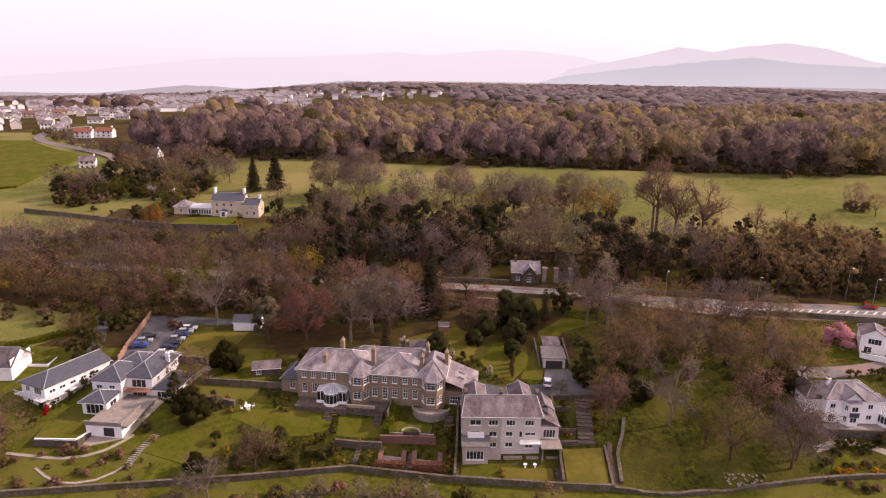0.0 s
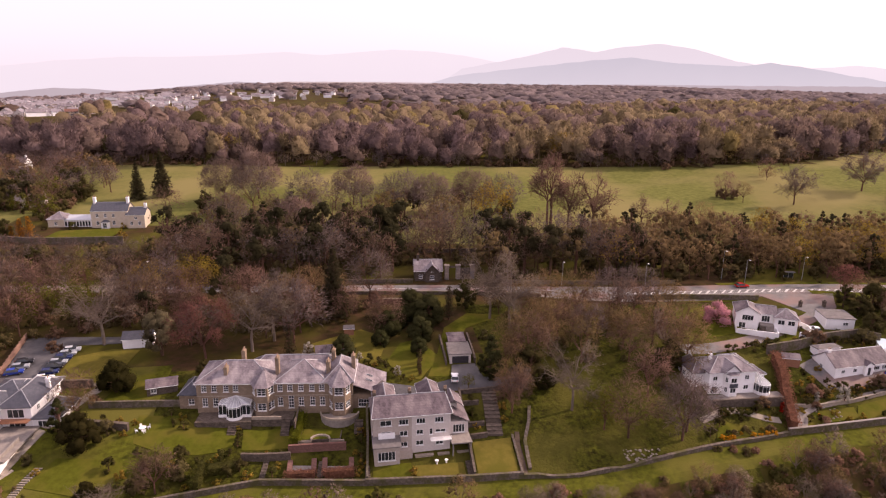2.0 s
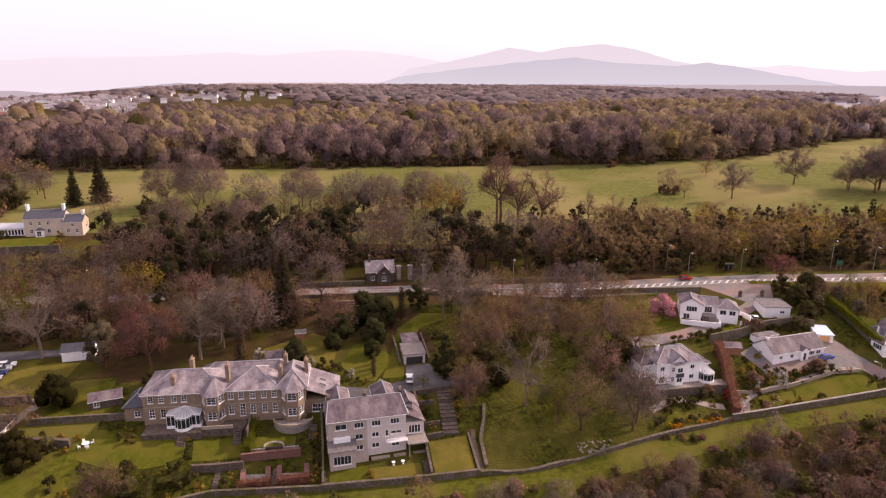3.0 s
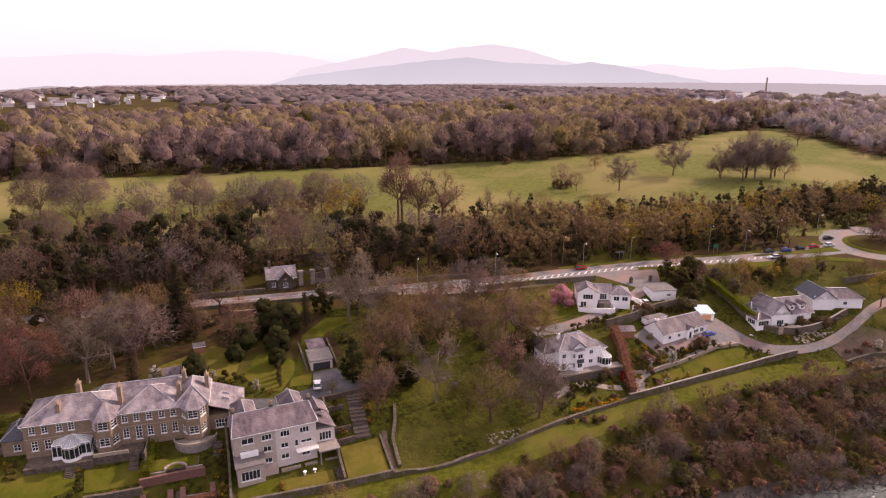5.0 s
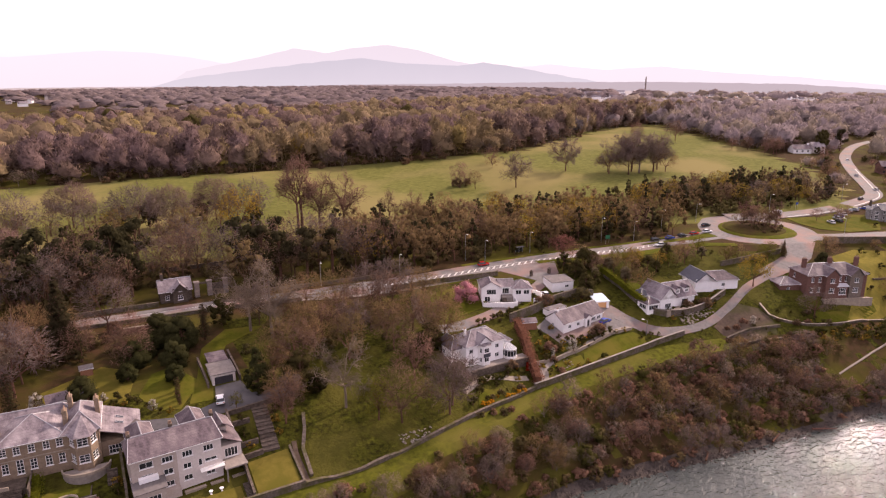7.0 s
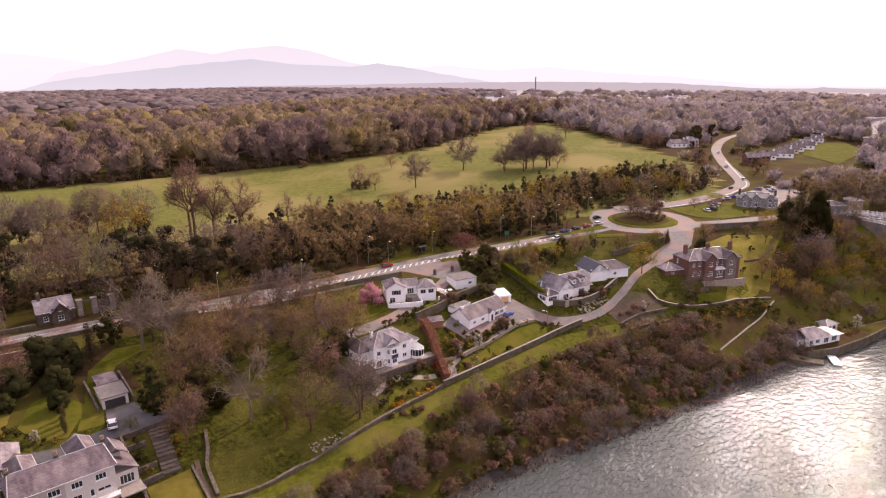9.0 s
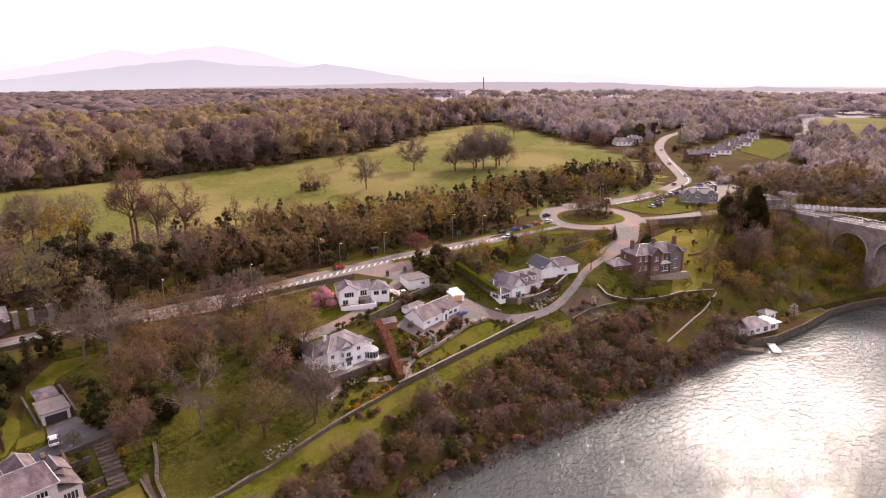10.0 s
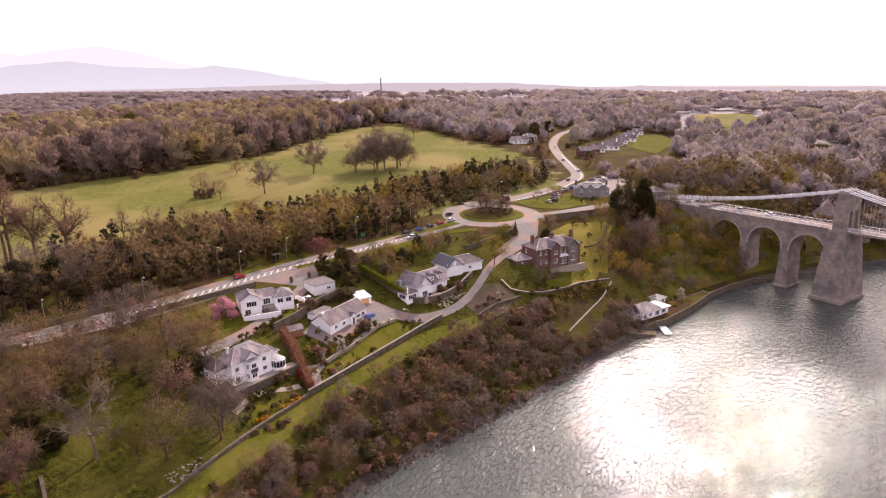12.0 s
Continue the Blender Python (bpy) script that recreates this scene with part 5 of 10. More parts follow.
def conservatory(owner, x0, x1, y0, y1, h, rise, base=0.5, turret=None, mat=None):
    """A white glazed sun room: dwarf wall, posts, rails, panes and a ribbed glass roof."""
    mat = mat or M["pvc"]
    plan = [(x0, y1), (x0, y0), (x1, y0), (x1, y1)]
    if turret:
        mid, r = (x0 + x1) / 2, turret
        plan = [(x0, y1), (x0, y0), (mid - r, y0)] + [(mid - r * math.cos(a), y0 - r * math.sin(a)) for a in (0.52, 1.05, 1.57, 2.09, 2.62)] + [(mid + r, y0), (x1, y0), (x1, y1)]
    fr, gl, rg, dwarf = bm_new(), bm_new(), bm_new(), []
    peak = Vector(((x0 + x1) / 2, y1 - 0.2, h + rise))
    for a, b in zip(plan, plan[1:]):
        va, vb = Vector((*a, 0)), Vector((*b, 0))
        n = max(1, round((vb - va).length / 0.95))
        for i in range(n + 1):
            p = va.lerp(vb, i / n)
            obox(fr, Matrix.Translation((p.x, p.y, base)), 0.1, 0.1, h - base)
        ang = math.atan2(b[1] - a[1], b[0] - a[0])
        mid, ln = (va + vb) / 2, (vb - va).length
        for z, t in ((base, 0.1), (h - 0.35, 0.06), (h - 0.1, 0.14)):
            obox(fr, Matrix.Translation((mid.x, mid.y, z)) @ Matrix.Rotation(ang, 4, "Z"), ln, 0.11, t)
        obox(gl, Matrix.Translation((mid.x, mid.y, base)) @ Matrix.Rotation(ang, 4, "Z"), ln, 0.02, h - base - 0.02)
        ba = bm_new()
        obox(ba, Matrix.Translation((mid.x, mid.y, -1.2)) @ Matrix.Rotation(ang, 4, "Z"), ln + 0.1, 0.25, base + 1.2)
        dwarf.append(ba)
        rg.faces.new([rg.verts.new(c) for c in ((a[0], a[1], h), (b[0], b[1], h), peak)])
        for i in range(n + 1):
            tube(fr, va.lerp(vb, i / n) + Vector((0, 0, h + 0.03)), peak + Vector((0, 0, 0.05)), 0.05, 0.04, 4)
    sun_room = part("conservatory", fr, mat, owner, "white framed conservatory")
    part("glazing", gl, M["glass"], sun_room)
    part("glass_roof", rg, M["conservatory_glass"], sun_room)
    for ba in dwarf:
        part("dwarf_wall", ba, M["white"], sun_room)
    return sun_room


M["conservatory_glass"] = material("pale conservatory glazing", (0.42, 0.42, 0.42), (0.34, 0.34, 0.35), 0.5, 0.12, spec=0.6)


def skylight(owner, x, y, z, m_turn, w=0.8, d=1.1):
    bm = bm_new()
    m = Matrix.Translation((x, y, z)) @ m_turn
    obox(bm, m, w, d, 0.1)
    ob = part("skylight", bm, M["lead"], owner)
    p = bm_new()
    obox(p, m @ Matrix.Translation((0, 0, 0.1)), w - 0.16, d - 0.16, 0.015)
    part("pane", p, M["glass"], ob)


def house(name, label, x, y, turn, z=None, category="house", group=""):
    z = ground(x, y) if z is None else z
    return thing(name, label, category, pose(x, y, z, 0, 0, turn), group)


# ---- vehicles, lamps ----
CARS = {}


def car(x, y, turn, color, label, kind="car", z=None, lift=0.08):
    """A parked or halted car: body with wheel arches, glazed cabin, four wheels with rims, lights."""
    key = (color, kind)
    z = ground(x, y) + lift if z is None else z
    if key in CARS:
        return tagged(copy_thing(CARS[key], pose(x, y, z, 0, 0, turn)), label)
    L, W, H = {"car": (4.2, 1.78, 1.45), "van": (5.0, 1.95, 2.1), "bus": (9.5, 2.5, 3.0)}[kind]
    paint = material("car paint", color, tuple(c * 0.9 for c in color), 2, 0.25, spec=0.6, coords="object")
    ob = thing(kind if kind != "car" else "parked_car", label, kind, pose(x, y, z, 0, 0, turn))
    waist = H * (0.56 if kind == "car" else 0.5)
    prof = {"car": [(-0.5, 0.22), (-0.5, 0.5), (-0.47, 0.58), (0.47, 0.58), (0.5, 0.46), (0.5, 0.22)],
            "van": [(-0.5, 0.16), (-0.5, 0.9), (-0.47, 0.99), (0.22, 1.0), (0.33, 0.62), (0.48, 0.5), (0.5, 0.16)],
            "bus": [(-0.5, 0.12), (-0.5, 0.97), (-0.48, 1.0), (0.47, 1.0), (0.5, 0.5), (0.5, 0.12)]}[kind]
    bm = bm_new()
    a = [bm.verts.new((u * L, -W / 2, v * H)) for u, v in prof]
    b = [bm.verts.new((u * L, W / 2, v * H)) for u, v in prof]
    bm.faces.new(a), bm.faces.new(b[::-1])
    for i in range(len(prof)):
        j = (i + 1) % len(prof)
        bm.faces.new((a[j], a[i], b[i], b[j]))
    bmesh.ops.recalc_face_normals(bm, faces=bm.faces[:])
    bmesh.ops.bevel(bm, geom=bm.edges[:], offset=0.06, segments=2, affect="EDGES")
    part("body", bm, paint, ob)
    g = bm_new()
    if kind == "car":
        w0, w1 = W / 2 - 0.04, W / 2 - 0.24
        lo = [(-0.46 * L, H * 0.57), (0.24 * L, H * 0.57)]
        hi = [(-0.33 * L, H * 0.97), (0.06 * L, H * 0.97)]
        v = [g.verts.new(c) for c in ((lo[0][0], -w0, lo[0][1]), (lo[1][0], -w0, lo[1][1]), (lo[1][0], w0, lo[1][1]), (lo[0][0], w0, lo[0][1]),
                                      (hi[0][0], -w1, hi[0][1]), (hi[1][0], -w1, hi[1][1]), (hi[1][0], w1, hi[1][1]), (hi[0][0], w1, hi[0][1]))]
        for q in ((0, 1, 5, 4), (1, 2, 6, 5), (2, 3, 7, 6), (3, 0, 4, 7), (4, 5, 6, 7)):
            g.faces.new([v[i] for i in q])
        r = bm_new()
        box(r, hi[0][0] - 0.03, hi[1][0] + 0.03, -w1 - 0.02, w1 + 0.02, H * 0.965, H)
        bmesh.ops.bevel(r, geom=r.edges[:], offset=0.02, segments=1, affect="EDGES")
        part("roof_panel", r, paint, ob)
    else:
        z0, z1 = (0.6, 0.86) if kind == "van" else (0.5, 0.85)
        box(g, (0.02 if kind == "van" else -0.46) * L, (0.24 if kind == "van" else 0.46) * L, -W / 2 - 0.01, W / 2 + 0.01, z0 * H, z1 * H)
    part("glazing", g, M["glass"], ob)
    for sx in (-0.31, 0.31):
        for sy in (-1, 1):
            t = bm_new()
            tube(t, (sx * L, sy * (W / 2 - 0.2), 0.31), (sx * L, sy * (W / 2 + 0.01), 0.31), 0.31, 0.31, 14)
            wheel = part("wheel", t, M["tyre"], ob)
            rb = bm_new()
            tube(rb, (sx * L, sy * (W / 2), 0.31), (sx * L, sy * (W / 2 + 0.025), 0.31), 0.19, 0.17, 10)
            part("rim", rb, M["steel"], wheel)
    for sy in (-1, 1):
        for end, nm, c in ((0.495, "headlight", M["pvc"]), (-0.5, "tail_light", M["bloom_red"])):
            hb = bm_new()
            box(hb, end * L - 0.03, end * L + 0.03, sy * W * 0.36 - 0.16, sy * W * 0.36 + 0.16, H * 0.4, H * 0.5)
            part(nm, hb, c, ob)
    CARS[key] = ob
    return ob


LAMP = {}


def street_lamp(x, y, turn, height=8.0, label="grey steel street lamp beside the road"):
    z = ground(x, y)
    if height in LAMP:
        return copy_thing(LAMP[height], pose(x, y, z, 0, 0, turn))
    ob = thing("street_lamp", label, "street lamp", pose(x, y, z, 0, 0, turn), "street lamps along the road")
    b = bm_new()
    tube(b, (0, 0, -0.3), (0, 0, 1.2), 0.13, 0.12, 8), tube(b, (0, 0, 1.2), (0, 0, height), 0.09, 0.06, 8)
    part("post", b, M["steel"], ob)
    b = bm_new()
    tube(b, (0, 0, height), (1.1, 0, height + 0.25), 0.05, 0.04, 6)
    arm = part("arm", b, M["steel"], ob)
    b = bm_new()
    box(b, 0.95, 1.75, -0.16, 0.16, height + 0.18, height + 0.33, 0.03)
    head = part("lamp_head", b, M["pvc"], arm, "pale lamp head")
    LAMP[height] = ob
    return ob
# ---- roads, drives and paths ----
A5 = [(-140, 214), (-60, 203.5), (3, 194.3), (21, 192.4), (39, 189.8), (55.5, 186), (72, 183), (88, 180), (104, 178.2), (121, 177), (140, 175.3), (163, 171.5), (187, 166.5), (212, 163), (234, 160)]
ribbon("road", A5, lambda t: 6.6 + 4.6 * min(1, max(0, (t - 0.5) / 0.12)), M["asphalt"], "grey asphalt main road with worn surface", "road", across=6)
ribbon("pavement", [(x, y - (4.1 if x < 70 else 6.3)) for x, y in A5[2:10]], 1.5, M["paving"], "narrow pavement beside the main road", "pavement", lift=0.14, across=2)
ROUND = (253.0, 155.0)


def disc(name, cx, cy, r, mat, label, category, lift, squash=1.0, n=40, rings=10, dome=0.0, inner=0.0):
    bm = bm_new()
    prev = None
    for k in range(rings + 1):
        rr = inner + (r - inner) * k / rings
        ring = []
        for i in range(n):
            a = 2 * math.pi * i / n
            x, y = cx + rr * math.cos(a), cy + rr * math.sin(a) * squash
            edge = -0.4 if k == rings else 0
            ring.append(bm.verts.new((x, y, ground(x, y) + lift + dome * (1 - (rr / r) ** 2) + edge)))
        if prev:
            for i in range(n):
                bm.faces.new((prev[i], ring[i], ring[(i + 1) % n], prev[(i + 1) % n]))
        elif not inner:
            bm.faces.new(ring)
        prev = ring
    return solo(name, bm, mat, label, category, kind="structure")


disc("road", *ROUND, 25.5, M["asphalt"], "grey asphalt of the roundabout", "road", 0.09)
disc("verge", *ROUND, 16, M["lawn"], "grassy round traffic island with a kerb", "grass verge", 0.25, dome=1.0)
disc("flower_bed", ROUND[0] - 0.5, ROUND[1] + 0.8, 13.0, M["earth"], "planted brown bed on the traffic island", "flower bed", 0.8, dome=0.8)
ribbon("road", [(262, 176), (285, 165), (318, 158), (350, 158.5), (366, 162), (384, 174), (424, 203), (472, 231), (530, 252), (600, 262)], lambda t: 9 - 3.5 * t, M["asphalt"], "pale main road climbing away over the hill", "road", across=5, lift=0.32)
ribbon("road", [(258, 138), (272, 129), (298, 118), (322, 106), (340, 94), (333, 82)], 11, M["asphalt"], "grey road leading to the bridge", "road", across=5, lift=0.1)
ribbon("road", [(251, 136), (246, 130.6), (233, 126), (218, 125.6), (203, 124.4), (185, 120), (172, 119), (160, 121.3), (153, 125), (148.5, 131), (144, 138)], lambda t: 4.2 - 1.5 * min(1, t * 2) + 2.5 * max(0, t - 0.75) * 4, M["asphalt"], "narrow lane winding down to the houses", "road", across=3, lift=0.1)
patch("road", [(214, 123.2), (229, 122), (240, 124), (253, 130), (252, 138), (243, 137), (236, 131), (226, 130), (214, 129.2)], M["asphalt"], "wide asphalt mouth of the lane", "road", 0.11)
ribbon("road", [(139, 168), (141, 161), (134, 156.5), (125.5, 153.2), (110, 147.8), (96.5, 145.6), (88, 146)], 4.2, M["asphalt"], "curving tarmac drive between the gardens", "road", across=3, lift=0.1)
ribbon("path", [(90, 146), (86.8, 152), (90, 162), (96, 172)], 2.8, M["mud"], "brown earth track beside the garden", "track", across=2, lift=0.09)
patch("road", [(128, 172), (152, 169), (147, 161), (141, 158), (136, 160), (132, 166)], M["asphalt"], "pale asphalt mouth of the drive", "road", 0.12)
patch("yard", [(117, 137), (119.5, 128.5), (140, 128.9), (152, 126.5), (149, 137.5), (143, 141.5), (127, 141)], M["asphalt"], "pale gravel yard round the bungalow", "yard", 0.09)
# car park of the white houses
patch("car_park", [(-83.5, 172), (-80.3, 146), (-72.5, 143.5), (-70, 147), (-68.2, 160), (-69.5, 166.5), (-58, 166.5), (-58, 170), (-72, 171.5)], M["tarmac"], "dark tarmac car park", "car park", 0.1)
patch("yard", [(3, 144), (10, 139.8), (17, 137.6), (25, 139.5), (26, 145), (32, 145), (33, 139.5), (42, 138.2), (41.5, 134.5), (5.6, 136)], M["tarmac"], "dark tarmac courtyard behind the villas", "yard", 0.1)
ribbon("path", [(-86.5, 140), (-89, 150), (-92.5, 160), (-98, 172)], 3.5, M["tarmac"], "dark drive behind the white houses", "drive", across=2)

# hatched strip along the main road
def hatching():
    owner = thing("road_marking", "white hatched road marking between edge lines", "road marking", kind="structure")
    line = along([(84, 179.6), (104, 177.2), (121, 176), (140, 174.1), (163, 170.2), (187, 165.3), (206, 162.5)], 0.25)
    nor = sides(line)
    bars, edges = bm_new(), bm_new()
    L = [0.0]
    for a, b in zip(line, line[1:]):
        L.append(L[-1] + (b - a).length)
    n = 0
    total = L[-1]

    def at(s, off):
        i = min(len(line) - 1, max(0, int(np.searchsorted(L, s))))
        p = line[i] + nor[i] * off
        return Vector((p.x, p.y, ground(p.x, p.y) + 0.105))

    s = 1.0
    while s < total - 3:
        half = 1.25 * min(1, s / 25 + 0.2, (total - s) / 25 + 0.2)
        q = [at(s - half * 0.9, -half), at(s - half * 0.9 + 0.75, -half), at(s + half * 0.9 + 0.75, half), at(s + half * 0.9, half)]
        bars.faces.new([bars.verts.new(v) for v in q])
        s += 2.6
    for k in (-1, 1):
        prev = None
        s = 0.5
        while s < total:
            half = 1.3 * min(1, s / 25 + 0.2, (total - s) / 25 + 0.2)
            row = [at(s, k * half - 0.08), at(s, k * half + 0.08)]
            row = [edges.verts.new(v) for v in row]
            if prev:
                edges.faces.new((prev[0], row[0], row[1], prev[1]))
            prev = row
            s += 1.0
    part("hatching", bars, M["paint"], owner), part("edge_line", edges, M["paint"], owner)


hatching()
ribbon("road_marking", [(286, 161), (318, 155.3), (350, 155.6), (367, 159.8), (384, 172), (424, 200.6)], 0.45, M["paint"], "broad white strip along the climbing road", "road marking", lift=0.37, across=1)
for dx, dy in ((262, 131.5), (265, 133.5), (268, 128.5)):
    ribbon("road_marking", [(dx, dy), (dx + 4, dy - 2.2)], 0.6, M["paint"], "white give way marking on the asphalt", "road marking", lift=0.16, across=1, smooth=False)
ribbon("road_marking", [(10, 193.4), (39, 189.8), (72, 183)], 0.15, M["paint"], "white centre line on the road", "road marking", lift=0.11, across=1)
# verges
ribbon("verge", [(121, 183.5), (140, 181.4), (163, 178.2), (187, 172.5), (214, 168.5)], 2.2, M["lawn"], "mown grass verge beside the road", "grass verge", lift=0.16, across=2)
ribbon("verge", [(146, 171.6), (163, 166), (187, 160), (212, 155.5), (226, 146)], lambda t: 3.6, M["lawn"], "strip of grass verge beside the road", "grass verge", lift=0.16, across=2)
ribbon("verge", [(98, 172.6), (112, 170.6), (126, 169.4)], 2.4, M["lawn"], "grass verge above the garden wall", "grass verge", lift=0.12, across=2)
ribbon("verge", [(196, 167), (214, 163.2), (231, 160.5)], lambda t: 1.0 + 4.5 * t, M["lawn"], "grassy splitter island in the road", "grass verge", lift=0.2, across=3)
patch("verge", [(284, 161), (298, 154), (318, 149.5), (332, 150), (322, 143), (312, 134), (298, 127), (283, 132), (277, 142), (279, 152)], M["lawn"], "grass island between the roads", "grass verge", 0.2)
patch("car_park", [(291, 139.5), (297, 146), (312, 150), (330, 151), (374, 151), (374, 130), (345, 130), (326, 126), (310, 138)], M["asphalt"], "grey car park of the inn", "car park", 0.16)

# ---- boundary and retaining walls ----
wall_run("garden_wall", [(-83, 103.3), (-60, 106.9), (-38, 110.3)], 1.1, M["drystone"], "mossy stone wall below the gardens", 0.5)
wall_run("garden_wall", [(-38, 110.3), (-18, 114.2), (3, 111.2)], 1.1, M["drystone"], "old stone wall along the grass path", 0.5)
wall_run("garden_wall", [(3, 111.2), (24, 109.7), (35, 109.4)], 1.3, M["drystone"], "old stone wall along the grass path", 0.5)
wall_run("garden_wall", [(35, 109.4), (51, 108.9), (78, 114.2), (94, 116.2), (100.4, 117.2)], 0.8, M["drystone"], "low lichened stone wall along the grass path", 0.6, smooth=True)
wall_run("garden_wall", [(100.4, 117.2), (114, 118), (136, 119.2), (150, 120), (162, 119)], 1.6, M["drystone"], "grey stone wall with a coping along the path", 0.5, coping=M["paving"])
wall_run("meadow_wall", [(36.8, 111), (37.6, 118), (39.8, 123), (41.2, 127.5)], 0.55, M["drystone"], "tumbledown dry stone wall", 0.6)
wall_run("road_wall", [(88, 174.2), (104, 172.5), (126, 168.6)], 1.6, M["drystone"], "stone retaining wall below the road", 0.5)
wall_run("brick_wall", [(10.8, 181.6), (19.6, 180.4)], 1.6, M["redbrick"], "old red brick terrace wall with pale coping", 0.4, coping=M["sandstone"])
wall_run("road_wall", [(-30, 190), (3, 189.3), (39, 184.5), (60, 180)], 0.9, M["drystone"], "low stone wall beside the road", 0.45)
wall_run("road_wall", [(0, 200), (15, 198.6), (22, 197.8)], 1.3, M["drystone"], "stone boundary wall along the road", 0.5)
wall_run("road_wall", [(44, 195.5), (62, 192), (85, 188.5), (108, 186.5)], 1.1, M["drystone"], "stone boundary wall along the road", 0.5)
wall_run("lane_wall", [(206, 138.5), (218.4, 136), (233, 132.6), (238, 134.8)], 1.8, M["drystone"], "stone retaining wall above the lane mouth", 0.6)
wall_run("bridge_road_wall", [(256, 128.4), (276, 119.5), (300, 109), (322, 97), (329, 88)], 2.4, M["drystone"], "tall stone retaining wall below the bridge road", 0.8)
wall_run("yard_wall", [(111, 142), (121, 143), (131, 145), (141, 145.5), (146, 143)], 2.6, M["drystone"], "dark stone retaining wall behind the bungalow", 0.6)
wall_run("drive_wall", [(160, 152), (158.4, 140), (158.5, 131), (163, 126.5), (176, 123.6), (190, 125)], 2.0, M["drystone"], "grey stone retaining wall above the lane", 0.5, smooth=True, coping=M["paving"])
wall_run("garden_wall", [(-57, 138.3), (-45.5, 137.6), (-36.5, 137)], 1.4, M["drystone"], "stone wall dividing two lawns", 0.45)
wall_run("lawn_wall", [(-71, 147.2), (-66, 146.6), (-58.6, 146.2)], 1.8, M["stone"], "stone retaining wall below the upper lawn", 0.6)
wall_run("field_wall", [(-190, 281.5), (-160, 273), (-119, 260.8), (-86, 259.5)], 2.4, M["drystone"], "long dark stone wall below the cream house", 0.6)
wall_run("rail_wall", [(24, 231), (45, 229), (75, 229), (104, 231)], 1.6, M["stone"], "grey stone parapet beyond the trees", 0.6)
ribbon("railway", [(-30, 238), (24, 234.5), (60, 233), (110, 236)], 7, M["rail_ballast"], "brown strip of railway ballast", "railway", lift=0.2, across=2)

# ---- lawns and terraces ----
def terrace(name, outline, z, mat, label, wall=None, deep=3.0, curb=0.25):
    """A levelled lawn held by a retaining wall."""
    owner = thing(name, label, "lawn", kind="structure")
    cx, cy = sum(p[0] for p in outline) / len(outline), sum(p[1] for p in outline) / len(outline)
    bm = bm_new()
    prism(bm, outline, z - deep, z)
    part("retaining_wall", bm, wall or M["drystone"], owner)
    bm = bm_new()
    ins = [(x + (cx - x) * curb / max(0.1, math.hypot(cx - x, cy - y)), y + (cy - y) * curb / max(0.1, math.hypot(cx - x, cy - y))) for x, y in outline]
    prism(bm, ins, z - 0.1, z + 0.05)
    part("turf", bm, mat, owner)
    return owner


patch("lawn", [(-45.5, 134.5), (-36, 133.5), (-32.5, 129.6), (-24.2, 130), (-24, 123), (-31, 122), (-38, 122.8), (-44.5, 126)], M["lawn"], "sloping mown lawn before the stone hall", "lawn", 0.1)
patch("lawn", [(-22.6, 128.4), (-11.4, 127.8), (-11.9, 122.4), (-22.3, 122.8)], M["lawn"], "mown lawn between the hall terraces", "lawn", 0.1)
terrace("lawn", [(-10.8, 123), (-1.8, 122.6), (-1.2, 127.8), (-9.6, 128.8)], 17.2, M["lawn"], "small walled lawn before the hall", M["stone"])
patch("lawn", [(-61.5, 115.9), (-51, 113), (-43.5, 117), (-45.5, 121.8), (-58, 123)], M["lawn"], "mown lower lawn beyond the yew", "lawn", 0.1)
patch("lawn", [(-68.5, 148.2), (-68.2, 160), (-59.4, 163.5), (-52.7, 162), (-54.3, 152.6), (-58.8, 147.5)], M["lawn_dry"], "upper lawn beside the car park", "lawn", 0.12)
patch("lawn", [(-52, 149), (-46, 150), (-44, 143), (-47, 139.5), (-55, 140.5)], M["lawn"], "narrow strip of bright lawn", "lawn", 0.1)
patch("lawn", [(10, 148.5), (14, 157), (19, 158.5), (23.5, 148.5), (17.5, 140.4), (12.3, 142)], M["lawn"], "long sunny lawn behind the hall", "lawn", 0.1)
patch("lawn", [(19.5, 141.2), (23, 150), (27, 164), (35, 172), (45, 169.5), (33, 163), (27, 151), (24.6, 140.5)], M["lawn"], "long strip of lawn below the road", "lawn", 0.1)
patch("lawn", [(-8, 152), (-9, 160), (4, 166), (11, 160), (8, 149), (3, 147)], M["lawn_dry"], "worn lawn behind the hall", "lawn", 0.08)
patch("lawn", [(25.9, 110.2), (34.4, 110.4), (34.8, 119.6), (26.2, 119.2)], M["lawn_dry"], "square yellowed lawn with a stone edge", "lawn", 0.12)
patch("lawn", [(13.4, 110.9), (23.4, 110.2), (23.4, 114.3), (13.2, 114.6)], M["lawn_dry"], "small yellowed lawn below the villa", "lawn", 0.12)
patch("lawn", [(4.6, 111.7), (12.6, 110.9), (12.6, 115.4), (4.8, 115.6)], M["lawn"], "small green lawn below the villa", "lawn", 0.12)
terrace("lawn", [(-83.8, 116), (-74.6, 116.2), (-73.2, 121.2), (-79.5, 124.6), (-85, 122)], 17.3, M["lawn"], "raised square lawn above a stone wall", M["stone"])
patch("lawn", [(-100, 125), (-90, 120), (-87, 121.5), (-87.5, 127), (-95, 129)], M["lawn"], "small lawn beside the white house", "lawn", 0.1)
patch("lawn", [(-135, 180), (-107, 172), (-101, 158), (-106, 152), (-112, 155), (-150, 150), (-160, 175)], M["field"], "open meadow behind the white houses", "meadow", 0.1)
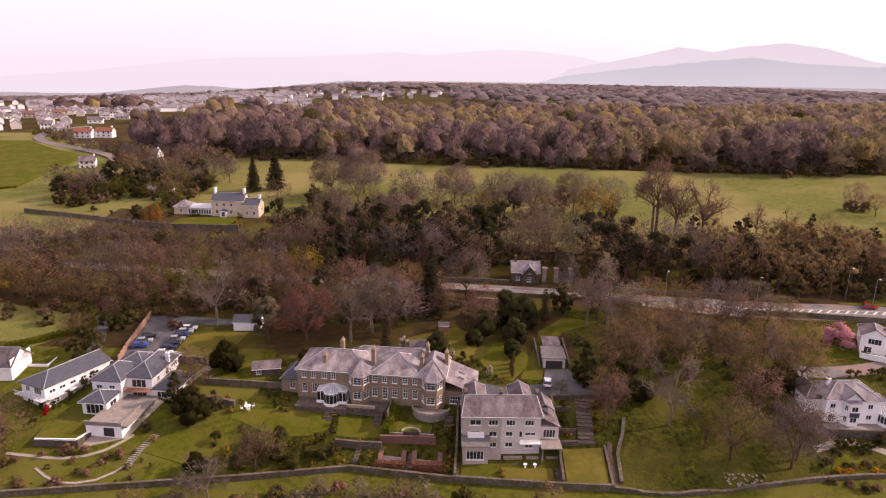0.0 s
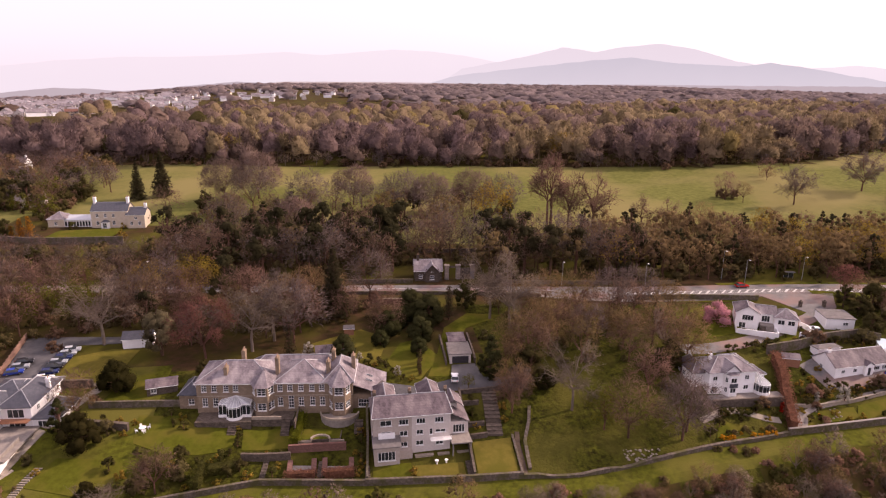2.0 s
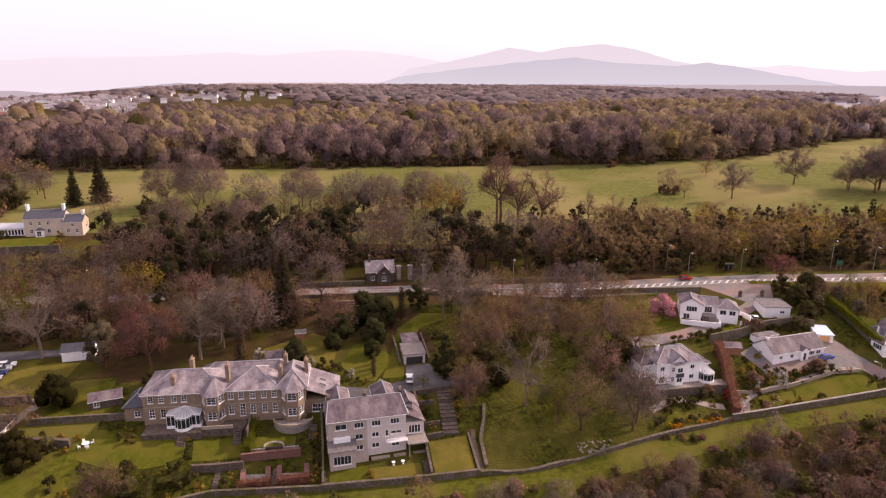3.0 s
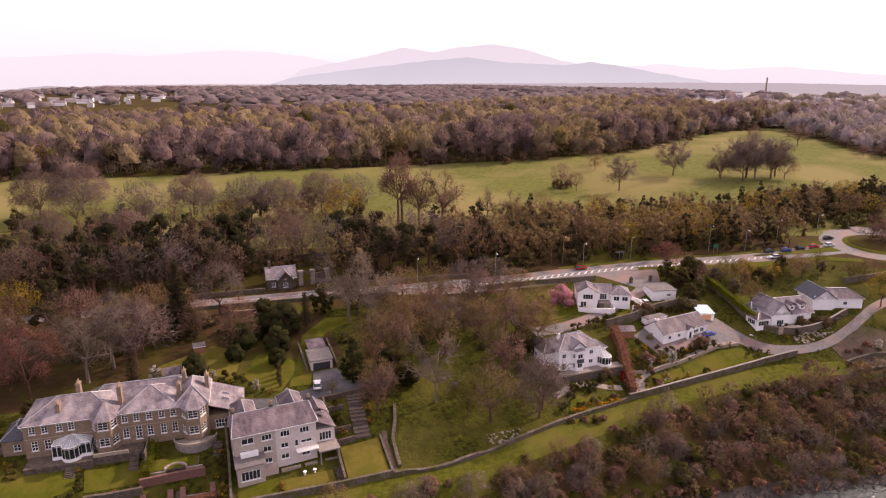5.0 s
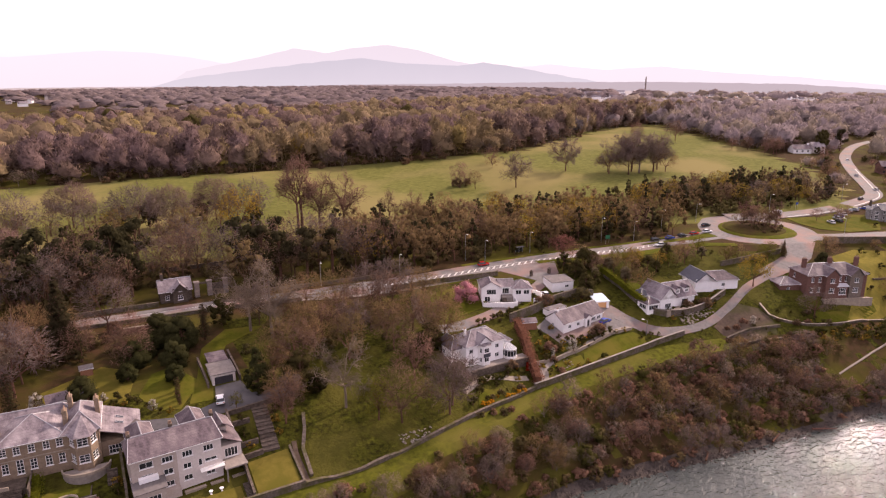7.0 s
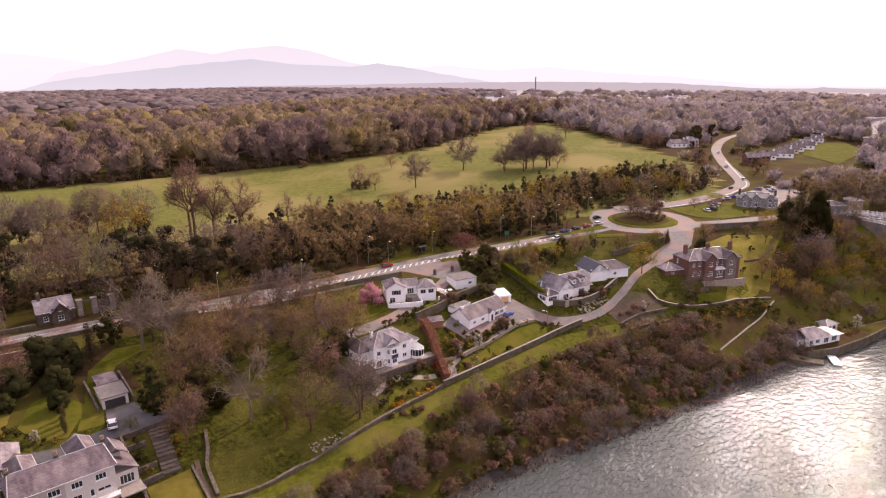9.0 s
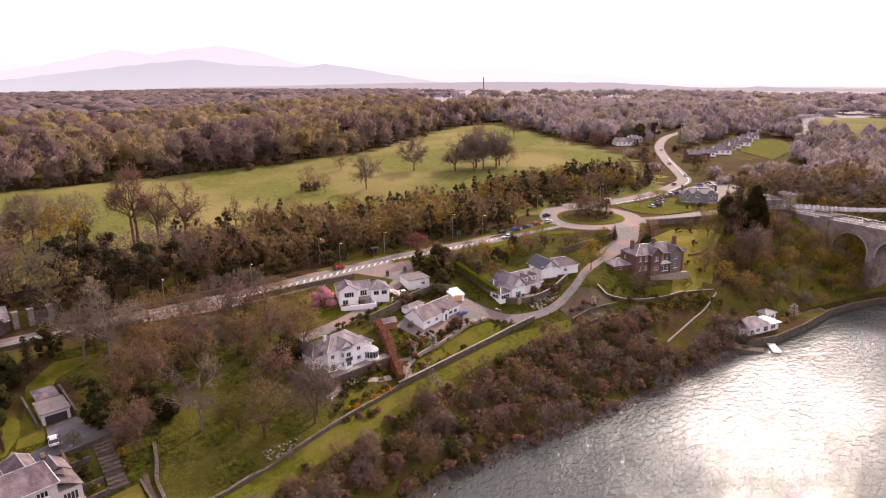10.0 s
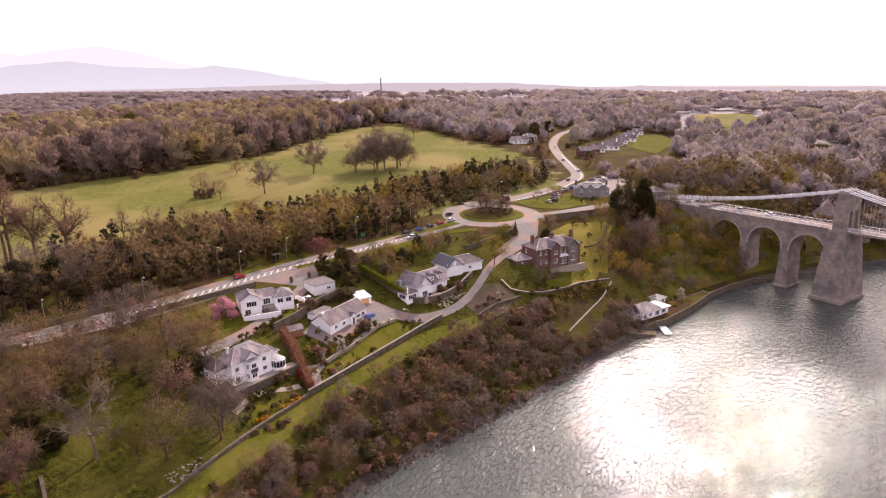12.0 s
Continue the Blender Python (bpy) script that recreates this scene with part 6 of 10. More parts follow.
patch("lawn", [(-121.5, 265.4), (-92.8, 264), (-92.5, 279), (-120.6, 278)], M["lawn"], "formal lawn before the cream house", "lawn", 0.12)
patch("lawn", [(-178, 284), (-160, 278), (-128, 268), (-127, 284), (-150, 296)], M["lawn"], "mown lawn beyond the long wall", "lawn", 0.1)
patch("lawn", [(-30, 262), (0, 262), (30, 256), (28, 248), (-4, 250), (-28, 252)], M["lawn"], "lawn glimpsed between the trees", "lawn", 0.1)
patch("lawn", [(90.8, 148.6), (93, 158), (98, 167), (108, 167), (112, 152.6)], M["lawn"], "lawn beside the white house", "lawn", 0.1)
patch("lawn", [(115, 149.2), (127, 153), (135, 149), (132, 146.5), (119, 146)], M["lawn"], "narrow garden of grass and shrubs beside the drive", "lawn", 0.1)
patch("lawn", [(121, 119.9), (147.5, 120.9), (149.3, 123.6), (146.5, 126.0), (139.5, 126.3), (124, 123.8)], M["lawn"], "long bright lawn behind the path wall", "lawn", 0.14)
patch("lawn", [(104, 119), (122, 120.5), (122.5, 123.5), (113, 123), (106, 121.5)], M["lawn"], "small lawn among the flower beds", "lawn", 0.12)
patch("lawn", [(82, 116.4), (85, 115.5), (90.4, 115.6), (92.6, 117.2), (91.6, 119.6), (87, 120.9), (84, 119.4)], M["lawn"], "small round-edged lawn of the lower garden", "lawn", 0.2)
patch("lawn", [(160.5, 146), (170, 143), (173, 137), (166, 134), (160.5, 137)], M["lawn"], "lawn behind the clipped hedge", "lawn", 0.1)
# this lawn's sunlit look comes from the lighter base colour
patch("lawn", [(219.8, 98.9), (228, 97.1), (236, 92.4), (244, 93.4), (252, 96.5), (265, 102), (279, 105.5), (280, 110.5), (262, 120), (247, 121), (243, 112), (240, 104), (231, 103.5)], M["lawn_sun_tint"], "yellow-green lawns round the red-brick house, sunlight painted in", "lawn", 0.12)
patch("lawn", [(208, 103), (222, 97), (236, 97.5), (238, 100), (226, 101), (212, 106)], M["lawn"], "garden bank below the red-brick house", "lawn", 0.12)
patch("lawn", [(480, 150), (560, 158), (600, 185), (560, 200), (500, 180)], M["lawn"], "bright field beyond the road", "field", 0.3, step=6)
patch("lawn", [(640, 130), (760, 120), (860, 160), (800, 210), (700, 190)], M["field"], "pale field on the far slope", "field", 0.4, step=10)
# ---- the stone hall ----
def hall():
    h = house("hall", "large brown stone hall with slate roofs, bays and terraces", -33.0, 134.3, -5.6, 18.9, "country house")
    up, lo = 5.1, 1.55
    W = lambda xs, z, w=1.15, hh=1.75: [(x, z, w, hh, (1, 2)) for x in xs]
    front = W((1.6, 3.8, 6.4, 8.5), up, hh=1.6) + W((1.7, 4.0), lo, hh=2.1) + W((18.2, 20.4, 22.8, 25.2, 27.4), up, hh=1.6) + W((18.2, 22.8, 25.3, 27.5), lo, hh=2.1) + [(20.6, lo - 0.5, 1.2, 2.9, (1, 3))]
    block(h, 0, 34.2, 0, 11, 7.1, M["hallstone"], {"f": front, "r": W((3, 7.5), up), "l": W((4, 8), up, hh=1.6) + W((8,), lo)}, z0=-3)
    cornice = bm_new()
    box(cornice, -0.25, 34.45, -0.25, 11.25, 6.85, 7.1)
    box(cornice, -0.08, 34.28, -0.08, 0.0, 4.0, 4.2)
    part("cornice", cornice, M["sandstone"], h, "pale stone eaves band")
    roof(h, 0, 17, 0, 11, 7.1, 3.0, M["slate_pale"], over=0.45)
    roof(h, 17.2, 28.5, 0.0, 11, 7.12, 3.0, M["slate_pale"], over=0.4)
    roof(h, 28, 34.2, 0.0, 11, 7.14, 2.9, M["slate_pale"], axis="y", over=0.45)
    for x in (14.6, 31.4):
        canted_bay(h, x, 0, 5.0, 2.2, -3, 7.1, M["hallstone"], (lo, up), 1.75, M["slate_pale"], 2.7, over=0.4, ww=0.8, bars=(1, 2))
    block(h, 10, 31, 11.2, 13, 6.6, M["hallside"], {}, z0=-3, name="rear_wall", skip="f")
    roof(h, 10, 31, 6.6, 13.0, 6.7, 2.7, M["slate_pale"], over=0.4)
    for x, y, top in ((6.1, 2.4, 10.2), (8.6, 8.6, 11.4), (17.1, 4.2, 11.6), (28.6, 3.4, 10.9), (29.2, 9.0, 11.2), (34.0, 6.5, 10.9)):
        chimney(h, x, y, 6.8, top, 1.6, 0.8, 4, M["hallstone"], turn=1)
    conservatory(h, 5.2, 12.0, -2.2, 0.0, 3.2, 1.1, 0.7, turret=1.7)
    # low wings
    block(h, -4.4, 0, 1.5, 8.5, 3.6, M["hallstone"], {"f": [(2.6, 1.3, 1.3, 1.4, (1, 1))]}, z0=-3)
    roof(h, -4.4, 0.2, 1.5, 8.5, 3.6, 2.2, M["slate_blue"], axis="y", over=0.3)
    block(h, 34.2, 40.5, 1.2, 12, 3.4, M["hallstone"], {"f": [(2.4, 0.4, 2.4, 1.9, (3, 1))]}, z0=-3)
    lean_roof(h, 34.2, 41.2, 1.2, 12.5, 3.2, 6.0, M["slate_pale"], "l")
    for y in (5.5, 8.0):
        skylight(h, 37.6, y, 4.85, Matrix.Rotation(radians(22), 4, "Y"), 1.6, 0.7)
    # garden terraces with parapets and steps
    b = bm_new()
    box(b, 0.5, 12.5, -4.4, 0.0, -3, 0.15)
    part("terrace", b, M["stone"], h, "raised stone terrace")
    b = bm_new()
    box(b, 12.5, 21.5, -3.6, 0.0, -3, 0.25)
    part("terrace", b, M["stone"], h, "raised stone terrace")
    b = bm_new()
    pts = [(31.4 + 4.2 * math.cos(a), -1.2 + 3.4 * math.sin(a)) for a in [math.pi + i * math.pi / 12 for i in range(13)]]
    prism(b, pts, -3, 0.1)
    part("terrace", b, M["paving"], h, "curved paved terrace")
    b = bm_new()
    bent_wall(b, pts, 0.1, 0.65, 0.25)
    part("parapet", b, M["sandstone"], h, "low curved parapet")
    for x0, x1, y in ((12.5, 21.3, -3.7),):
        b = bm_new()
        box(b, x0, x1 - 2.4, y, y + 0.28, 0.25, 0.95)
        part("parapet", b, M["sandstone"], h, "low stone parapet")
    for x in (20.0, 8.6, 35.8):
        for i in range(9):
            b = bm_new()
            box(b, x - 0.9, x + 0.9, -3.6 - 0.32 * (i + 1), -3.6 - 0.32 * i, -3.2, 0.1 - 0.2 * (i + 1))
            part("step", b, M["stone"], h)
    b = bm_new()
    box(b, 22.2, 22.5, -7, -0.5, -2.6, 1.6)
    part("terrace_wall", b, M["stone"], h)


hall()

# small buildings round the hall
def shed(name, label, x, y, turn, w, d, h, rise, wall_mat, roof_mat, wins=None, category="shed", z=None):
    s = house(name, label, x, y, turn, z, category)
    block(s, 0, w, 0, d, h, wall_mat, wins, {"l": rise, "r": rise})
    roof(s, 0, w, 0, d, h, rise, roof_mat, hip=(False, False), over=0.25, ridge=False)
    return s


shed("garden_shed", "white garden shed with a grey slate roof", -57.2, 163.3, 2, 7.2, 4.0, 2.4, 1.6, M["white"], M["slate_blue"])
shed("outbuilding", "low stone outbuilding with a pale slate roof", -45.5, 141.2, 12, 6.5, 4.0, 1.9, 1.3, M["stone"], M["slate"], {"f": [(1.4, 0.6, 1.2, 1.1)]})
shed("outbuilding", "white outbuilding with a dark slate roof behind the hall", -7.6, 150.5, 5, 4.2, 3.6, 2.4, 1.3, M["white"], M["slate"])
shed("outbuilding", "dark timber shed behind the hall", -2.8, 150.8, 5, 3.6, 3.4, 2.1, 1.1, M["wood"], M["slate_blue"])
shed("greenhouse", "small grey summer house on the lawn", -0.6, 163, 0, 2.6, 2.2, 1.9, 0.7, M["wood"], M["felt"])

# ---- the pair of villas ----
def villas():
    v = house("villa", "pair of pebbledashed villas with a hipped slate roof", 5.0, 117.8, 1.5, 15.2, "semi-detached house")
    two = (1, 0)
    left = [(2.6, 6.9, 2.4, 1.25, (1, 0)), (6.3, 6.9, 2.0, 1.25, (2, 0)), (2.6, 4.3, 2.2, 1.3, (1, 0)), (6.3, 4.3, 1.7, 1.2, (1, 0)), (6.3, 1.8, 1.7, 1.1, two)]
    block(v, 0, 8.0, 0, 8.2, 8.9, M["beige_render"], {"f": left, "l": [(3, 6.9, 1.0, 1.2), (5.5, 4, 1.0, 1.2)]}, z0=-2)
    right = [(1.9, 6.9, 1.9, 1.25, (2, 0)), (5.8, 6.9, 1.9, 1.25, (2, 0)), (1.7, 4.4, 1.5, 1.1, (1, 0)), (4.1, 4.2, 0.7, 1.4, (0, 0)), (6.1, 4.6, 2.3, 0.7, (1, 0)), (1.7, 1.9, 1.6, 1.1, (1, 0)), (5.9, 1.7, 1.7, 1.0, (1, 0))]
    block(v, 8.0, 16.2, -0.02, 8.2, 8.88, M["grey_render"], {"f": right, "r": [(6, 6.9, 1, 1.2)]}, z0=-2)
    roof(v, 0, 16.2, 0, 8.2, 8.9, 2.7, M["slate"], over=0.4, inset=0.9)
    for x in (0.6, 8.1, 15.8):
        chimney(v, x, 4.6, 9.8, 12.4, 0.6, 1.1, 3, M["stone"], turn=0)
    # rear wings
    block(v, 1.0, 5.5, 8.2, 16, 7.6, M["beige_render"], {}, {"b": 2.0})
    roof(v, 1.0, 5.5, 7.0, 16, 7.6, 2.2, M["slate"], axis="y", hip=(False, True))
    block(v, 11.2, 15.6, 8.2, 16, 7.6, M["grey_render"], {}, {"b": 2.0})
    roof(v, 11.2, 15.6, 7.0, 16, 7.6, 2.4, M["slate"], axis="y", hip=(False, True))
    block(v, 5.5, 11.2, 8.2, 15, 5.2, M["grey_render"], {}, name="link_wall")
    f = bm_new()
    box(f, 5.4, 11.3, 8.1, 15.1, 5.2, 5.45)
    part("flat_roof", f, M["felt"], v, "grey felt flat roof")
    f = bm_new()
    box(f, 6.6, 7.8, 10, 11.6, 5.45, 5.95)
    part("roof_light", f, M["pvc"], v, "white roof light")
    # side wing with balcony
    block(v, 16.2, 20.4, 1.6, 9.0, 5.8, M["grey_render"], {"f": [(2.2, 3.2, 2.6, 1.9, (3, 0))], "r": [(3, 3.4, 1, 1.2)]}, z0=-2)
    lean_roof(v, 16.0, 20.4, 1.4, 9.0, 5.8, 8.4, M["slate"], "l")
    block(v, 16.2, 18.6, 5.2, 9, 8.2, M["grey_render"], {"f": [(1.4, 6.6, 0.8, 0.8)]})
    roof(v, 16.0, 19.4, 4.4, 9.0, 8.0, 1.5, M["slate"], axis="y", hip=(False, False))
    b = bm_new()
    box(b, 16.2, 20.6, -2.2, 1.7, 2.7, 2.95)
    for x in (16.4, 20.2):
        box(b, x, x + 0.25, -2.1, -1.85, -2, 2.7)
    part("balcony", b, M["paving"], v, "pale paved balcony")
    # balcony rail
    b = bm_new()
    for i in range(19):
        box(b, 12.0 + i * 0.24, 12.06 + i * 0.24, -1.1, -1.04, 3.3, 4.0)
    box(b, 11.9, 16.4, -1.14, -1.0, 4.0, 4.08)
    box(b, 11.9, 16.4, -1.14, 0.1, 3.15, 3.3)
    part("balcony_rail", b, M["pvc"], v, "white railed balcony")
    # ground floor projections
    block(v, 0, 5.2, -2.6, 0, 3.6, M["beige_render"], {"f": [(2.5, 0.5, 3.6, 2.0, (4, 0))]}, z0=-2, name="porch_wall")
    lean_roof(v, -0.1, 5.3, -2.7, 0, 3.6, 4.6, M["felt"], "b")
    b = bm_new()
    box(b, 1.0, 4.4, -0.9, 0, 4.5, 5.4)
    part("balcony", b, M["pvc"], v, "small white balcony")
    block(v, 5.2, 8.0, -1.4, 0, 1.6, M["beige_render"], {}, z0=-2, name="porch_wall")
    b = bm_new()
    box(b, 8.2, 20.8, -3.6, -0.1, -2.6, -0.7)
    part("terrace", b, M["paving"], v, "paved terrace below the villa")
    for x0, x1 in ((8.6, 12.4), (13.4, 15.8), (17.6, 20.0)):
        b = bm_new()
        box(b, x0, x1, -1.5, -0.9, -0.7, 0.25)
        box(b, x0 - 0.08, x1 + 0.08, -1.58, -0.82, 0.25, 0.36)
        part("planter_wall", b, M["sandstone"], v, "low pale wall")


villas()

# steps and walls of the villa gardens
def garden_steps(x, y, n, w, rise, run, mat, label, turn=0, z=None, soil=True):
    s = thing("garden_steps", label, "steps", pose(x, y, ground(x, y) if z is None else z, 0, 0, turn))
    m = s.matrix_basis
    for i in range(n):
        p = m @ Vector((0, (i + 1) * run, 0))
        top = ground(p.x, p.y) - m.translation.z + 0.16
        b = bm_new()
        box(b, -w / 2, w / 2, i * run, (i + 1) * run + 0.05, top - 1.4, top)
        part("step", b, mat, s)
    return s


garden_steps(31.6, 120.4, 12, 3.4, 0.34, 1.15, M["stone"], "broad flight of terraced stone steps", -6, z=15.0)
garden_steps(24.5, 109.9, 14, 1.3, 0.17, 0.33, M["stone"], "narrow stone steps between the lawns", 0, z=13.0)
garden_steps(3.6, 111.6, 10, 1.0, 0.17, 0.4, M["stone"], "narrow stone steps by the wall", 0, z=13.0)
garden_steps(-17.6, 114.6, 14, 1.1, 0.17, 0.36, M["stone"], "stone steps up through the terraces", -8, z=13.2)
garden_steps(-6.0, 114.2, 9, 1.2, 0.18, 0.42, M["stone"], "steps between the brick beds", -6, z=13.2)
for x0, y0, x1, y1, z in ((26, 120.2, 29.8, 120.4, 15.8), (26.2, 123.5, 29.8, 123.6, 17.0), (26.2, 130, 29.8, 130, 18.8), (26.2, 134, 37, 134.4, 20.4)):
    wall_run("terrace_wall", [(x0, y0), (x1, y1)], 1.0, M["stone"], "low retaining wall of the terraced garden", 0.4)
wall_run("party_wall", [(25.0, 110), (25.4, 120), (25.8, 134)], 1.7, M["stone"], "stone wall with pale piers between gardens", 0.35)
wall_run("party_wall", [(3.4, 111.4), (3.9, 120), (4.2, 131)], 1.6, M["drystone"], "stone wall between hall and villa", 0.35)
wall_run("edge_wall", [(35.0, 110), (35.3, 120)], 0.4, M["drystone"], "low wall along the garden path", 0.35)
ribbon("path", [(35.7, 110.3), (36.0, 118), (36.6, 121)], 1.0, M["mud"], "brown paved garden path", "path", lift=0.1, across=2)
# hall parterre walls
wall_run("terrace_wall", [(-22, 120.3), (-12, 119.6)], 1.5, M["stone"], "stone terrace wall below the lawn", 0.5)
wall_run("terrace_wall", [(-12.6, 121.4), (-5.5, 121), (-0.6, 120.6)], 1.6, M["redbrick"], "brown brick terrace wall", 0.5)


def brick_beds():
    for x0, x1 in ((-12.0, -7.2), (-5.0, 0.4)):
        h = thing("brick_bed", "paved garden bed framed by clipped russet hedges", "flower bed")
        b = bm_new()
        box(b, x0, x1, 115.4, 118.3, 12, 14.55)
        part("bed_paving", b, M["paving"], h)
        for a, c in ((x0 - 0.5, x0 + 0.5), (x1 - 0.5, x1 + 0.5)):
            b = bm_new()
            box(b, a, c, 114.9, 119, 12, 15.2)
            part("brick_pier", b, M["redbrick"], h)
        b = bm_new()
        box(b, x0 - 0.4, x1 + 0.4, 114.6, 115.4, 12, 15.1)
        part("brick_wall", b, M["redbrick"], h)


brick_beds()
M["hedge_green"] = leaf("clipped hedge leaves", (0.15, 0.2, 0.02), 0.2, 0.05)
hedge("hedge", [(-12.5, 114.5), (-7.0, 114.2)], 1.1, 2.0, M["beech"], "clipped russet hedge before the brick bed", lift=-0.2)
hedge("hedge", [(-5.0, 114.0), (0.9, 113.8)], 1.1, 2.0, M["beech"], "clipped russet hedge before the brick bed", lift=-0.2)


def exedra():
    e = thing("garden_seat_wall", "curved stone seat wall with a central arch", "garden wall", pose(-6.0, 122.6, 16.1, 0, 0, -4))
    b = bm_new()
    bent_wall(b, [(2.0 * math.cos(math.pi * a / 8), 1.6 * math.sin(math.pi * a / 8)) for a in range(9)], -1, 1.5, 0.35)
    part("curved_wall", b, M["sandstone"], e)
    b = bm_new()
    box(b, -5, -2, -0.2, 0.2, -1, 1.0), box(b, 2, 5, -0.2, 0.2, -1, 1.0)
    part("straight_wall", b, M["sandstone"], e)


exedra()
hedge("hedge", [(-11.3, 122.6), (-10.7, 126), (-10.2, 130)], 1.6, 2.4, M["hedge_green"], "tall clipped green hedge between the lawns")
hedge("hedge", [(-29.3, 112.2), (-29.0, 117.5)], 1.2, 3.2, M["leaf_mid"], "tall dark clipped hedge by the wall")
hedge("hedge", [(-28, 117.6), (-22.5, 118.4)], 3.0, 1.4, M["leaf_mid"], "low mounded hedge of the lower garden")
hedge("hedge", [(-112, 150.5), (-103, 157), (-96, 165)], 1.6, 1.6, M["hedge_green"], "clipped green hedge beside the meadow")
hedge("hedge", [(159.6, 153), (157.9, 141), (158.2, 131.3)], 1.5, 1.7, M["hedge_green"], "long clipped bright green hedge on a wall", lift=2.0)
hedge("beech_hedge", [(111.3, 139), (109.5, 133.5), (106.2, 126.8), (102.2, 117.9)], 2.2, 3.0, M["beech"], "long clipped russet beech hedge")

# ---- houses to the left of the hall ----
def modern_house():
    h = house("modern_house", "white modern house with grey slate hipped roofs", -78.8, 126.2, -4, 17.9, "house")
    R = M["slate_blue"]
    # front pavilion with glazed gable
    block(h, 0, 5.6, 0, 5.0, 3.0, M["white"], {"f": [(2.8, 0.1, 4.0, 2.4, (3, 0))], "r": [(2.6, 0.1, 2.4, 2.3, (1, 0))]})
    roof(h, 0, 5.6, -0.6, 5.2, 3.0, 1.7, R, over=0.4)
    # two-storey wings
    block(h, -0.6, 6.2, 5.0, 13, 5.6, M["white"], {"f": [(1.6, 3.6, 1.4, 0.9, (1, 0)), (4.6, 3.6, 1.4, 0.9, (1, 0))], "l": [(3, 3.5, 1, 1)]})
    roof(h, -0.6, 6.2, 5.0, 14, 5.6, 2.3, R, axis="y", over=0.5)
    block(h, 6.0, 12.2, 7.4, 20, 5.6, M["white"], {"f": [(3.0, 3.1, 3.4, 2.0, (2, 0)), (3.0, 0.2, 3.4, 2.2, (2, 0))], "r": [(3, 3.6, 1.2, 1.2), (7, 3.6, 1.2, 1.2)]})
    roof(h, 6.0, 12.2, 7.4, 20, 5.6, 2.5, R, axis="y", over=0.5)
    block(h, 0.4, 9.0, 10.5, 20, 5.6, M["white"], {})
    roof(h, 0.2, 9.2, 10.5, 20.4, 5.6, 2.5, R, over=0.4)
    b = bm_new()
    box(b, 6.2, 12, 5.6, 7.4, 2.75, 2.95)
    for i in range(15):
        box(b, 6.3 + i * 0.4, 6.35 + i * 0.4, 5.62, 5.68, 2.95, 3.85)
    box(b, 6.2, 12, 5.6, 5.7, 3.85, 3.92)
    part("balcony", b, M["wood"], h, "timber balcony with railing")
    block(h, 12.2, 17.6, 7.5, 15.5, 2.8, M["white"], {"f": [(1.8, 0.1, 1.8, 2.2, (1, 0))], "r": [(2.5, 0.6, 1.6, 1.6, (1, 0)), (5.6, 0.6, 1.6, 1.6, (1, 0))]})
    roof(h, 12.2, 17.6, 7.5, 16, 2.8, 2.1, R, axis="y", over=0.4)
    block(h, 3.6, 12, 20, 26.5, 2.9, M["white"], {"r": [(3, 0.2, 3.6, 2.2, "garage", M["door"])]})
    roof(h, 3.6, 12, 20, 26.8, 2.9, 1.9, R, over=0.4)
    chimney(h, 12.0, 15.6, 5, 8.4, 0.8, 0.8, 1, M["white"])
    skylight(h, 7.6, 14.5, 8.05, Matrix.Rotation(radians(-35), 4, "Y"), 1.0, 1.2)
    # lower garage terrace
    block(h, 4.6, 12.4, -6.2, 1.5, 1.2, M["white"], {"f": [(5.0, -1.4, 2.4, 2.1, "garage", M["door"])]}, z0=-4, name="garage_wall")
    b = bm_new()
    box(b, 4.4, 12.6, -6.4, -6.1, 1.2, 2.1), box(b, 12.3, 12.6, -6.1, 1.5, 1.2, 2.1)
    part("terrace_parapet", b, M["paving"], h, "pale terrace parapet")
    b = bm_new()
    box(b, 4.4, 13.6, -6.1, 7.4, 0.9, 1.24)
    part("terrace", b, M["paving"], h, "paved terrace above the garage")


modern_house()


def white_range():
    h = house("long_house", "long white house with a grey slate roof and balcony", -87.4, 127.2, 66, 18.2, "house")
    wins = [(x, 3.2, 1.5, 0.8, (1, 0)) for x in (1.8, 4.2, 6.8, 9.4, 12.6)] + [(x, 0.5, 1.2, 1.1) for x in (2.5, 6, 9.5, 13)]
    block(h, 0, 16.5, 0, 7.9, 4.9, M["white"], {"f": wins, "l": [(2.0, 3.0, 1.4, 1.4, (1, 0)), (5.4, 2.9, 2.4, 1.7, (2, 0)), (5.4, 0.3, 1.3, 1.6), (2.4, 0.3, 2.0, 1.5, (1, 0))]})
    roof(h, 0, 16.5, 0, 7.9, 4.9, 1.9, M["slate_blue"], hip=(True, False), over=0.5)
    b = bm_new()
    box(b, -1.5, 0, -0.6, 8.6, 2.35, 2.5), box(b, 0, 9, -1.2, 0, 2.35, 2.5)
    for i in range(20):
        box(b, -1.46, -1.4, -0.5 + i * 0.47, -0.45 + i * 0.47, 2.5, 3.4), box(b, i * 0.45, i * 0.45 + 0.05, -1.16, -1.1, 2.5, 3.4)
    box(b, -1.5, -1.38, -0.6, 8.6, 3.4, 3.48), box(b, -1.4, 9, -1.2, -1.08, 3.4, 3.48)
    part("balcony", b, M["white_metal"], h, "pale railed balcony")


white_range()


